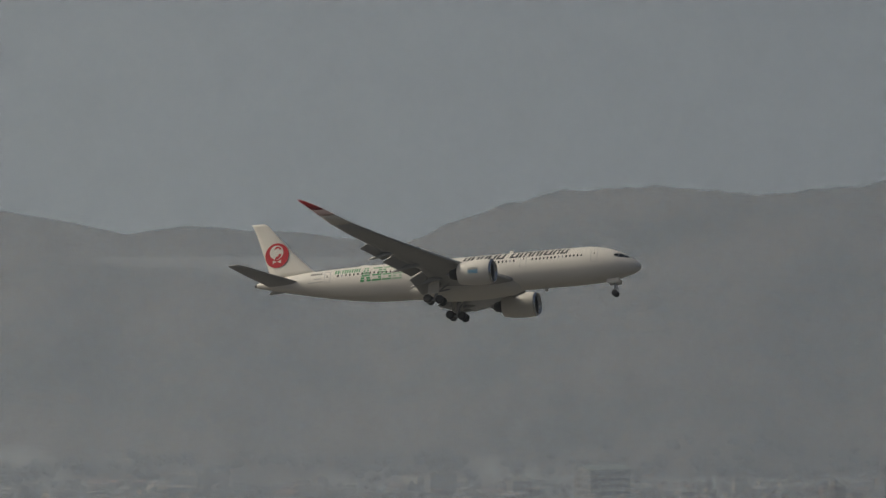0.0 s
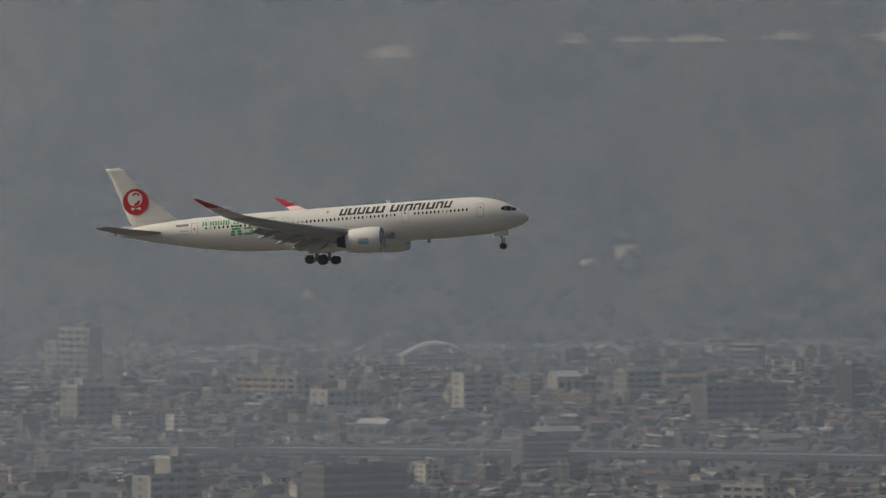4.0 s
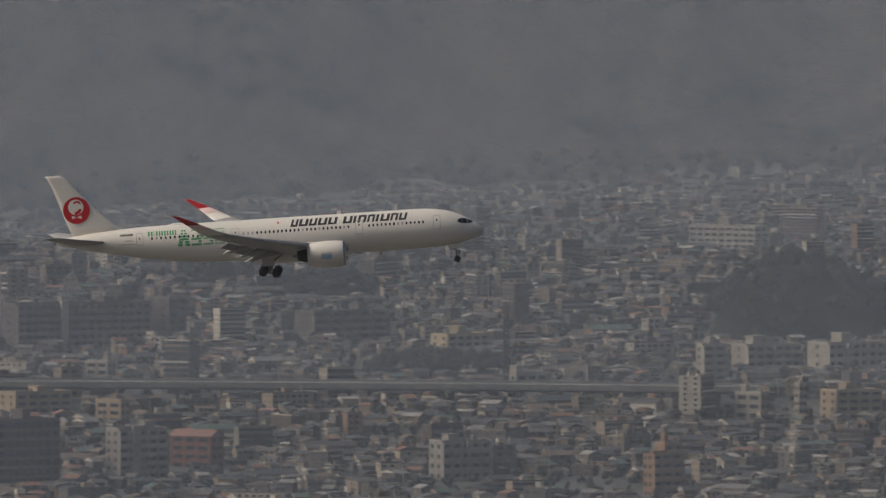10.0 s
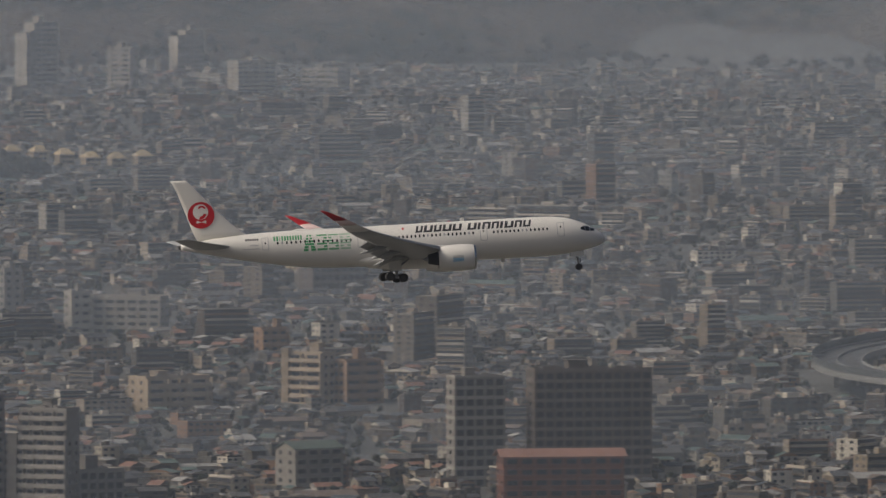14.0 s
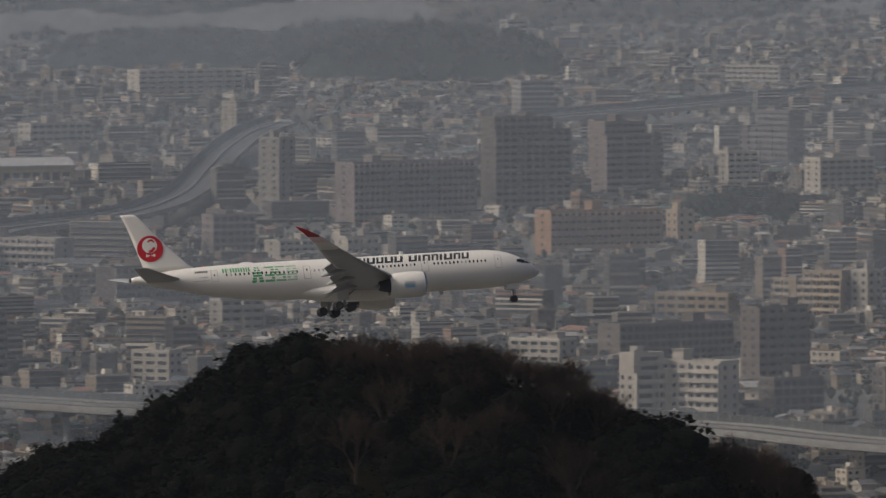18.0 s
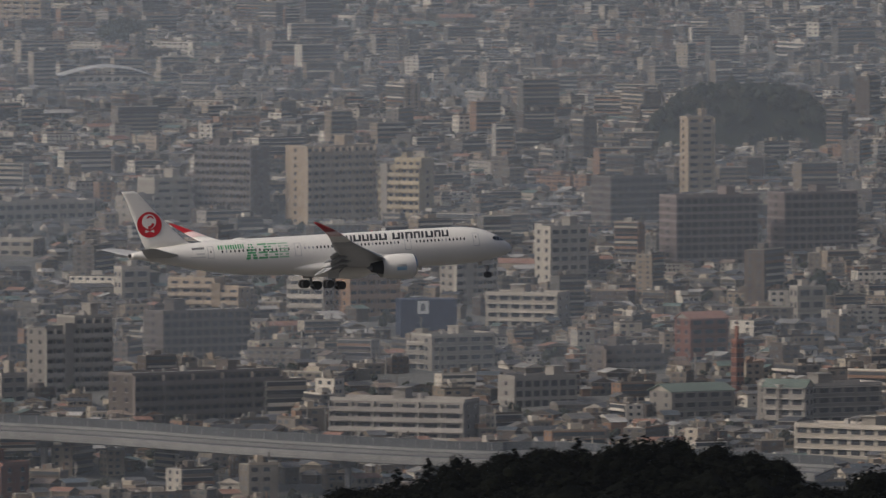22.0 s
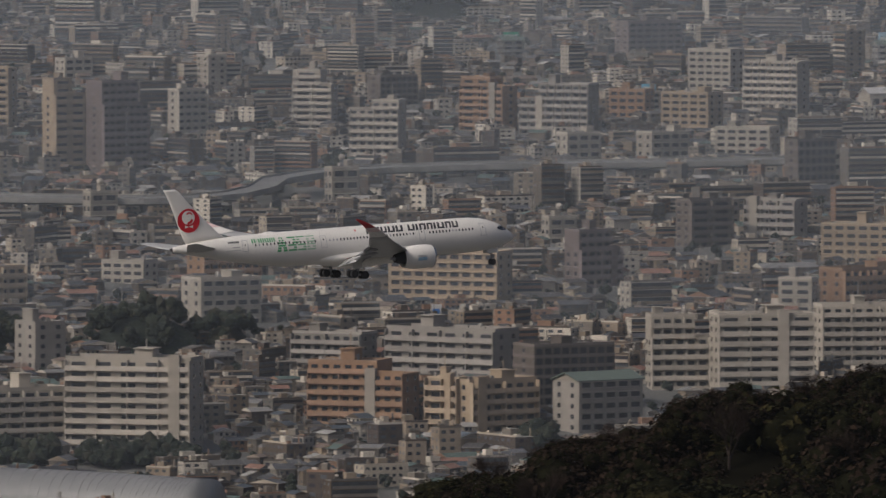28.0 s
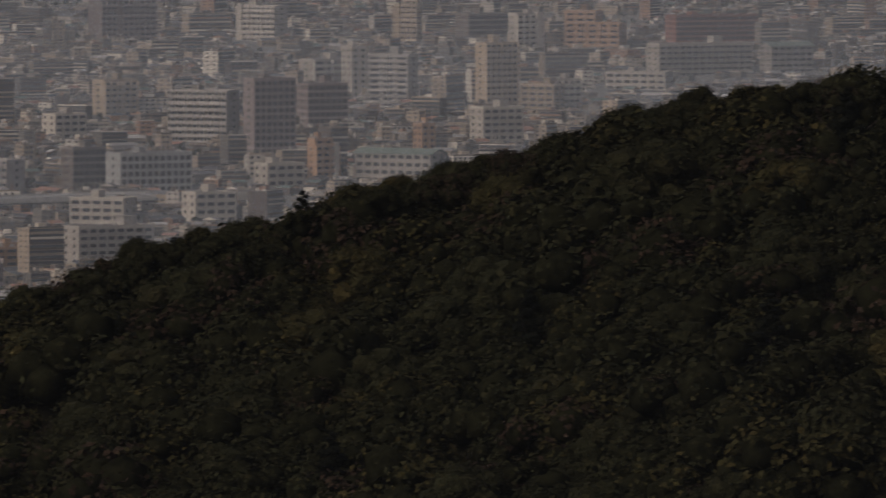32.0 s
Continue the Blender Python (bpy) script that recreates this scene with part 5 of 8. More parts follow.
def stilts(name, label, points, wide, tall, barrier, rail=False):
    line = smooth_line(points)
    ob = thing(name, label, "road bridge" if not rail else "rail bridge")
    half = wide / 2
    ROAD_LINES.append((line, wide))
    part("deck", ribbon(line, (-half, half, half * 0.9, half * 0.4, -half * 0.4, -half * 0.9), (tall, tall, tall - 1.0, tall - 2.4, tall - 2.4, tall - 1.0)), M_CONC, ob, "weathered concrete deck")
    mid, ahead = line[len(line) // 2], line[len(line) // 2 + 1]
    near = -1 if Vector(((ahead - mid).y, -(ahead - mid).x)).dot(mid.xy) > 0 else 1      # the side towards the viewpoint
    for s in (-1, 1):
        o = s * half
        part("parapet", ribbon(line, (o - 0.2, o + 0.2, o + 0.2, o - 0.2), (tall - 1.3, tall - 1.3, tall + 0.8, tall + 0.8)), M_EDGE, ob, "pale concrete parapet")
        part("edge_beam", ribbon(line, (o + s * 0.24 - 0.02, o + s * 0.24 + 0.02, o + s * 0.24 + 0.02, o + s * 0.24 - 0.02), (tall - 0.75, tall - 0.75, tall - 0.6, tall - 0.6)), M_CONC, ob)
    if not rail:
        o = -near * half
        part("noise_barrier", ribbon(line, (o - 0.1, o + 0.1, o + 0.1, o - 0.1), (tall + 0.8, tall + 0.8, tall + 0.8 + barrier, tall + 0.8 + barrier)), M_RAIL, ob, "dark translucent noise barrier")
    ribs = bmesh.new()
    for p, q in zip(line, line[1:]):
        d = (q - p).normalized()
        side = Vector((d.y, -d.x, 0)).normalized()
        k = size_at(math.hypot(p.x, p.y))
        count = max(1, int((q - p).length / (4.0 * k)))
        for i in range(count):
            c = p.lerp(q, i / count)
            if rail:
                e = c + side * (near * (half * 0.5) * k)
                if i % 6 == 0:
                    tube(ribs, e + Vector((0, 0, tall * k)), e + Vector((0, 0, (tall + 6.5) * k)), 0.13 * k, 0.13 * k, 4)
            else:
                e = c + side * (-near * (half - 0.16) * k)
                e.z = SLOPE * math.hypot(e.x, e.y)
                tube(ribs, e + Vector((0, 0, (tall + 0.8) * k)), e + Vector((0, 0, (tall + barrier + 1.15) * k)), 0.13 * k, 0.13 * k, 4)
    part("overhead_posts" if rail else "barrier_posts", ribs, M_CONC, ob)
    gone, step = 0.0, 0.0
    pier = None
    for p, q in zip(line, line[1:]):
        gone += (q - p).length
        k = size_at(math.hypot(p.x, p.y))
        if gone - step > 38 * k:
            step = gone
            bm = cube(-0.9, 0.9, -0.7, 0.7, -1.0, tall - 2.3)
            box(bm, -half * 0.55, half * 0.55, -0.8, 0.8, tall - 4.2, tall - 2.3)
            a = math.atan2((q - p).y, (q - p).x) + math.pi / 2
            pier = pier or finish(bm, "pier", M_CONC)
            part("pier", pier, None, ob, m=Matrix.Translation(p) @ Matrix.Rotation(a, 4, "Z") @ Matrix.Scale(k, 4))
    return ob, line


def viaduct(name, points, wide, tall):
    ob, line = stilts("elevated_expressway", "grey elevated expressway on concrete piers with noise barriers", points, wide, tall, 2.4)
    mid = ribbon(line, (-0.25, 0.25, 0.25, -0.25), (tall - 0.1, tall - 0.1, tall + 0.9, tall + 0.9))
    part("median_barrier", mid, M_CONC, ob)
    part("road_surface", ribbon(line, (-wide / 2 + 0.5, wide / 2 - 0.5, wide / 2 - 0.5, -wide / 2 + 0.5), (tall - 0.3, tall - 0.3, tall + 0.05, tall + 0.05)), M_ASPHALT, ob, "grey asphalt carriageway")


def rail_viaduct(name, points, wide, tall):
    stilts("rail_viaduct", "long low concrete railway viaduct", points, wide, tall, 1.3, True)


def road_shelter(name, points, wide, tall):
    """The white barrel roof over a road, rib by rib."""
    line = smooth_line(points)
    ROAD_LINES.append((line, wide))
    ob = thing("road_shelter", "long white ribbed barrel roof over an expressway", "tunnel")
    half = wide / 2
    arc = [(-half * math.cos(math.pi * i / 12), tall * 0.45 + tall * 0.75 * math.sin(math.pi * i / 12)) for i in range(13)]
    offs = [-half] + [a for a, _ in arc] + [half]
    zs = [0] + [z for _, z in arc] + [0]
    part("barrel_roof", ribbon(line, offs, zs), M_SHELTER, ob, "pale ribbed metal sheeting", True)
    for i in range(1, len(line) - 1, 1):
        for j in range(5):
            u = j / 5
            p = line[i].lerp(line[i + 1], u)
            q = line[i].lerp(line[i + 1], u + 0.02)
            part("rib", ribbon([p, q], [o * 1.008 for o in offs], [z * 1.01 for z in zs]), M_SHELTER, ob)


M_EDGE = surface("pale_edge_concrete", (0.20, 0.195, 0.18), 0.85, grain=0.6, stain=0.06, amount=0.25)
M_ASPHALT = surface("asphalt", (0.075, 0.075, 0.077), 0.9, grain=0.5, stain=0.03, amount=0.2)
M_SHELTER = surface("shelter_sheeting", (0.19, 0.19, 0.185), 0.5, grain=0.6, stain=0.05, amount=0.12)
viaduct("express_near", [(0.36, 3421.5), (1.01, 3395), (1.95, 3381), (2.96, 3351), (3.59, 3336), (4.01, 3323), (6.28, 3301), (7.14, 3258), (7.83, 3253), (8.69, 3215), (9.49, 3179), (10.35, 3165), (11.13, 3141), (12.11, 3121), (12.25, 3127), (12.70, 3117), (13.47, 3102)], 16, 13)
viaduct("loop_road", [(0.34, 3422), (0.02, 3436), (-0.14, 3456), (-0.1, 3478), (0.08, 3496), (0.45, 3521), (1.01, 3554), (1.67, 3583), (2.37, 3609), (3.31, 3647), (3.45, 3690), (4.01, 3717), (4.25, 3764), (4.34, 3828), (4.48, 3902), (4.64, 3933)], 18, 10)
viaduct("express_far", [(5.67, 3942), (6.51, 3985), (7.14, 4021), (7.59, 4030), (8.55, 4049), (8.69, 4057), (9.77, 4053)], 20, 10)
rail_viaduct("rail_a", [(15.46, 3500), (16.22, 3540), (18.09, 3541), (18.59, 3531), (19.69, 3524), (19.90, 3590), (21.93, 3603), (22.80, 3624), (23.57, 3633), (24.30, 3648), (24.69, 3651)], 11, 8)
rail_viaduct("rail_b", [(-19.64, 3582), (-18.61, 3584), (-14.88, 3560), (-14.09, 3560), (-12.60, 3553), (-12.54, 3556), (-10.53, 3544), (-8.37, 3539), (-6.76, 3531)], 11, 8)
road_shelter("shelter", [(14.76, 3112), (14.88, 3121), (15.85, 3088), (17.30, 3080), (17.66, 3066), (18.83, 3053), (19.55, 3036)], 22, 9)
block(-24.34, 3767, 15.4, 9.2, 5, "g", 36)
flats(-22.09, 3771, 23.1, 14.6, 8, "w", 34)
tower(-22.56, 3653, 9.7, 17.6, 9, "d", -35)
tower(-23.37, 3665, 4.8, 17.2, 9, "d", 30)
office(-21.77, 3653, 24.6, 10.5, 5, "d", 38)
flats(-20.90, 3771, 10.8, 11.6, 6, "w", -34)
flats(-19.71, 3772, 15.4, 13.1, 7, "w", -34)
block(-20.18, 3712, 9.8, 6.8, 4, "w", 30)
block(-18.89, 3731, 20.6, 5.3, 3, "c", -30)
block(-19.65, 3673, 15.0, 10.2, 5, "w", 36)
flats(-18.06, 3696, 11.3, 10.6, 6, "w", 36)
flats(-16.96, 3679, 25.5, 9.5, 5, "d", 30)
block(-17.38, 3731, 12.9, 6.9, 4, "g", 36)
block(-18.60, 3708, 17.4, 4.5, 2, "w", 36)
hall(-18.46, 3650, 10.4, 4.5, 2, "g", -24)
flats(-19.33, 3507, 17.2, 12.9, 6, "w", 34)
office(-18.55, 3507, 26.5, 10.8, 5, "d", 38)
block(-16.91, 3507, 15.0, 6.0, 3, "w", -30)
hall(-17.68, 3743, 9.2, 5.4, 3, "w", 24)
block(-13.47, 3700, 10.6, 3.6, 2, "w", 32)
block(-13.82, 3645, 16.4, 7.5, 4, "w", 32)
block(-12.27, 3824, 10.9, 5.0, 3, "w", -30)
block(-12.29, 3783, 44.0, 5.1, 3, "g", 30)
office(-14.04, 3717, 9.1, 7.6, 4, "g", 30)
office(-14.21, 3636, 17.8, 6.7, 3, "g", 30)
office(-12.59, 3693, 21.9, 9.1, 5, "d", 34)
flats(-11.23, 3543, 18.5, 19.3, 9, "w", -22)
hall(-11.90, 3442, 33.0, 9.4, 4, "r", -24)
hall(-11.47, 3439, 18.2, 8.4, 4, "r", -24)
hall(-11.12, 3475, 18.4, 12.1, 6, "r", -24)
tower(-11.28, 3506, 3.7, 15.1, 7, "o", -35)
hall(-9.11, 3441, 11.9, 6.3, 3, "r", -24)
block(-11.00, 3404, 30.6, 6.7, 3, "w", -30)
tower(-11.735, 3543, 16.0, 10.4, 5, "w", 8)
office(-11.02, 3695, 25.6, 10.6, 6, "d", 30)
tower(-10.32, 3535, 3.3, 13.0, 6, "w", 30)
block(-10.63, 3546, 21.0, 6.5, 3, "c", 32)
office(-9.93, 3391, 31.1, 16.0, 7, "d", 30)
flats(-10.12, 3662, 12.7, 11.2, 6, "w", 32)
tower(-9.98, 3668, 9.0, 16.8, 9, "w", -35)
flats(-9.60, 3651, 39.5, 11.5, 6, "d", 30)
tower(-9.23, 3668, 11.2, 10.8, 6, "p", -35)
flats(-8.50, 3666, 24.7, 7.8, 4, "d", 34)
block(-8.01, 3651, 15.6, 3.4, 2, "y", 36)
flats(-9.35, 3401, 15.3, 12.5, 6, "g", 30)
block(-9.77, 3522, 18.7, 5.3, 3, "c", 30)
block(-9.45, 3503, 8.6, 5.7, 3, "c", -30)
block(-9.50, 3595, 7.9, 3.7, 2, "w", -30)
flats(-6.97, 3583, 8.0, 9.5, 5, "w", 30)
block(-6.80, 3511, 8.9, 6.7, 3, "w", -30)
block(-6.39, 3511, 15.8, 7.5, 4, "c", 32)
flats(-7.17, 3371, 9.6, 13.1, 6, "o", 34)
flats(-8.01, 3400, 15.3, 9.7, 4, "g", 30)
flats(-6.41, 3611, 20.3, 6.6, 3, "w", 38)
flats(-6.74, 3611, 18.4, 5.9, 3, "w", 30)
block(-6.90, 3862, 22.1, 6.3, 4, "w", -30)
tower(-6.75, 3887, 2.1, 6.4, 4, "w", 30)
block(-7.74, 3566, 11.6, 4.4, 2, "w", 36)
block(-9.10, 3420, 13.3, 8.4, 4, "r", -30)
tower(-6.60, 3506, 3.3, 9.6, 5, "w", 30)
block(-5.74, 3511, 11.5, 6.0, 3, "w", 30)
block(-5.34, 3464, 37.8, 7.1, 3, "y", -28)
flats(-4.97, 3600, 24.2, 5.6, 3, "w", 38)
flats(-5.42, 3604, 27.9, 4.9, 2, "w", 36)
office(-6.06, 3581, 13.9, 3.7, 2, "d", 38)
block(-3.69, 3814, 16.3, 6.5, 4, "y", 32)
tower(-3.56, 3604, 7.4, 11.8, 6, "g", 30)
block(-5.53, 3470, 15.6, 6.4, 3, "y", -28)
flats(-3.27, 3565, 7.0, 10.8, 5, "w", 30)
block(-3.05, 3565, 19.8, 9.5, 5, "w", -15)
flats(-3.84, 3247, 14.6, 21.9, 9, "g", 24)
tower(-3.64, 3247, 7.7, 28.6, 12, "p", 30)
flats(-3.42, 3247, 17.9, 25.0, 11, "g", -24)
flats(-3.96, 3433, 22.4, 9.8, 5, "c", 36)
flats(-2.31, 3434, 12.6, 13.1, 6, "c", -34)
flats(-2.11, 3434, 11.9, 11.2, 5, "o", 32)
flats(-2.89, 3420, 20.2, 8.8, 4, "c", 30)
block(-5.17, 3468, 18.4, 6.7, 3, "y", 30)
flats(-4.57, 3591, 13.9, 6.5, 3, "c", -34)
flats(-4.25, 3587, 17.6, 6.6, 3, "c", 34)
block(-2.27, 3693, 21.1, 6.6, 4, "y", 30)
flats(-3.75, 4130, 12.6, 12.5, 9, "w", 34)
flats(-3.44, 4115, 12.6, 19.2, 13, "w", 36)
flats(-3.08, 4103, 9.2, 13.1, 9, "w", -34)
flats(-2.82, 4150, 10.2, 12.9, 9, "w", 32)
flats(-2.55, 4101, 14.2, 9.5, 7, "w", 30)
flats(-2.24, 4107, 14.2, 6.4, 4, "w", -34)
block(-4.40, 4130, 31.2, 5.1, 4, "w", 36)
block(-2.31, 3282, 16.1, 11.0, 5, "g", 36)
office(-1.62, 3293, 14.0, 26.3, 11, "g", 20)
office(-1.15, 3296, 30.0, 27.4, 12, "d", 12)
block(-1.27, 3240, 30.0, 15.0, 6, "r", 10)
block(-4.02, 3511, 27.9, 6.0, 3, "w", 30)
office(-2.21, 3654, 18.6, 6.7, 3, "d", 30)
block(-5.29, 3284, 4.0, 8.1, 3, "g", 32)
block(-4.62, 3265, 20.0, 6.7, 3, "g", 30)
office(-3.24, 3256, 18.6, 9.3, 4, "g", 30)
flats(-2.47, 3530, 8.6, 6.1, 3, "o", 32)
office(0.73, 3280, 31.5, 21.2, 9, "p", 30)
tower(1.07, 3280, 8.4, 26.8, 12, "p", -35)
office(1.54, 3308, 46.6, 19.6, 9, "p", 30)
flats(1.40, 3262, 44.6, 17.6, 8, "p", 30)
flats(2.22, 3271, 24.0, 20.3, 9, "p", 32)
office(3.04, 3351, 19.8, 6.9, 3, "d", 34)
hall(2.55, 3356, 31.5, 9.6, 4, "w", -24)
block(2.76, 3497, 26.4, 6.9, 3, "y", -30)
flats(3.55, 3659, 29.1, 7.8, 4, "g", -34)
flats(3.32, 3430, 21.0, 18.7, 9, "d", 36)
hall(3.56, 3836, 28.2, 7.4, 4, "y", 24)
block(3.19, 3835, 21.9, 6.4, 4, "g", 30)
block(1.50, 3526, 18.0, 6.3, 3, "w", 32)
flats(2.29, 3552, 6.5, 6.2, 3, "w", 34)
tower(2.49, 3561, 5.1, 8.7, 4, "w", 30)
office(2.84, 3552, 37.7, 8.1, 4, "d", 34)
block(0.29, 4096, 36.8, 5.7, 4, "w", 32)
hall(1.88, 3563, 20.4, 6.3, 3, "w", -24)
hall(1.38, 3518, 18.7, 6.0, 3, "c", -24)
block(0.30, 3440, 10.5, 6.6, 3, "w", 32)
flats(4.24, 4047, 33.9, 7.3, 5, "w", 30)
tower(4.62, 3762, 10.0, 21.8, 12, "g", -35)
flats(5.15, 3751, 38.0, 16.6, 9, "p", 38)
flats(4.11, 3580, 30.0, 12.6, 6, "d", 34)
office(4.42, 3679, 14.3, 11.3, 6, "p", 30)
office(5.08, 3571, 16.8, 10.4, 5, "o", 38)
flats(4.69, 3677, 15.8, 4.8, 3, "w", 34)
flats(4.95, 3684, 12.0, 4.7, 2, "w", 38)
block(3.70, 3919, 20.8, 7.0, 4, "w", 30)
tower(4.69, 3545, 3.2, 5.1, 2, "w", 30)
block(4.12, 3440, 12.6, 7.7, 4, "w", -30)
flats(4.45, 3534, 13.7, 8.0, 4, "g", 30)
flats(5.65, 3778, 24.7, 25.5, 14, "d", 30)
flats(6.06, 3815, 20.2, 19.8, 11, "p", 38)
flats(5.95, 3685, 33.8, 11.7, 6, "o", 30)
tower(5.87, 3744, 4.3, 8.9, 5, "o", -35)
flats(6.53, 3830, 10.9, 9.7, 6, "w", 30)
flats(6.67, 3881, 17.4, 15.1, 9, "p", -34)
block(6.95, 3815, 19.5, 9.7, 6, "w", 36)
flats(6.84, 3561, 21.1, 11.6, 6, "c", -22)
tower(7.06, 3559, 8.1, 12.2, 6, "w", -35)
flats(6.68, 3433, 16.8, 19.7, 9, "d", 36)
block(6.36, 3559, 21.8, 6.1, 3, "c", -20)
office(6.23, 3476, 34.1, 9.7, 5, "d", 38)
flats(6.16, 3375, 14.5, 15.9, 7, "w", 36)
flats(6.37, 3375, 19.3, 13.8, 6, "w", -34)
office(5.68, 3993, 12.2, 10.3, 7, "g", 30)
block(6.61, 4070, 19.1, 5.8, 4, "w", -30)
flats(5.60, 4164, 8.5, 8.5, 6, "w", 36)
tower(6.29, 3714, 7.6, 8.0, 4, "c", 30)
office(6.75, 3385, 15.9, 8.6, 4, "d", 34)
block(5.72, 3476, 17.0, 5.7, 3, "w", -30)
flats(7.46, 3548, 10.6, 15.5, 8, "w", 34)
flats(7.70, 3548, 18.8, 15.5, 8, "o", 30)
flats(8.03, 3395, 13.6, 27.5, 13, "d", 38)
hall(8.31, 3440, 20.4, 12.0, 6, "w", 24)
flats(8.35, 3323, 15.3, 15.9, 7, "w", 32)
flats(8.62, 3406, 16.4, 16.7, 8, "w", -18)
flats(8.62, 3655, 17.9, 6.9, 4, "g", -26)
flats(7.19, 3383, 12.4, 11.1, 5, "d", 32)
block(7.78, 3380, 13.8, 7.9, 4, "c", 32)
flats(8.05, 3650, 29.1, 9.0, 5, "o", -34)
flats(7.61, 4035, 5.3, 8.2, 5, "w", 38)
hall(7.55, 3502, 14.3, 3.6, 2, "w", 24)
flats(8.85, 3285, 14.1, 21.0, 9, "g", -20)
flats(9.10, 3285, 13.8, 22.9, 10, "g", 34)
office(8.92, 3408, 32.7, 15.1, 7, "d", 34)
flats(9.00, 3586, 27.8, 19.1, 10, "c", -18)
flats(9.34, 3586, 11.7, 18.3, 9, "w", -34)
flats(9.54, 3586, 13.2, 19.1, 10, "g", -34)
flats(9.78, 3590, 16.4, 11.2, 6, "c", 30)
hall(9.15, 3519, 21.5, 7.5, 4, "r", 24)
flats(9.70, 3283, 14.7, 13.2, 6, "g", -22)
block(9.89, 3265, 10.7, 15.8, 7, "g", -30)
flats(10.34, 3297, 20.2, 18.5, 8, "g", 30)
flats(10.14, 4052, 17.7, 9.6, 6, "c", -24)
flats(9.63, 3961, 16.5, 10.0, 6, "g", -34)
flats(9.22, 3921, 9.1, 9.6, 6, "w", 36)
block(10.09, 3283, 8.7, 6.7, 3, "w", 36)
office(10.02, 3349, 12.3, 12.3, 5, "d", 30)
block(10.03, 3543, 26.0, 4.3, 2, "w", -20)
block(9.40, 3418, 18.8, 6.3, 3, "o", -30)
flats(11.42, 3606, 23.1, 20.3, 10, "c", 38)
flats(11.74, 3606, 14.0, 16.7, 8, "y", -34)
flats(11.02, 3606, 19.1, 20.0, 10, "d", -34)
flats(10.69, 3601, 19.8, 12.1, 6, "w", 32)
flats(10.92, 3412, 20.2, 12.0, 6, "c", -18)
office(10.87, 3353, 26.0, 12.3, 6, "d", 30)
flats(10.86, 3252, 40.5, 11.7, 5, "d", 34)
flats(11.57, 3432, 16.1, 14.0, 6, "o", 32)
flats(11.34, 3432, 11.2, 9.3, 4, "w", -26)
flats(11.73, 3223, 34.9, 9.2, 4, "g", -20)
flats(9.91, 3129, 28.7, 8.7, 4, "r", -34)
block(8.68, 3113, 19.1, 7.4, 3, "w", -30)
block(11.83, 3336, 10.9, 6.8, 3, "w", -30)
flats(11.99, 3455, 13.8, 14.1, 7, "w", 38)
block(10.19, 3612, 32.4, 4.7, 2, "w", 32)
tower(9.89, 3660, 9.0, 8.7, 5, "c", 30)
flats(12.94, 3659, 9.0, 21.1, 11, "c", 30)
block(12.38, 3480, 13.5, 15.7, 7, "w", 36)
office(12.66, 3598, 19.8, 13.2, 7, "d", 38)
office(12.99, 3524, 25.2, 17.7, 9, "p", 30)
office(13.42, 3541, 23.1, 16.6, 8, "p", 30)
block(12.96, 3350, 13.0, 11.0, 5, "r", 36)
tower(13.11, 3293, 3.1, 13.5, 6, "r", 30)
block(13.45, 3248, 29.2, 9.3, 4, "g", 30)
block(12.24, 3411, 20.9, 8.4, 4, "w", -20)
flats(12.64, 3333, 18.4, 6.1, 3, "d", 34)
office(11.81, 3401, 13.9, 7.0, 3, "b", 34)
block(11.93, 3337, 20.4, 8.6, 4, "w", 32)
office(12.28, 3276, 18.7, 7.0, 3, "g", 30)
block(12.92, 3258, 19.9, 6.7, 3, "g", 32)
flats(13.93, 3650, 14.5, 25.5, 13, "c", 38)
flats(14.51, 3680, 15.8, 20.3, 11, "d", 38)
flats(14.46, 3514, 21.5, 18.1, 9, "w", -20)
flats(14.82, 3548, 13.0, 18.6, 9, "c", -20)
flats(15.06, 3548, 17.4, 14.5, 7, "d", 38)
flats(14.27, 3451, 21.8, 9.9, 5, "w", -20)
office(14.24, 3352, 27.4, 13.7, 6, "d", 38)
block(14.24, 3568, 20.1, 6.1, 3, "c", 32)
flats(15.21, 3412, 16.0, 10.0, 5, "w", -34)
hall(14.90, 3326, 19.0, 8.2, 4, "g", -24)
office(14.69, 3374, 17.2, 6.6, 3, "o", 38)
flats(14.00, 3189, 13.0, 9.7, 4, "g", 38)
block(13.59, 3196, 27.4, 7.3, 3, "w", -30)
block(13.32, 3242, 11.9, 10.0, 4, "g", -20)
block(13.99, 3316, 12.2, 6.5, 3, "c", 36)
block(15.27, 3326, 8.8, 8.2, 4, "d", 32)
block(14.55, 3288, 13.4, 6.1, 3, "g", -24)
flats(15.39, 3582, 11.0, 34.3, 17, "p", -34)
office(15.55, 3582, 9.1, 25.5, 13, "d", 34)
flats(16.01, 3638, 11.9, 15.2, 8, "w", 34)
office(15.71, 3508, 19.3, 14.1, 7, "c", 38)
tower(15.85, 3697, 7.2, 13.3, 7, "w", -35)
tower(16.19, 3582, 6.4, 11.7, 6, "w", 30)
flats(16.45, 3582, 16.1, 13.2, 7, "c", 38)
flats(15.99, 3582, 17.8, 8.2, 4, "o", -26)
flats(16.08, 3416, 20.2, 15.7, 7, "w", 32)
flats(15.79, 3414, 16.0, 11.2, 5, "w", 36)
flats(15.59, 3286, 19.4, 13.9, 6, "c", -34)
office(15.94, 3300, 19.5, 15.9, 7, "g", 38)
block(15.32, 3169, 11.6, 11.7, 5, "w", -30)
tower(15.48, 3170, 6.5, 11.7, 5, "b", -35)
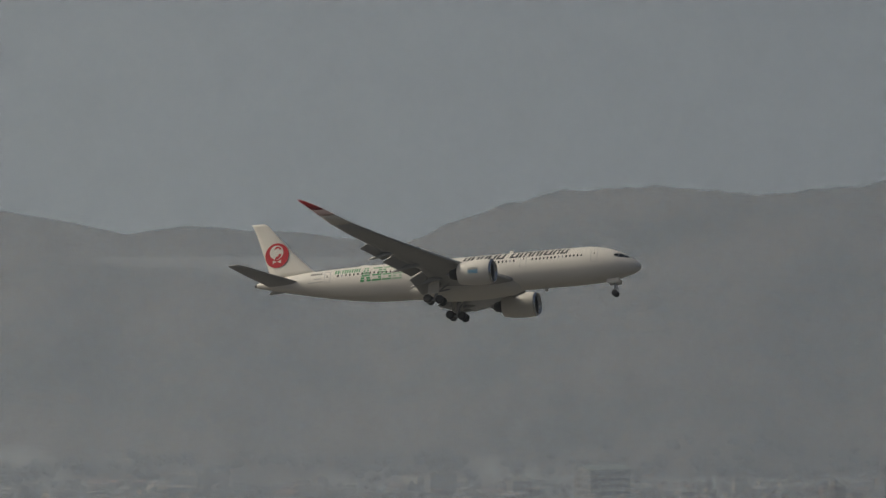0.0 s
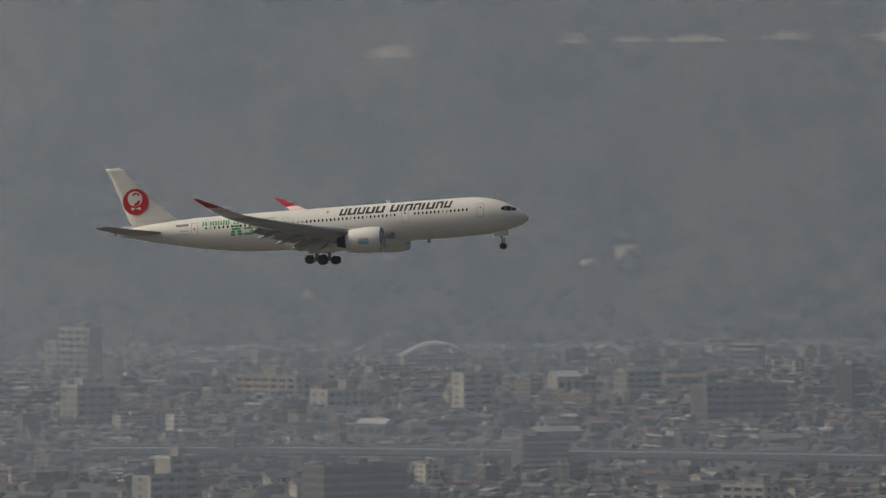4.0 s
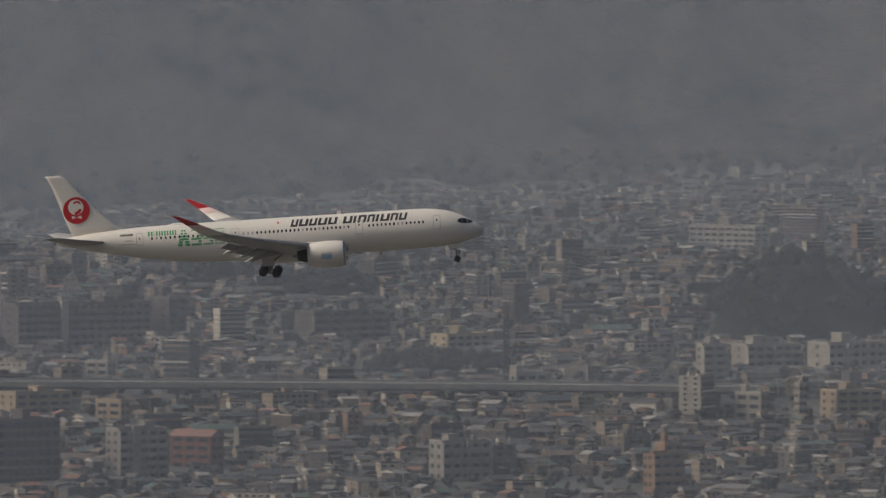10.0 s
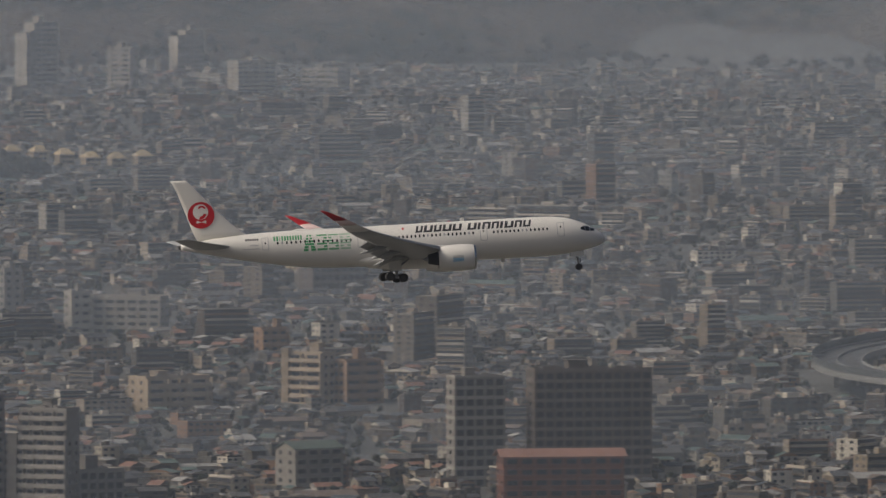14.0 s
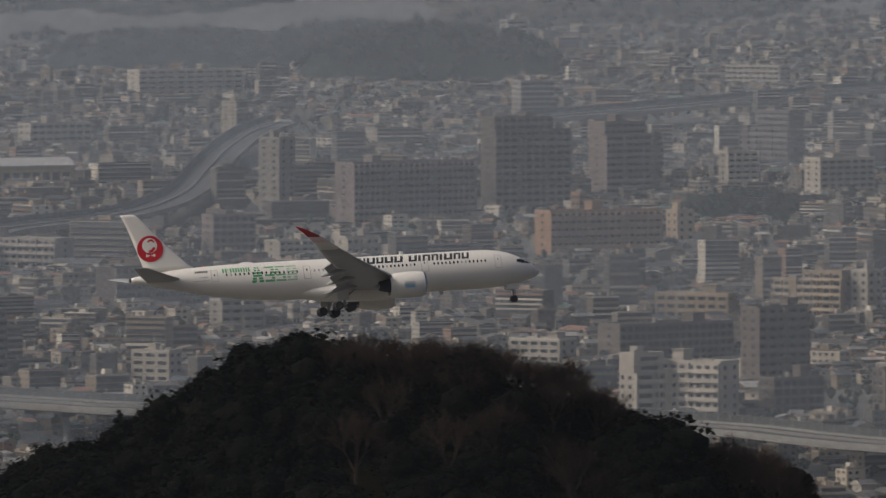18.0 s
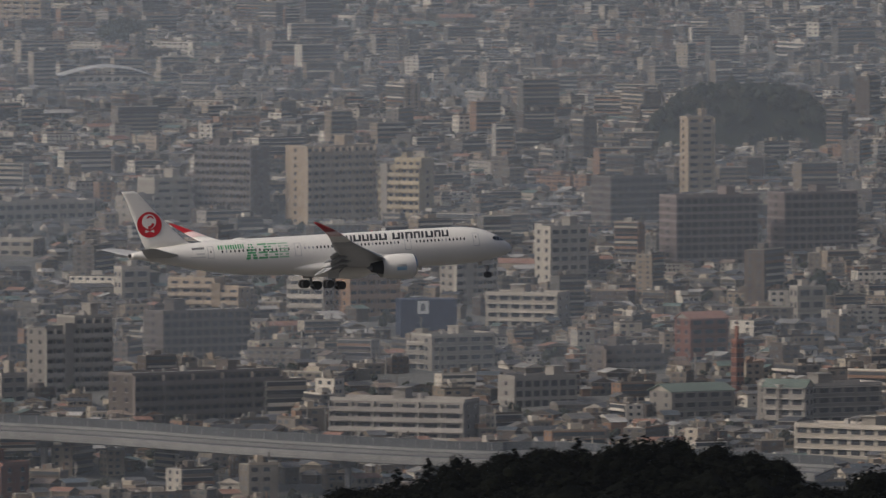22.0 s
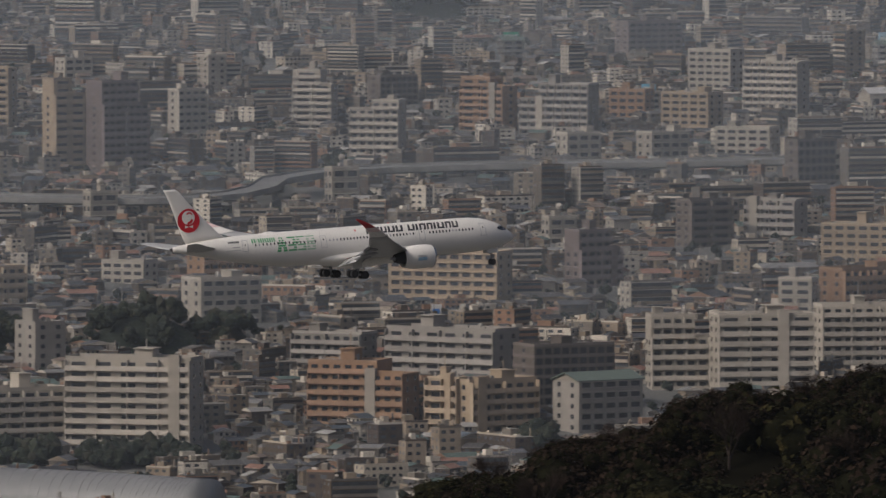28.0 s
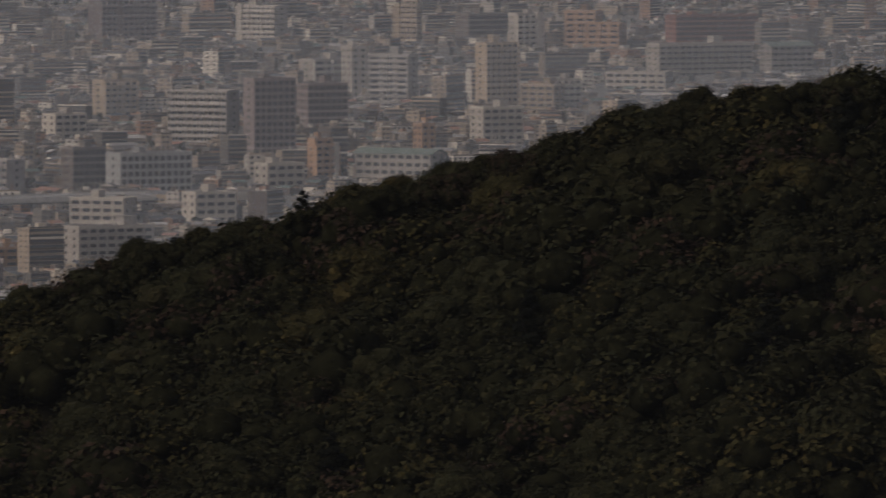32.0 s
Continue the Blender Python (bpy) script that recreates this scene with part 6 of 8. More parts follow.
block(15.62, 3170, 9.1, 11.3, 5, "w", 36)
office(15.90, 3165, 21.3, 12.7, 5, "d", 34)
office(16.65, 3140, 23.7, 13.1, 5, "d", 30)
flats(16.75, 3291, 13.4, 18.0, 8, "w", 30)
flats(14.98, 3582, 27.8, 13.2, 7, "w", 32)
flats(16.49, 3698, 12.1, 14.4, 8, "c", 32)
tower(16.19, 3698, 4.5, 9.8, 5, "c", -35)
block(16.14, 3869, 28.4, 7.9, 5, "w", -24)
block(14.94, 3882, 25.4, 5.1, 3, "w", -20)
flats(16.97, 3765, 30.7, 11.1, 6, "g", 30)
flats(17.06, 3682, 18.0, 16.3, 9, "w", 32)
flats(17.75, 3802, 27.2, 12.1, 7, "r", 38)
flats(17.63, 3631, 13.3, 21.2, 11, "w", 36)
tower(17.78, 3631, 6.7, 23.0, 12, "w", -35)
flats(18.01, 3586, 16.8, 27.8, 14, "d", 36)
flats(16.78, 3267, 16.7, 21.4, 9, "w", 30)
flats(17.01, 3265, 14.0, 14.0, 6, "o", -18)
flats(17.69, 3398, 31.2, 12.4, 6, "c", 34)
block(15.99, 3144, 11.5, 10.3, 4, "g", -18)
flats(17.74, 3133, 17.3, 10.1, 4, "o", -20)
block(17.19, 3133, 29.4, 5.8, 2, "g", -20)
flats(18.22, 3398, 13.2, 15.2, 7, "w", -34)
flats(16.74, 3659, 14.2, 12.0, 6, "p", 34)
flats(17.15, 3603, 15.4, 11.0, 6, "g", 32)
hall(17.42, 3464, 12.7, 6.4, 3, "g", 24)
hall(17.37, 3163, 23.2, 5.8, 2, "y", -24)
flats(18.28, 3207, 21.6, 15.9, 7, "g", 36)
flats(18.15, 3199, 20.6, 8.3, 3, "o", 38)
flats(19.24, 3134, 31.3, 21.6, 9, "w", -16)
flats(18.74, 3138, 23.7, 14.0, 6, "w", 24)
tower(18.85, 3266, 12.0, 11.2, 5, "g", 30)
flats(18.55, 3370, 28.2, 9.7, 4, "c", 32)
flats(18.32, 3593, 23.5, 18.4, 9, "d", 30)
flats(18.63, 3704, 16.3, 19.1, 10, "c", -18)
flats(18.95, 3621, 11.4, 24.4, 12, "c", 38)
flats(19.17, 3621, 16.3, 23.7, 12, "p", 38)
flats(19.46, 3688, 10.4, 13.1, 7, "w", 36)
tower(19.56, 3786, 8.3, 10.1, 6, "w", 30)
block(19.60, 3337, 19.3, 11.6, 5, "w", 30)
flats(19.61, 3418, 18.1, 8.7, 4, "o", 30)
block(18.59, 3577, 11.7, 9.5, 5, "c", -30)
tower(18.30, 3539, 7.2, 7.2, 4, "g", 30)
block(18.41, 3130, 22.4, 6.4, 3, "g", -30)
block(18.99, 3817, 10.4, 5.5, 3, "w", 32)
block(19.22, 3410, 13.9, 5.6, 3, "w", -30)
block(17.49, 3266, 16.0, 9.4, 4, "g", 36)
block(22.26, 3447, 21.1, 9.9, 5, "c", -20)
flats(21.49, 3234, 14.9, 17.2, 7, "w", 12)
flats(21.84, 3225, 24.4, 18.8, 8, "w", 12)
flats(22.31, 3261, 29.3, 15.8, 7, "w", 12)
flats(20.07, 3262, 20.0, 9.1, 4, "g", -26)
flats(20.56, 3243, 31.1, 12.6, 5, "g", -34)
block(20.55, 3373, 30.3, 13.0, 6, "c", -24)
flats(21.90, 3733, 17.8, 15.0, 8, "w", -24)
flats(20.19, 3177, 25.5, 14.7, 6, "o", -20)
office(21.02, 3194, 23.5, 16.1, 7, "d", 30)
block(21.16, 3168, 20.7, 12.1, 5, "g", 36)
flats(20.54, 3164, 9.7, 13.0, 5, "c", -34)
flats(20.72, 3164, 20.7, 12.3, 5, "c", 38)
flats(23.45, 3842, 25.9, 11.8, 7, "c", 30)
flats(23.46, 3717, 24.3, 15.2, 8, "g", -18)
flats(23.02, 3770, 20.0, 10.9, 6, "g", 30)
block(23.12, 3460, 40.2, 10.6, 5, "g", 36)
flats(22.87, 3541, 26.7, 10.4, 5, "p", 30)
block(21.99, 3360, 9.6, 8.3, 4, "w", -18)
flats(22.31, 3373, 27.5, 9.0, 4, "o", 38)
flats(21.00, 3693, 21.1, 13.9, 7, "g", -20)
flats(20.71, 3701, 15.1, 14.4, 8, "o", -34)
flats(19.99, 3705, 12.1, 16.0, 9, "w", -18)
office(22.04, 3587, 13.2, 12.9, 6, "d", 38)
block(22.74, 3375, 13.8, 11.0, 5, "w", -20)
block(21.43, 3649, 14.1, 6.7, 3, "w", 36)
block(21.78, 3655, 17.2, 7.0, 4, "w", -20)
block(21.08, 3647, 11.9, 6.6, 3, "w", 30)
flats(20.25, 3638, 14.8, 16.4, 8, "w", -18)
block(21.62, 3517, 15.8, 6.5, 3, "g", 30)
block(21.55, 3701, 16.6, 10.6, 6, "c", -30)
hall(22.35, 3755, 14.6, 5.4, 3, "w", 24)
flats(22.64, 3804, 18.6, 6.2, 4, "w", 36)
block(21.65, 3779, 15.4, 12.4, 7, "w", -30)
block(21.30, 3731, 12.2, 7.6, 4, "o", -24)
office(20.38, 3455, 14.8, 4.2, 2, "r", 30)
office(20.31, 3755, 13.8, 8.4, 5, "d", 38)
block(21.37, 3867, 18.9, 9.5, 6, "p", 32)
block(23.13, 3336, 21.8, 6.8, 3, "w", -18)
flats(24.00, 3690, 20.3, 11.8, 6, "g", -34)
block(23.65, 3554, 30.5, 3.5, 2, "w", -30)
flats(23.93, 3496, 15.7, 9.2, 4, "p", 36)
block(24.50, 3555, 23.7, 9.4, 5, "g", 30)
block(24.05, 3560, 10.2, 4.4, 2, "o", 32)
block(24.48, 3621, 17.7, 8.1, 4, "w", -24)
block(23.92, 3804, 12.4, 8.5, 5, "w", 32)
block(24.32, 3810, 12.4, 7.0, 4, "w", 36)
flats(21.90, 3486, 15.7, 10.7, 5, "g", -26)
flats(21.60, 3475, 14.2, 12.1, 6, "d", 36)
block(23.70, 3455, 14.8, 8.5, 4, "w", -20)
flats(21.14, 3405, 13.9, 13.9, 6, "p", 38)
tower(25.52, 3906, 7.2, 14.0, 8, "w", 30)
flats(25.68, 3880, 14.3, 14.7, 9, "g", -26)
flats(26.11, 3878, 12.0, 18.5, 11, "c", 34)
flats(26.52, 4000, 18.0, 13.1, 8, "o", -18)
office(27.00, 4028, 27.1, 8.7, 6, "r", 30)
block(26.95, 3953, 30.3, 9.2, 6, "w", 32)
office(25.17, 3762, 14.3, 22.3, 12, "p", 30)
office(25.39, 3829, 14.1, 12.8, 7, "p", 30)
flats(24.90, 3802, 19.4, 14.3, 8, "g", -26)
flats(24.53, 3861, 12.6, 9.9, 6, "c", 38)
flats(25.74, 4028, 8.4, 13.2, 9, "c", -20)
flats(26.23, 4000, 10.1, 12.3, 8, "w", 36)
tower(25.81, 3774, 6.2, 8.5, 5, "o", 30)
flats(25.39, 3714, 8.3, 12.1, 7, "o", 36)
office(24.40, 3702, 12.1, 11.0, 6, "d", 38)
office(24.67, 3696, 23.1, 10.3, 5, "b", 30)
block(24.92, 3633, 14.5, 8.2, 4, "w", 30)
block(25.71, 3714, 24.3, 8.3, 4, "g", -30)
block(26.11, 3792, 14.7, 10.8, 6, "w", 30)
block(26.70, 3920, 19.2, 5.1, 3, "w", -18)
flats(26.39, 3874, 9.5, 8.7, 5, "w", 38)
flats(25.14, 4035, 14.8, 10.7, 7, "w", -34)
flats(24.56, 4035, 19.8, 12.4, 8, "p", 34)
flats(25.40, 3933, 14.4, 7.2, 4, "w", 38)
block(27.31, 3960, 15.4, 8.1, 5, "g", 30)
office(26.05, 4042, 15.7, 7.4, 5, "d", 38)
block(26.30, 3867, 12.6, 7.9, 5, "c", -30)
block(25.21, 3708, 13.6, 6.1, 3, "w", 32)
dome_hall(-18.22, 3792, 18, 6.6, M_TILE["w"], "pale hall under a shallow vaulted roof")
dome_hall(-11.93, 3835, 15, 5.0, M_TILE["w"], "pale hall under a shallow vaulted roof")
dome_hall(10.49, 3905, 25, 4.8, M_TILE["w"], "white sports hall with a vaulted roof")
dome_hall(-5.85, 3480, 20, 3.6, M_TILE["r"], "hall under an orange-brown vaulted roof")


# signs, masts and tanks
def billboard(turn, dist, z, w, h):
    ob = thing("billboard", "red roof billboard with pale lettering bars", "sign", m=pose(*polar(turn, dist, z), 0, 0, -turn + 6))
    part("panel", cube(-w / 2, w / 2, -0.2, 0.2, 0, h), surface("sign_red", (0.42, 0.03, 0.04), 0.5, amount=0.06), ob, "red panel")
    part("base_strip", cube(-w / 2, w / 2, -0.23, 0.2, -h * 0.16, -0.02), M_BAND["w"], ob)
    for i, x in enumerate((-0.42, -0.1, 0.02, 0.14, 0.26, 0.42)):
        part("lettering_bar", cube(x * w - w * 0.045, x * w + w * 0.045, -0.27, -0.21, h * 0.32, h * 0.66), M_BAND["w"], ob)
    for x in (-0.4, 0, 0.4):
        part("leg", cube(x * w - 0.12, x * w + 0.12, -0.1, 0.1, -h * 0.6, -h * 0.16), M_STEEL, ob)


def mast(turn, dist, tall, half, red):
    ob = thing("lattice_mast", "tall slender lattice mast in red and white sections" if red else "slender grey lattice mast", "mast", m=pose(*polar(turn, dist), 0, 0, 20))
    n = 9 if red else 3
    for i in range(n):
        z0, z1 = tall * i / n, tall * (i + 1) / n
        bm = bmesh.new()
        for x, y in ((-1, -1), (1, -1), (1, 1), (-1, 1)):
            tube(bm, (x * half, y * half, z0), (x * half, y * half, z1), 0.34 * half, 0.34 * half, 4)
        steps = 5
        for j in range(steps):
            a, b = z0 + (z1 - z0) * j / steps, z0 + (z1 - z0) * (j + 1) / steps
            for (x0, y0), (x1, y1) in (((-1, -1), (1, -1)), ((1, -1), (1, 1)), ((1, 1), (-1, 1)), ((-1, 1), (-1, -1))):
                tube(bm, (x0 * half, y0 * half, a), (x1 * half, y1 * half, b), 0.2 * half, 0.2 * half, 3)
                tube(bm, (x0 * half, y0 * half, b), (x1 * half, y1 * half, b), 0.08 * half, 0.08 * half, 3)
        part("mast_section", bm, (M_MASTRED if i % 2 == 0 else M_BAND["w"]) if red else M_RAIL, ob)
    if red:
        part("antenna", cube(-1.9, 1.9, -0.12, 0.12, tall * 0.985, tall * 0.992), M_MASTRED, ob)
        part("antenna", cube(-0.12, 0.12, -1.9, 1.9, tall * 0.985, tall * 0.992), M_MASTRED, ob)


def roof_sign(turn, dist, base, wide, tall, faces, label, cube_sign=False):
    """A sign on a small block of its own: a boxed board with coloured fields, one face or two."""
    if base > 1.0:
        block(turn, dist, max(6.0, wide * 1.7), base, max(2, round(base / (3.05 * size_at(dist)))), "dgc"[int(turn * 100) % 3], 22)
    q = polar(turn, dist + 2.5)
    ob = thing("roof_sign", label, "sign", m=pose(q.x, q.y, SLOPE * dist + base, 0, 0, -turn + (40 if cube_sign else 8)))
    deep = wide if cube_sign else 0.8 if base > 1.0 else wide * 0.6
    part("sign_box", cube(-wide / 2, wide / 2, -deep / 2, deep / 2, 0.3, tall), faces[0], ob)
    for x in (-0.4, 0.4):
        part("leg", cube(x * wide - 0.15, x * wide + 0.15, -0.15, 0.15, -0.6, 0.3), M_STEEL, ob)
    for mat, x0, x1, z0, z1, round_one in faces[1:]:
        for m in ([Matrix.Identity(4)] if not cube_sign else [Matrix.Identity(4), Matrix.Rotation(radians(-90), 4, "Z")]):
            if round_one:
                bm = lathe([(-deep / 2 - 0.06, 0.02), (-deep / 2 - 0.06, (x1 - x0) * wide / 2), (-deep / 2, (x1 - x0) * wide / 2)], 20, "y", ((x0 + x1) / 2 * wide, 0, (z0 + z1) / 2 * tall))
            else:
                bm = cube(x0 * wide, x1 * wide, -deep / 2 - 0.04, -deep / 2, z0 * tall, z1 * tall)
            part("sign_field", bm, mat, ob, m=m)


M_S = {k: surface("sign_" + k, v, 0.5, amount=0.08) for k, v in {"white": (0.5, 0.5, 0.48), "grey": (0.16, 0.17, 0.18), "crimson": (0.42, 0.03, 0.04), "blue": (0.05, 0.16, 0.42), "navy": (0.014, 0.022, 0.05), "green": (0.03, 0.25, 0.13), "cyan": (0.12, 0.34, 0.48), "pale_blue": (0.3, 0.42, 0.5), "orange": (0.5, 0.2, 0.06)}.items()}
BAR = [(-0.40, -0.24), (-0.18, -0.04), (0.02, 0.16), (0.22, 0.40)]


def bars(mat, z0, z1):
    return [(mat, a, b, z0, z1, False) for a, b in BAR]


roof_sign(22.62, 3372, 5.2, 4.4, 6.2, [M_S["white"], (M_S["grey"], -0.32, 0.32, 0.42, 0.86, True), (M_S["white"], -0.24, 0.24, 0.47, 0.81, True), (M_S["cyan"], -0.3, 0.3, 0.18, 0.28, False)], "white boxed roof sign with round grey emblems", True)
roof_sign(23.09, 3356, 7.0, 4.6, 5.5, [M_S["pale_blue"], (M_S["crimson"], -0.5, 0.5, 0.08, 0.40, False), (M_S["orange"], -0.1, 0.3, 0.88, 0.98, False)] + bars(M_S["white"], 0.48, 0.82), "pale blue and red boxed roof sign with white bars", True)
roof_sign(23.53, 3372, 4.2, 1.8, 4.7, [M_S["crimson"], (M_S["white"], -0.22, 0.22, 0.2, 0.45, False), (M_S["white"], -0.22, 0.22, 0.52, 0.8, False)], "upright red banner sign with white bars")
roof_sign(20.49, 3309, 4.4, 2.4, 4.6, [M_S["white"], (M_S["blue"], -0.36, 0.36, 0.06, 0.78, False), (M_S["white"], -0.15, 0.15, 0.2, 0.6, False)], "white and blue upright roof sign")
roof_sign(20.80, 3867, 4.5, 4.4, 1.9, [M_S["green"]] + bars(M_S["white"], 0.35, 0.65), "long green roof sign with pale bars")
roof_sign(21.37, 3749, 4.7, 3.8, 2.0, [M_S["cyan"]] + bars(M_S["white"], 0.35, 0.65), "long light blue roof sign with pale bars")
roof_sign(22.36, 3854, 5.0, 5.2, 3.0, [M_S["pale_blue"]] + bars(M_S["white"], 0.25, 0.55), "pale blue roof sign with white bars")
roof_sign(22.88, 3823, 5.2, 5.0, 5.5, [M_S["navy"], (M_S["white"], -0.5, -0.12, 0.06, 1.0, False)] + bars(M_S["white"], 0.3, 0.6)[2:], "dark blue and white boxed roof sign", True)
roof_sign(11.82, 3386, 0.0, 14.0, 10.4, [M_S["navy"], (M_S["white"], -0.20, 0.0, 0.66, 0.97, False), (M_S["navy"], -0.14, -0.06, 0.73, 0.90, False)], "dark blue windowless store block with a white emblem field")
roof_sign(13.02, 3540, 4.0, 3.4, 1.6, [M_S["white"]] + bars(M_S["crimson"], 0.3, 0.65), "white roof sign with red bars")


def dish(turn, dist, base):
    """A small round water tank on a slender stand, as on many roofs."""
    k = size_at(dist)
    ob = thing("rooftop_tank", "pale round water tank on a stand", "tank", "rooftop tanks", m=pose(*polar(turn, dist, SLOPE * dist + base)))
    part("stand", cube(-0.4 * k, 0.4 * k, -0.4 * k, 0.4 * k, -2.0, 2.0 * k), M_CONC, ob)
    part("tank", lathe([(2.0 * k, 0.1), (2.3 * k, 1.1 * k), (3.2 * k, 1.4 * k), (4.0 * k, 1.1 * k), (4.4 * k, 0.1)], 12, "z"), M_BAND["w"], ob, "", True)


def terrace_row():
    """A row of alike houses with pale yellow roofs below the woods."""
    src = None
    for i in range(11):
        turn = -4.08 + i * 0.108
        dist = 3925 - 9 * math.sin(i * 0.9)
        k = size_at(dist)
        p = polar(turn, dist)
        m = pose(p.x, p.y, p.z, 0, 0, -turn + 24)
        if src is None:
            src = thing("house", "house with a pale yellow hipped roof in a hillside row", "house", "yellow-roofed houses in a row", m=m)
            part("wall", cube(-4.2 * k, 4.2 * k, -3.4 * k, 3.4 * k, -1, 5.6 * k), M_WALL["c"], src)
            a, b, h = 4.8 * k, 4.0 * k, 5.5 * k
            bm = bmesh.new()
            v = [bm.verts.new(q) for q in ((-a, -b, h), (a, -b, h), (a, b, h), (-a, b, h), (-1.6 * k, 0, h + 3.2 * k), (1.6 * k, 0, h + 3.2 * k))]
            for q in ((0, 1, 5, 4), (1, 2, 5), (2, 3, 4, 5), (3, 0, 4), (3, 2, 1, 0)):
                bm.faces.new([v[j] for j in q])
            part("roof", bm, M_YELLOW, src, "pale yellow roof")
            part("window_row", windows(-3.6 * k, 3.6 * k, -3.4 * k, 1.0 * k, 2.2 * k, 3, 0.05), M_PANE, src)
            part("window_row", windows(-3.6 * k, 3.6 * k, -3.4 * k, 3.6 * k, 4.8 * k, 3, 0.05), M_PANE, src)
        else:
            copy_thing(src, m)
        PLOTS.append((turn, dist, 0.05, dist, math.degrees(math.atan((SLOPE * dist + 8 * k - 477) / dist)), 6 * k))


M_YELLOW = surface("pale_yellow_roof", (0.52, 0.40, 0.22), 0.7, grain=0.8, amount=0.15, vary=0.15)
terrace_row()
for a, r, h in ((20.1, 3560, 9), (21.0, 3480, 7), (22.1, 3600, 8), (13.4, 3420, 9), (16.2, 3480, 8), (17.9, 3400, 10), (19.1, 3520, 8), (10.6, 3460, 8), (24.06, 3548, 5)):
    block(a, r, 9.0, h, 3, "o" if a > 24 else "w", 26)
    dish(a, r + 4, h)
M_MASTRED = surface("mast_red", (0.45, 0.07, 0.04), 0.5, amount=0.1)
billboard(3.09, 3330, 477 + 3330 * math.tan(radians(-3.0)), 15.5, 6.4)
billboard(-3.47, 3485, 477 + 3485 * math.tan(radians(-2.86)), 8.0, 3.4)
mast(-13.73, 3440, 91.5, 0.62, True)
mast(-7.82, 3560, 23.5, 0.55, False)
mast(6.93, 4290, 18, 0.35, False)


def lamp_pole(turn, dist, tall):
    ob = thing("floodlight_pole", "tall grey pole with a lamp head", "street lamp", m=pose(*polar(turn, dist)))
    part("pole", tube(bmesh.new(), (0, 0, -0.5), (0, 0, tall), 0.4, 0.25, 8), M_RAIL, ob)
    part("lamp_head", cube(-1.0, 1.0, -0.5, 0.5, tall, tall + 0.7), M_CONC, ob)


lamp_pole(-13.15, 3440, 26)
lamp_pole(-13.95, 3420, 9.5)


def storage_tank(turn, tilt, r, h):
    d = on_mountain(turn, tilt)
    ob = thing("storage_tank", "white round tank on the mountainside", "tank", m=pose(*polar(turn, d, mountain_z(turn, d) - 0.5)))
    part("shell", lathe([(0, r), (h, r)], 24, "z", cap=True), M_BAND["w"], ob, "", True)
    part("lid", lathe([(h, r * 1.02), (h + r * 0.18, 0.05)], 24, "z"), M_BAND["w"], ob, "", True)


storage_tank(-17.42, -1.77, 3.4, 5.0)
storage_tank(-17.58, -1.79, 2.2, 2.4)


# ---- houses, small blocks and trees that fill the plain ----
WALLS = [(0.36, 0.31, 0.24), (0.20, 0.16, 0.115), (0.13, 0.11, 0.09), (0.26, 0.21, 0.155), (0.085, 0.066, 0.05), (0.16, 0.14, 0.115), (0.50, 0.45, 0.37), (0.10, 0.088, 0.074), (0.21, 0.13, 0.085), (0.12, 0.11, 0.095), (0.31, 0.28, 0.235), (0.075, 0.06, 0.05)]
ROOFS = [(0.055, 0.056, 0.06), (0.085, 0.085, 0.088), (0.11, 0.10, 0.09), (0.065, 0.06, 0.057), (0.15, 0.115, 0.09), (0.055, 0.065, 0.075), (0.21, 0.115, 0.08), (0.17, 0.165, 0.155), (0.30, 0.285, 0.26), (0.085, 0.115, 0.10), (0.045, 0.045, 0.047), (0.10, 0.095, 0.09), (0.07, 0.07, 0.075), (0.05, 0.052, 0.055)]
M_HOUSE = many("house_walls", WALLS, 0.85, 0.3, 0.15)
M_HOUSE_ROOF = many("house_roofs", ROOFS, 0.7, 0.5, 0.2)
M_SMALL_ROOF = many("flat_roofs", [(0.260, 0.233, 0.193), (0.180, 0.163, 0.139), (0.310, 0.279, 0.226), (0.140, 0.121, 0.102), (0.220, 0.205, 0.180)], 0.9, 0.3, 0.2)
M_DARKPANE = many("small_panes", [(0.04, 0.045, 0.05), (0.06, 0.065, 0.07), (0.03, 0.03, 0.035)], 0.3, 0.4, 0.3)
FILL_MATS = [M_HOUSE, M_HOUSE_ROOF, M_SMALL_ROOF, M_DARKPANE]


def quadbox(v, f, s, x0, x1, y0, y1, z0, z1, slot, top=None):
    b = len(v)
    v += [(x0, y0, z0), (x1, y0, z0), (x1, y1, z0), (x0, y1, z0), (x0, y0, z1), (x1, y0, z1), (x1, y1, z1), (x0, y1, z1)]
    for q in ((0, 1, 5, 4), (1, 2, 6, 5), (2, 3, 7, 6), (3, 0, 4, 7)):
        f.append([b + i for i in q])
        s.append(slot)
    if top is not None:
        f.append([b + 4, b + 5, b + 6, b + 7])
        s.append(top)


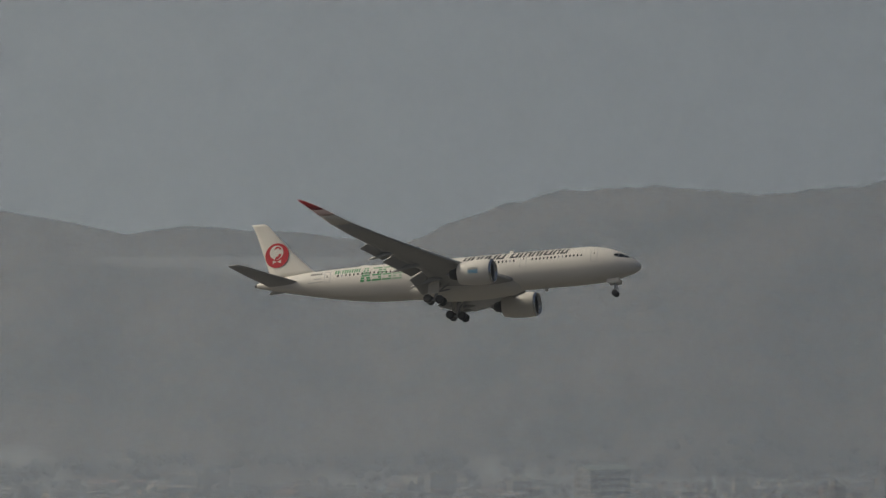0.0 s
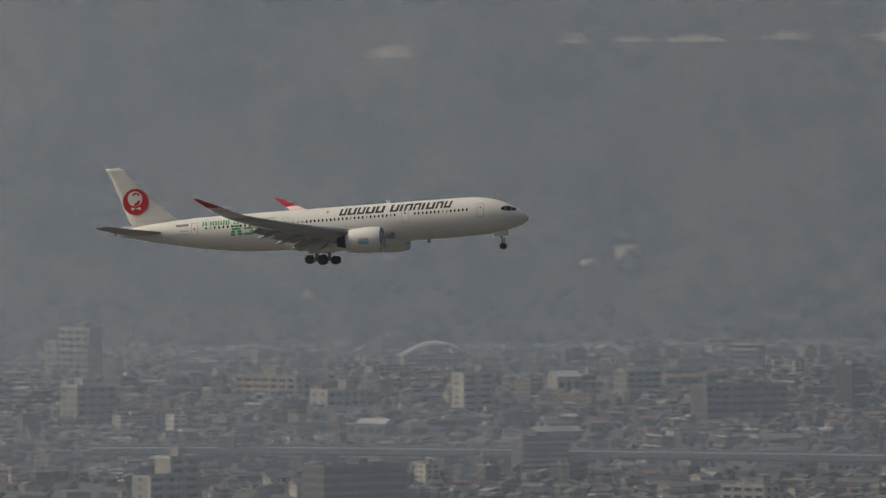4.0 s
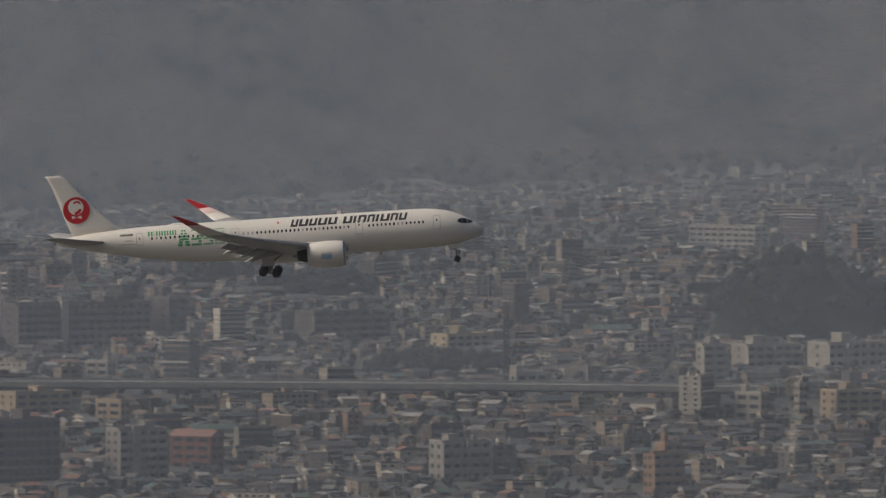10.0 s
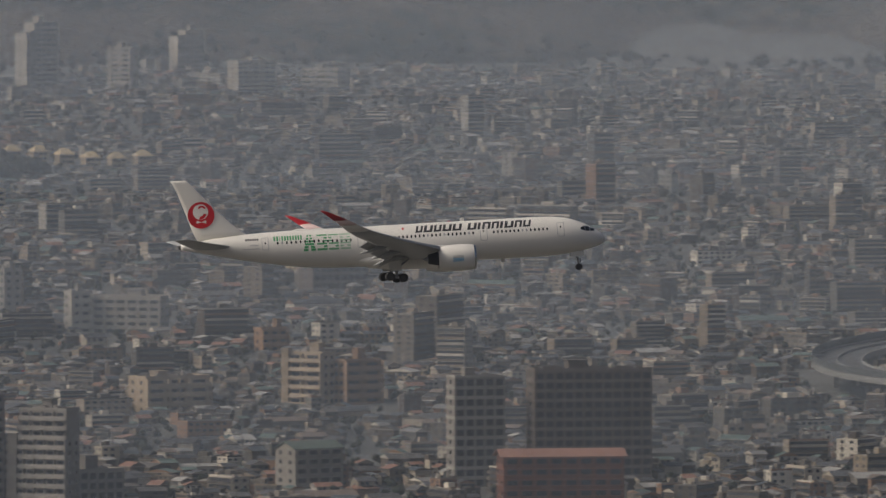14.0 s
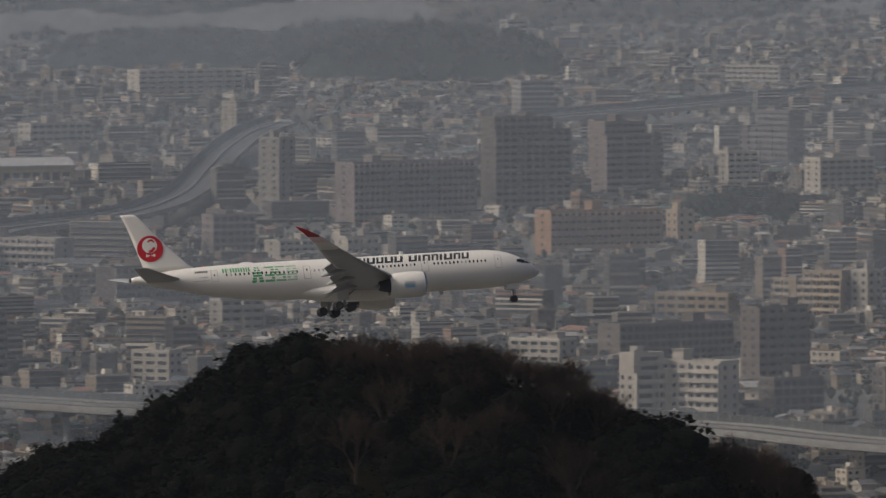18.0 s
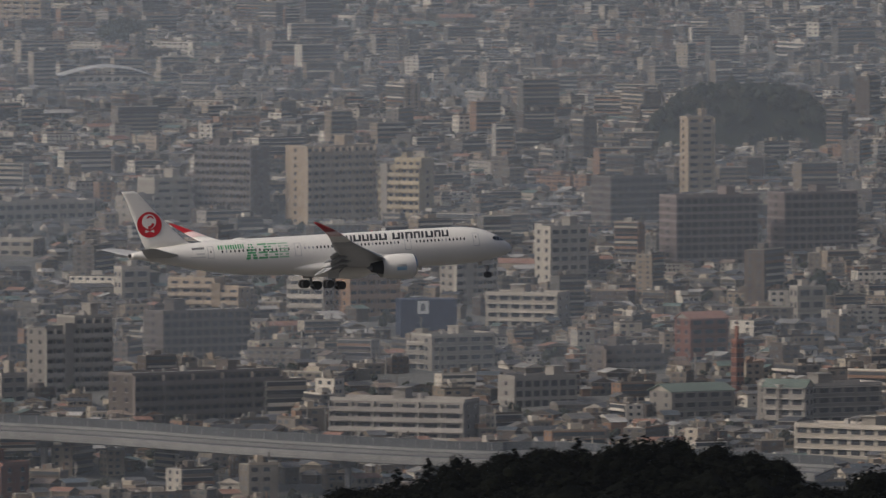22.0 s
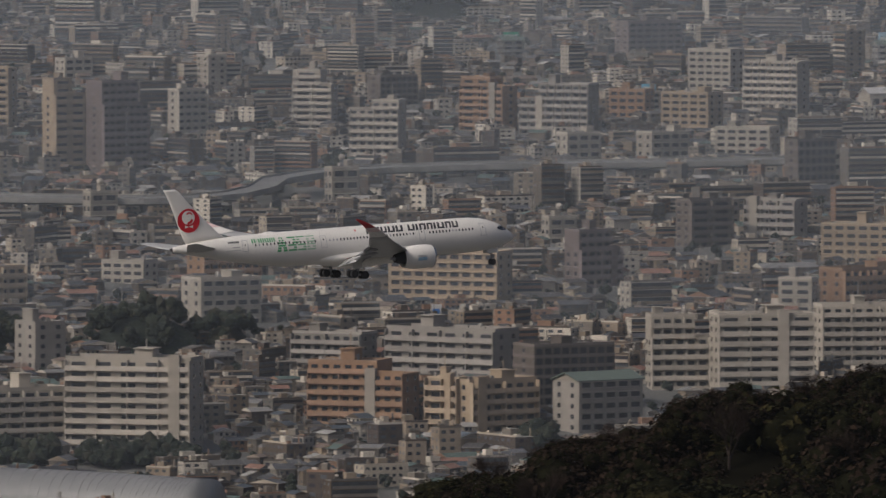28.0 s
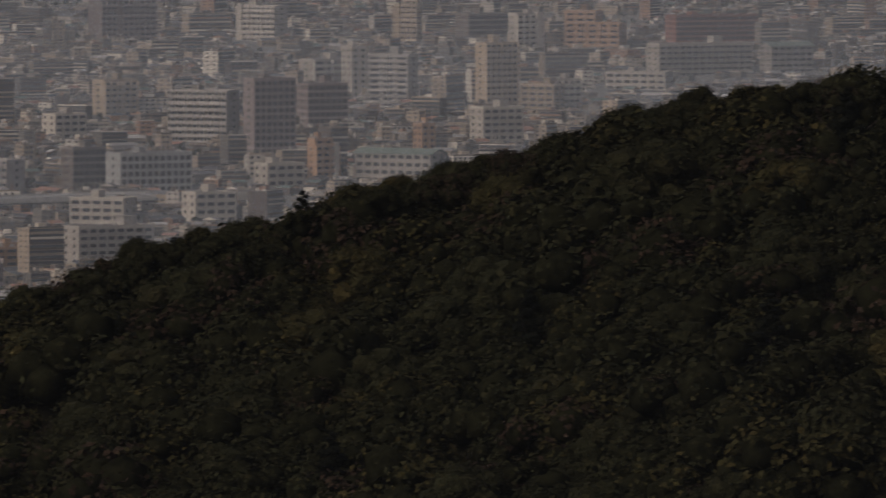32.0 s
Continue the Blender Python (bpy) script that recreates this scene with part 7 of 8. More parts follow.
def pattern_block(w, d, floors, band=True):
    v, f, s = [], [], []
    h = floors * 3.05
    quadbox(v, f, s, -w / 2, w / 2, -d / 2, d / 2, -1.5, h, 0, 2)
    for i in range(floors):
        z = i * 3.05
        if band:
            quadbox(v, f, s, -w / 2 + 0.3, w / 2 - 0.3, -d / 2 - 1.2, -d / 2 - 1.0, z - 0.1, z + 1.15, 0, 0)
            n = len(v)
            v += [(-w / 2 + 0.3, -d / 2 - 0.06, z + 0.3), (w / 2 - 0.3, -d / 2 - 0.06, z + 0.3), (w / 2 - 0.3, -d / 2 - 0.06, z + 2.6), (-w / 2 + 0.3, -d / 2 - 0.06, z + 2.6)]
            f.append([n, n + 1, n + 2, n + 3])
            s.append(3)
        else:
            for j in range(int(w // 3.6)):
                x = -w / 2 + 0.9 + j * 3.6
                n = len(v)
                v += [(x, -d / 2 - 0.06, z + 0.9), (x + 1.9, -d / 2 - 0.06, z + 0.9), (x + 1.9, -d / 2 - 0.06, z + 2.2), (x, -d / 2 - 0.06, z + 2.2)]
                f.append([n, n + 1, n + 2, n + 3])
                s.append(3)
        for x in (-w / 2 - 0.05, w / 2 + 0.05):
            n = len(v)
            for y in (-d * 0.32, d * 0.14):
                n = len(v)
                v += [(x, y, z + 1.0), (x, y + 1.7, z + 1.0), (x, y + 1.7, z + 2.3), (x, y, z + 2.3)]
                f.append([n, n + 1, n + 2, n + 3])
                s.append(3)
    quadbox(v, f, s, -w * 0.1, w * 0.12, -d * 0.1, d * 0.25, h, h + 2.8, 0, 2)
    for x, y, a, b in ((-0.38, -0.3, 1.6, 1.5), (-0.27, 0.2, 1.0, 2.1), (0.3, -0.28, 2.2, 1.1), (0.4, 0.22, 0.5, 3.6)):     # machines and aerials on the roof
        quadbox(v, f, s, x * w, x * w + a, y * d, y * d + a * 0.8, h, h + b, 0, 2)
    quadbox(v, f, s, -w / 2, w / 2, -d / 2, -d / 2 + 0.2, h, h + 0.8, 0, 0)
    return v, f, s


def pitched(v, f, s, x0, x1, y0, y1, z, rise, over, hip, along=True):
    """A pitched roof with eaves of some thickness over a rectangle; hip 0 makes gables of wall."""
    a0, a1, b0, b1 = x0 - over, x1 + over, y0 - over, y1 + over
    if along:
        m, e0, e1 = (b0 + b1) / 2, (a0 + hip, (b0 + b1) / 2), (a1 - hip, (b0 + b1) / 2)
    else:
        m, e0, e1 = (a0 + a1) / 2, ((a0 + a1) / 2, b0 + hip), ((a0 + a1) / 2, b1 - hip)
    n = len(v)
    v += [(a0, b0, z), (a1, b0, z), (a1, b1, z), (a0, b1, z), (*e0, z + rise), (*e1, z + rise)]
    if along:
        sides, ends = ([0, 1, 5, 4], [2, 3, 4, 5]), ([1, 2, 5], [3, 0, 4])
    else:
        sides, ends = ([1, 2, 5, 4], [3, 0, 4, 5]), ([0, 1, 4], [2, 3, 5])
    for q in sides:
        f.append([n + i for i in q])
        s.append(1)
    for q in ends:
        f.append([n + i for i in q])
        s.append(1 if hip else 0)
    n = len(v)
    v += [(a0, b0, z - 0.22), (a1, b0, z - 0.22), (a1, b1, z - 0.22), (a0, b1, z - 0.22), (a0, b0, z), (a1, b0, z), (a1, b1, z), (a0, b1, z)]
    for q in ((0, 1, 5, 4), (1, 2, 6, 5), (3, 0, 4, 7)):
        f.append([n + i for i in q])
        s.append(2)


def pane(v, f, s, x, y, wide, z, tall, facing):
    n = len(v)
    if facing == "x":
        v += [(x, y, z), (x, y + wide, z), (x, y + wide, z + tall), (x, y, z + tall)]
    else:
        v += [(x, y, z), (x + wide, y, z), (x + wide, y, z + tall), (x, y, z + tall)]
    f.append([n, n + 1, n + 2, n + 3])
    s.append(3)


def pattern_home(w, d, seed):
    """A two-storey town house: walls, tiled roof with eaves, porch roof or lower wing, balcony, windows."""
    rnd = random.Random(seed)
    v, f, s = [], [], []
    hip = rnd.choice((0, 0, 0, 0, 0, 1.6))
    along = rnd.random() < 0.6
    kind = rnd.choice(("tier", "plain", "wing", "wing", "box"))
    x0, x1, y0, y1, h = -w / 2, w / 2, -d / 2, d / 2, rnd.uniform(5.2, 6.2)
    if kind == "tier":                        # a broad ground floor with a skirt of tiles, a smaller floor above
        quadbox(v, f, s, x0, x1, y0, y1, -1.5, 2.8, 0)
        pitched(v, f, s, x0, x1, y0, y1, 2.8, 1.7, 0.5, 2.6)
        x0, x1, y0, y1 = x0 + w * 0.14, x1 - w * 0.1, y0 + d * 0.2, y1 - d * 0.06
    elif kind == "wing":
        side = rnd.choice((-1, 1))
        xa, xb = (x1 - w * 0.1, x1 + w * 0.38) if side > 0 else (x0 - w * 0.38, x0 + w * 0.1)
        quadbox(v, f, s, xa, xb, y0 + d * 0.1, y1, -1.5, 2.9, 0)
        pitched(v, f, s, xa, xb, y0 + d * 0.1, y1, 2.9, 1.3, 0.35, rnd.choice((0, 1.5)), rnd.random() < 0.5)
    quadbox(v, f, s, x0, x1, y0, y1, -1.5, h, 0, 2)
    if kind == "box":                         # a flat-topped modern house
        quadbox(v, f, s, x0 - 0.15, x1 + 0.15, y0 - 0.15, y0 + 0.15, h - 0.1, h + 0.6, 0, 0)
        quadbox(v, f, s, x0, x0 + w * 0.4, y0 + d * 0.3, y1, h, h + 2.4, 0, 2)
    else:
        pitched(v, f, s, x0, x1, y0, y1, h, rnd.uniform(1.1, 1.9), rnd.uniform(0.4, 0.75), hip, along)
    for z in (0.9, 3.6):
        x = x0 + 0.8
        while x + 1.8 < x1:
            if rnd.random() < 0.75:
                pane(v, f, s, x, y0 - 0.06, rnd.uniform(1.0, 1.9), z, rnd.uniform(0.9, 1.7), "y")
            x += rnd.uniform(2.1, 3.2)
        for x in (x0 - 0.06, x1 + 0.06):
            if rnd.random() < 0.8:
                pane(v, f, s, x, (y0 + y1) / 2 - rnd.uniform(0.2, 1.6), 1.3, z, 1.0, "x")
    if rnd.random() < 0.55:                   # balcony
        a = rnd.uniform(x0, x0 + w * 0.3)
        quadbox(v, f, s, a, a + w * 0.45, y0 - 1.0, y0 - 0.02, 2.8, 3.8, 0, 0)
    return v, f, s


def pattern_shed(w, d, h, rise):
    """A low workshop or store under a broad sheet roof."""
    v, f, s = [], [], []
    quadbox(v, f, s, -w / 2, w / 2, -d / 2, d / 2, -1.5, h, 0)
    pitched(v, f, s, -w / 2, w / 2, -d / 2, d / 2, h, rise, 0.3, 0)
    for i in range(int(w // 4)):
        pane(v, f, s, -w / 2 + 1 + 4 * i, -d / 2 - 0.06, 2.2, 0.9, 1.4, "y")
    return v, f, s


def pattern_pole():
    """A utility pole with cross arms and a transformer."""
    v, f, s = [], [], []
    quadbox(v, f, s, -0.16, 0.16, -0.16, 0.16, -1, 11, 2, 2)
    for z in (9.0, 10.2):
        quadbox(v, f, s, -1.0, 1.0, -0.08, 0.08, z, z + 0.18, 2, 2)
    quadbox(v, f, s, 0.16, 0.75, -0.3, 0.3, 7.4, 8.5, 2, 2)
    return v, f, s


HOUSES = [pattern_home(w, d, i) for i, (w, d) in enumerate(((8, 7), (9, 7.5), (7, 8), (10, 7), (8.5, 8), (7.5, 6.5), (9.5, 8), (6.5, 9), (11, 8), (8, 6), (7, 7), (12, 8), (9, 6.5), (6, 8)))]
SHEDS = [pattern_shed(18, 10, 4.2, 1.6), pattern_shed(13, 9, 3.6, 1.2), pattern_shed(24, 12, 5.0, 2.2)]
POLE = pattern_pole()
SMALLS = [pattern_block(10, 8, 3, False), pattern_block(14, 9, 3), pattern_block(18, 10, 4), pattern_block(12, 9, 2, False), pattern_block(24, 11, 3, False), pattern_block(9, 9, 4, False)]
MIDS = [pattern_block(22, 11, 6), pattern_block(30, 12, 7), pattern_block(16, 12, 8), pattern_block(34, 12, 5), pattern_block(14, 11, 9), pattern_block(26, 11, 10)]
FAR_WOODS = []                        # wooded mounds: turn, distance, width, height


def near_road(p):
    for line, wide in ROAD_LINES:
        for q, r in zip(line, line[1:]):
            d = r - q
            t = max(0.0, min(1.0, (p - q).dot(d) / max(d.length_squared, 1e-6)))
            if (p - (q + d * t)).length < wide * 0.45:
                return True
    return False


def plot_taken(turn, dist, half, top, deep):
    for a, r, w, near, high, dp in PLOTS_BY.get(int(turn // 1), ()):
        gap = abs(turn - a)
        if gap < (w + half) * 0.95 and r - deep - 2 < dist < r + dp + 2:
            return True
        if gap < w * 0.9 + half and dist < r and top > -9:
            foot = math.degrees(math.atan((SLOPE * r - 477) / r))
            if top > foot + (high - foot) * 0.3:
                return True
    for a, r, w, h in FAR_WOODS:
        dx = (turn - a) / (math.degrees(w * 0.5 / r))
        dy = (dist - r - w * 0.12) / max(w * 0.25, 10)
        if dx * dx + dy * dy < 0.9:
            return True
        if h > 0 and abs(dx) < 0.9 and r - 60 < dist < r and top > math.degrees(math.atan((SLOPE * r - 477) / r)) + 0.06:
            return True
    return False


PLOTS_BY = {}


def grove(turn, dist, w, h):
    FAR_WOODS.append((turn, dist, w, h))


grove(-13.01, 3774, 57.8, 11.1)
grove(-11.19, 3766, 16.9, 8.0)
grove(-9.02, 3780, 19.3, 6.3)
grove(-8.60, 3756, 32.2, 7.4)
grove(-9.99, 3645, 20.8, 4.5)
grove(-8.23, 3850, 17.3, 7.9)
grove(-6.62, 3662, 47.5, 24.7)
grove(-8.11, 3588, 38.1, 7.3)
grove(-5.52, 3766, 78.4, 13.4)
grove(-6.58, 3666, 38.9, 10.5)
grove(-6.45, 3673, 45.0, 18.0)
grove(-5.11, 3766, 27.7, 13.4)
grove(-4.31, 3790, 14.7, 9.3)
grove(-3.74, 3879, 49.1, 8.4)
grove(1.83, 3749, 76.5, 15.3)
grove(1.98, 4048, 90.9, 11.6)
grove(2.22, 3465, 35.4, 9.9)
grove(4.94, 4114, 68.8, 13.4)
grove(2.22, 3471, 38.3, 8.5)
grove(4.20, 4106, 83.8, 11.7)
grove(5.26, 4077, 81.5, 16.7)
grove(6.54, 3756, 33.7, 8.4)
grove(8.06, 3756, 82.5, 15.3)
grove(8.02, 3747, 76.5, 16.1)
grove(9.08, 3741, 80.9, 15.3)
grove(7.43, 3368, 11.0, 9.6)
grove(13.13, 3761, 49.9, 17.5)
grove(10.59, 3995, 16.3, 7.3)
grove(13.13, 3756, 50.6, 18.4)
grove(13.42, 3436, 14.0, 9.8)
grove(14.33, 3934, 16.1, 8.8)
grove(17.36, 3941, 59.5, 6.8)
grove(15.13, 3840, 45.5, 7.8)
grove(18.54, 3289, 32.9, 11.4)
grove(19.28, 3289, 28.2, 14.1)
grove(19.62, 3304, 10.8, 9.5)
grove(17.47, 3932, 44.9, 8.8)
grove(18.49, 3107, 49.5, 4.7)
grove(19.21, 3109, 29.2, 5.1)
grove(17.61, 3312, 16.2, 5.4)
grove(22.54, 3610, 11.8, 6.6)
grove(20.06, 3610, 8.8, 5.2)
grove(20.93, 3121, 10.2, 9.0)
grove(20.48, 3945, 25.8, 11.3)
grove(25.86, 3708, 9.1, 7.6)


def fill():
    for row in PLOTS:
        for key in range(int((row[0] - row[2] - 0.6) // 1), int((row[0] + row[2] + 0.6) // 1) + 1):
            PLOTS_BY.setdefault(key, []).append(row)
    rnd = random.Random(11)
    verts, faces, slots = [], [], []
    single, trees = [], []

    def put(pattern, turn, dist, skew, k):
        v, f, s = pattern
        p = polar(turn, dist)
        c, n = math.cos(radians(skew - turn)) * k, math.sin(radians(skew - turn)) * k
        b = len(verts)
        e, g, u = rnd.uniform(0.85, 1.25), rnd.uniform(0.85, 1.2), rnd.uniform(0.85, 1.1) * k
        verts.extend([(p.x + x * e * c - y * g * n, p.y + x * e * n + y * g * c, p.z + z * u) for x, y, z in v])
        faces.extend([[i + b for i in q] for q in f])
        slots.extend(s)
    dist = 3010.0
    while dist < 4330:
        k = size_at(dist) * 0.66
        turn = -28.6 + rnd.uniform(0, 0.2)
        while turn < 29.5:
            built = between([(-29, 0.02), (-8, 0.03), (-2, 0.05), (4, 0.10), (14, 0.14), (29, 0.16)], turn)
            roll = rnd.random()
            k = size_at(dist) * (0.66 + 0.16 * noise.noise(Vector((turn * 1.3, dist * 0.006, 2)))) * rnd.uniform(0.88, 1.15)
            pick = rnd.choice(MIDS) if roll < built * 0.28 else rnd.choice(SMALLS) if roll < built * 1.8 + 0.05 else rnd.choice(SHEDS) if roll < built * 1.8 + 0.13 else rnd.choice(HOUSES)
            if pick in MIDS and not 3420 < dist < between(FOOT, turn) - 120:
                pick = rnd.choice(HOUSES)
            w = max(x for x, _, _ in pick[0]) * 2 * k
            h = max(z for _, _, z in pick[0]) * k
            step = math.degrees(w / dist) * rnd.uniform(1.05, 1.5)
            d = dist + rnd.uniform(-3, 3) * k * 2
            mid = turn + step * 0.5
            turn += step
            if d > between(FOOT, mid) - 14:
                continue
            if d < between([(-29, 3600), (-20, 3560), (-15, 3420), (-10, 3350), (-5, 3250), (0, 3170), (8, 3060), (29, 3000)], mid) and rnd.random() < 0.65:
                continue
            skew = rnd.choice((24, 20, -24, 30, 66, -60, 18)) + rnd.uniform(-4, 4)
            top = math.degrees(math.atan((SLOPE * d + h - 477) / d))
            if plot_taken(mid, d, math.degrees(w * 0.5 / d), top, 8 * k):
                continue
            if d < 4070 and -21 < mid < 25 and near_road(polar(mid, d)):
                continue
            clump = noise.noise(Vector((mid * 2.2, d * 0.012, 4))) + 0.6 * noise.noise(Vector((mid * 7.0, d * 0.03, 8)))
            if rnd.random() < between([(-29, 0.24), (0, 0.22), (29, 0.13)], mid) + (0.45 if clump > 0.38 else 0.0):
                trees.append((mid, d, k * rnd.uniform(0.7, 1.2)))
                continue
            if pick in HOUSES and 3110 < d < 3330 and len(single) < 140 and rnd.random() < 0.22:
                single.append((pick, mid, d, skew, k))
                continue
            put(pick, mid, d, skew, k)
            if rnd.random() < 0.16:
                put(POLE, mid + step * 0.55, d - 3 * k, skew, k)
        k = size_at(dist) * 0.66
        dist += 11.5 * k / max(0.25, (477 - SLOPE * dist) / 477 * 1.9)
    bulk("distant_houses", verts, faces, slots, FILL_MATS, "crowded tiled houses and small concrete blocks of the city", "houses")
    # the nearest houses stand by themselves
    kinds = {}
    for pick, mid, d, skew, k in single:
        i = HOUSES.index(pick)
        p = polar(mid, d)
        m = Matrix.Translation(p) @ Matrix.Rotation(radians(skew - mid), 4, "Z") @ Matrix.Scale(k, 4)
        shade = rnd.randrange(3)
        if (i, shade) not in kinds:
            ob = thing("house", "small two-storey house with a %s tiled roof" % ("dark grey", "brown", "blue-grey")[shade], "house", "houses near the expressway")
            v, f, s = pick
            for slot, name, mat in ((0, "wall", M_WALL["wcg"[shade]]), (1, "roof", M_ONE_ROOF[shade]), (2, "eaves", M_BAND["g"]), (3, "window", M_PANE)):
                mine = [q for q, t in zip(f, s) if t == slot]
                if not mine:
                    continue
                groups = [mine] if slot < 3 else [[q] for q in mine[:3]]
                for grp in groups:
                    used = sorted({i for q in grp for i in q})
                    at = {i: j for j, i in enumerate(used)}
                    me = bpy.data.meshes.new(name)
                    me.from_pydata([v[i] for i in used], [], [[at[i] for i in q] for q in grp])
                    me.materials.append(mat)
                    part(name, me, None, ob)
            ob.matrix_basis = m
            kinds[(i, shade)] = ob
        else:
            src = kinds[(i, shade)]
            copy_thing(src, m @ Matrix.Diagonal((*(1 / x for x in src.scale), 1)))
    return trees


M_ONE_ROOF = [surface("dark_tiles", (0.09, 0.09, 0.095), 0.7, grain=0.8, amount=0.2, vary=0.25), surface("brown_tiles", (0.17, 0.12, 0.09), 0.7, grain=0.8, amount=0.2, vary=0.25), surface("blue_tiles", (0.09, 0.11, 0.13), 0.7, grain=0.8, amount=0.2, vary=0.25)]


def tree_pattern(seed):
    """A far tree: lumpy masses with loose sprays round them."""
    rnd = random.Random(seed)
    bm = bmesh.new()
    for i in range(4):
        a, u = i * 1.7 + rnd.uniform(0, 1), rnd.uniform(0, 1)
        c = Vector((math.cos(a) * 2.2 * (1 - u * 0.6), math.sin(a) * 2.2 * (1 - u * 0.6), 2.6 + 4.0 * u))
        n = len(bm.verts)
        bmesh.ops.create_icosphere(bm, subdivisions=1, radius=rnd.uniform(1.6, 2.4))
        bm.verts.ensure_lookup_table()
        for v in bm.verts[n:]:
            v.co = v.co * rnd.uniform(0.7, 1.25) + c
        for _ in range(9):
            d = Vector((rnd.gauss(0, 1), rnd.gauss(0, 1), rnd.gauss(0.3, 1))).normalized()
            p = c + d * rnd.uniform(1.5, 2.5)
            e, g = d.orthogonal().normalized() * 0.6, d.cross(d.orthogonal()).normalized() * 0.5
            bm.faces.new([bm.verts.new(p + q) for q in (e, g, -e, -g)])
    bm.verts.index_update()
    out = [tuple(v.co) for v in bm.verts], [[v.index for v in f.verts] for f in bm.faces]
    bm.free()
    return out


def far_trees(scattered):
    rnd = random.Random(23)
    patterns = [tree_pattern(i) for i in range(6)]
    verts, faces = [], []

    def put(x, y, z, k):
        v, f = patterns[rnd.randrange(6)]
        a = rnd.uniform(0, 6.28)
        c, n, b = math.cos(a) * k, math.sin(a) * k, len(verts)
        t = k * rnd.uniform(0.8, 1.15)
        verts.extend([(x + p * c - q * n, y + p * n + q * c, z + r * t) for p, q, r in v])
        faces.extend([[i + b for i in q] for q in f])
    for turn, d, k in scattered:
        p = polar(turn, d)
        put(p.x, p.y, p.z - 0.5 * k, k * 0.85)
    for _ in range(2600):                 # the woods' edge along the foot of the mountains
        turn = rnd.uniform(-29, 29)
        foot = eased(FOOT, turn)
        d = foot + rnd.uniform(-15, 30)
        p = polar(turn, d, max(mountain_z(turn, d), SLOPE * d if d < foot + 4 else 0))
        put(p.x, p.y, p.z - 0.8 * size_at(d), size_at(d) * rnd.uniform(0.8, 1.3))
    bulk("city_trees", verts, faces, [0] * len(faces), [M_WOODS], "dark evergreen trees among the houses and along the foot of the mountains", "trees")
    for turn, d, w, h in FAR_WOODS:
        verts, faces = [], []
        k = size_at(d)
        deep = min(max(w * 0.4, 14), 45)
        crown = 7.5 * k
        rise = max(0.0, h - crown)
        count = int(min(420, w * deep / (3.4 * k) ** 2 * 0.9))
        for _ in range(max(6, count)):
            u, v = rnd.uniform(-1, 1), rnd.uniform(-1, 1)
            if u * u + v * v > 1:
                continue
            lift = rise * (1 - u * u) ** 0.6 * (1 - v * v)
            a = turn + math.degrees(u * w * 0.5 / d)
            r = d + deep * 0.5 + v * deep * 0.5
            p = polar(a, r)
            put(p.x, p.y, p.z + lift - 0.8 * k, k * rnd.uniform(0.75, 1.1))
        # soil of the mound under the crowns
        b = len(verts)
        n = 16
        for i in range(n + 1):
            for j in range(n + 1):
                u, v = -1 + 2 * i / n, -1 + 2 * j / n
                p = polar(turn + math.degrees(u * w * 0.5 / d), d + deep * 0.5 + v * deep * 0.5)
                inside = max(0.0, 1 - u * u) ** 0.6 * max(0.0, 1 - v * v)
                verts.append((p.x, p.y, p.z - 0.6 + (rise + crown * 0.08) * inside))
        for i in range(n):
            for j in range(n):
                q = b + i * (n + 1) + j
                faces.append([q, q + n + 1, q + n + 2, q + 1])
        bulk("wooded_mound", verts, faces, [0] * len(faces), [M_WOODS], "dark wooded mound among the houses", "woods")


far_trees(fill())


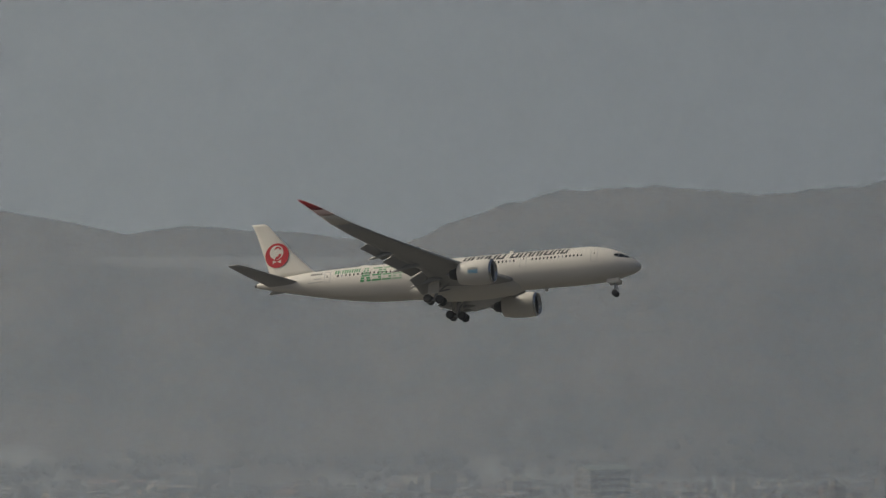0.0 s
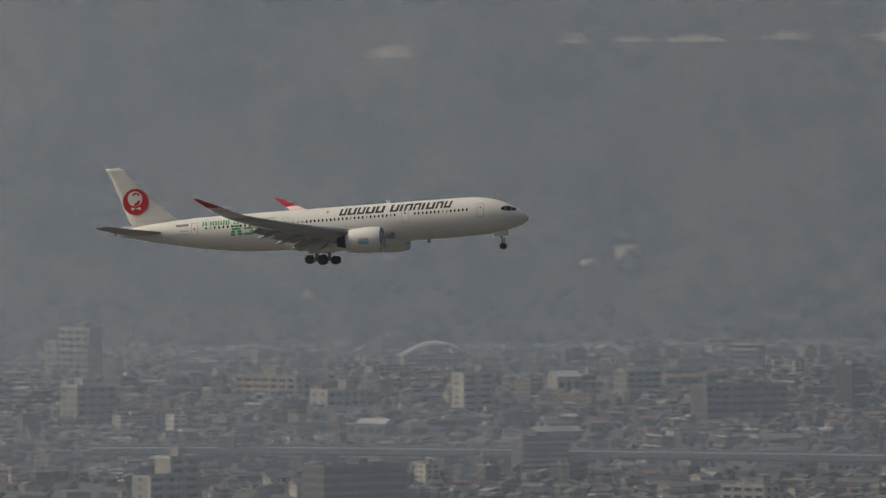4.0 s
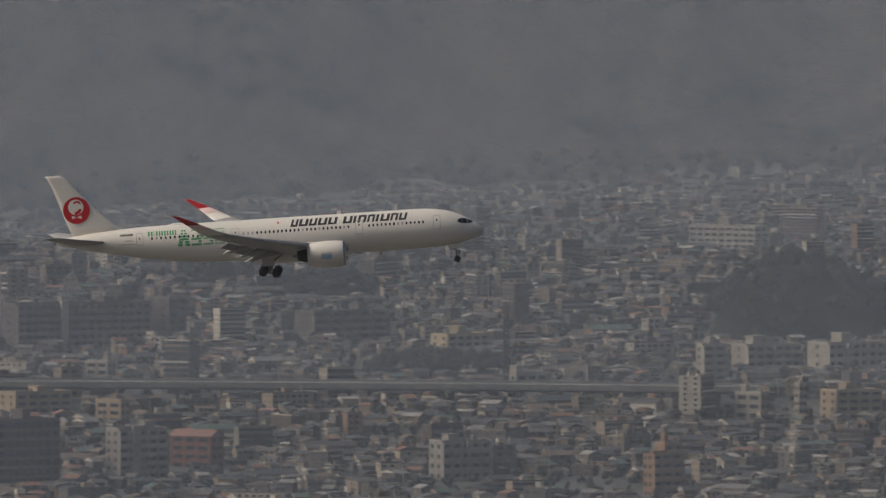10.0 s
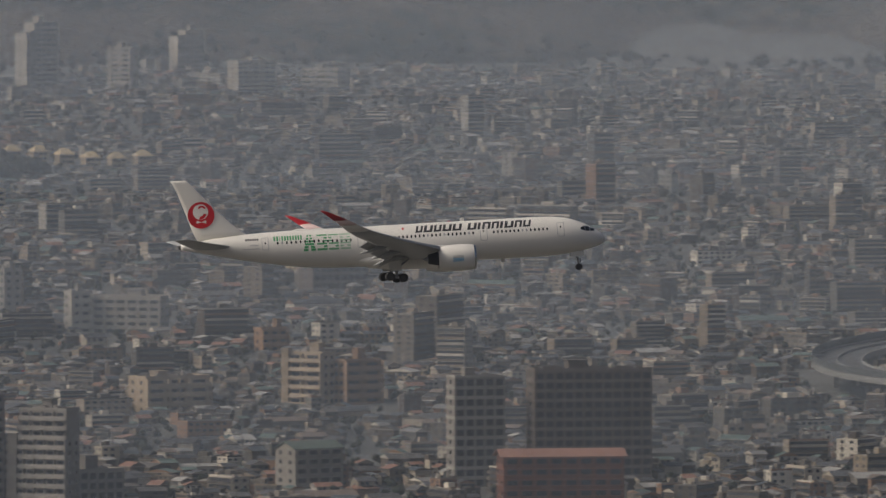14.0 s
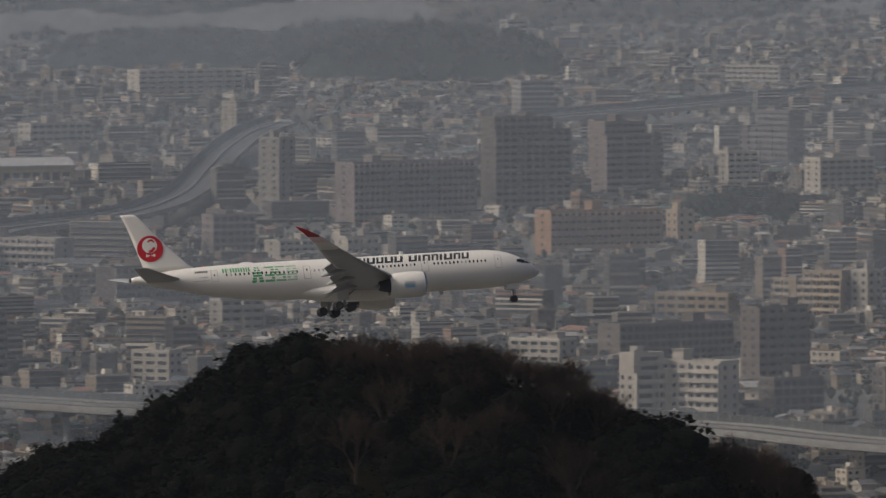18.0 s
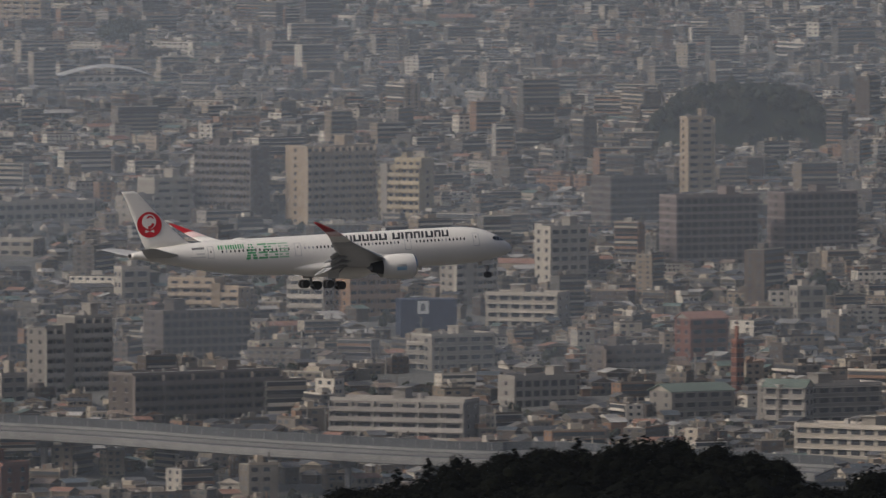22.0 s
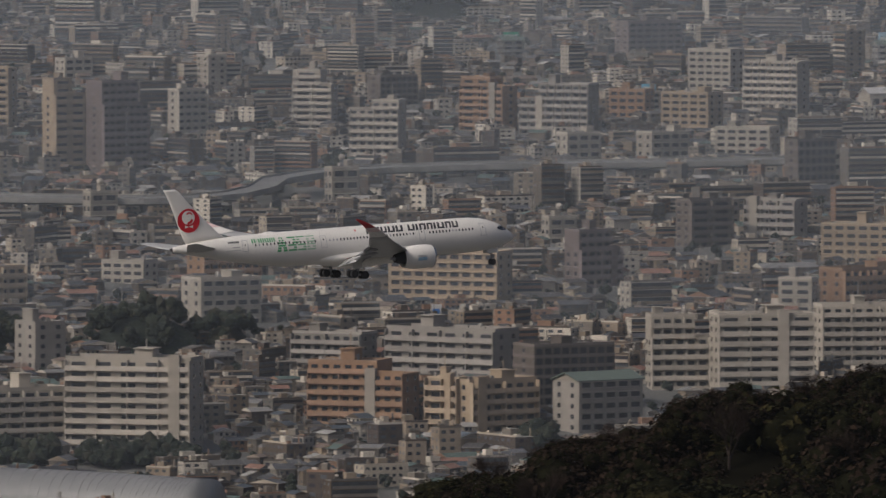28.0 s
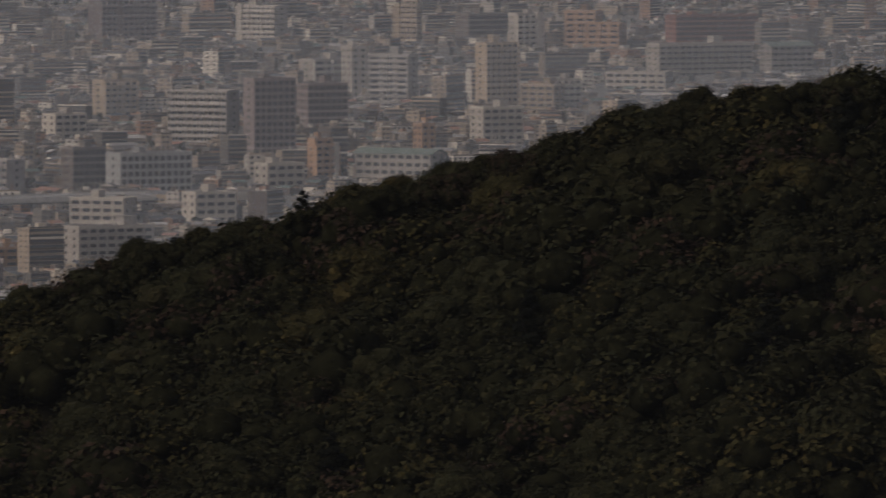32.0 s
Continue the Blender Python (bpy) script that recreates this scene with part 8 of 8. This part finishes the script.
# ---- movement ----
def motions():
    walk(airliner, [
        (0.0, pose(-936.03, 2008.74, 426.04, -15.66, -5.13, 5.67)),
        (1.0, pose(-875.08, 2017.80, 423.38, -12.92, -4.92, 6.76)),
        (2.0, pose(-813.86, 2025.58, 420.74, -10.17, -4.72, 7.86)),
        (3.0, pose(-752.78, 2035.21, 418.32, -5.77, -4.59, 7.87)),
        (4.0, pose(-691.36, 2043.77, 415.90, -1.36, -4.47, 7.87)),
        (5.5, pose(-599.93, 2056.79, 412.46, 0.35, -4.51, 7.60)),
        (7.0, pose(-507.74, 2067.98, 409.04, 2.06, -4.56, 7.33)),
        (8.0, pose(-446.49, 2074.51, 406.70, 0.47, -4.64, 7.50)),
        (9.0, pose(-385.25, 2082.02, 404.58, -0.21, -4.07, 7.72)),
        (10.0, pose(-323.89, 2091.30, 402.07, 0.40, -3.71, 7.48)),
        (11.0, pose(-261.87, 2099.90, 399.65, 1.55, -3.66, 7.06)),
        (12.0, pose(-199.13, 2108.73, 397.39, 1.41, -3.45, 6.77)),
        (13.0, pose(-135.69, 2114.86, 394.71, -0.77, -3.06, 6.98)),
        (14.5, pose(-41.68, 2124.05, 391.04, -3.72, -2.95, 7.41)),
        (16.0, pose(52.71, 2133.13, 387.37, -6.66, -2.84, 7.84)),
        (17.0, pose(117.32, 2139.71, 384.80, -7.13, -2.85, 8.49)),
        (18.0, pose(182.54, 2148.86, 382.61, -7.71, -2.60, 9.13)),
        (19.0, pose(246.45, 2152.10, 380.46, -7.04, -2.40, 10.06)),
        (20.0, pose(310.46, 2158.33, 377.77, -5.01, -2.38, 10.40)),
        (21.0, pose(374.17, 2166.12, 375.07, -2.77, -2.33, 10.06)),
        (22.0, pose(437.25, 2172.12, 372.65, -2.57, -2.09, 9.95)),
        (23.0, pose(500.18, 2178.75, 370.58, -1.42, -1.81, 9.52)),
        (24.0, pose(563.92, 2188.16, 368.71, 0.31, -1.63, 9.13)),
        (25.0, pose(627.63, 2199.42, 366.00, 0.99, -1.39, 8.42)),
        (26.0, pose(692.62, 2212.42, 362.51, -0.24, -1.47, 6.99)),
        (27.5, pose(783.63, 2219.46, 359.99, -1.47, -2.34, 6.87)),
        (29.0, pose(873.43, 2228.87, 357.50, -2.70, -3.20, 6.75)),
        (30.0, pose(934.06, 2232.38, 354.12, -3.04, -3.28, 6.80)),
        (31.0, pose(995.48, 2246.85, 351.72, -3.04, -3.28, 6.80)),
        (32.0, pose(1056.57, 2262.55, 349.31, -3.04, -3.28, 6.80)),
    ])


motions()
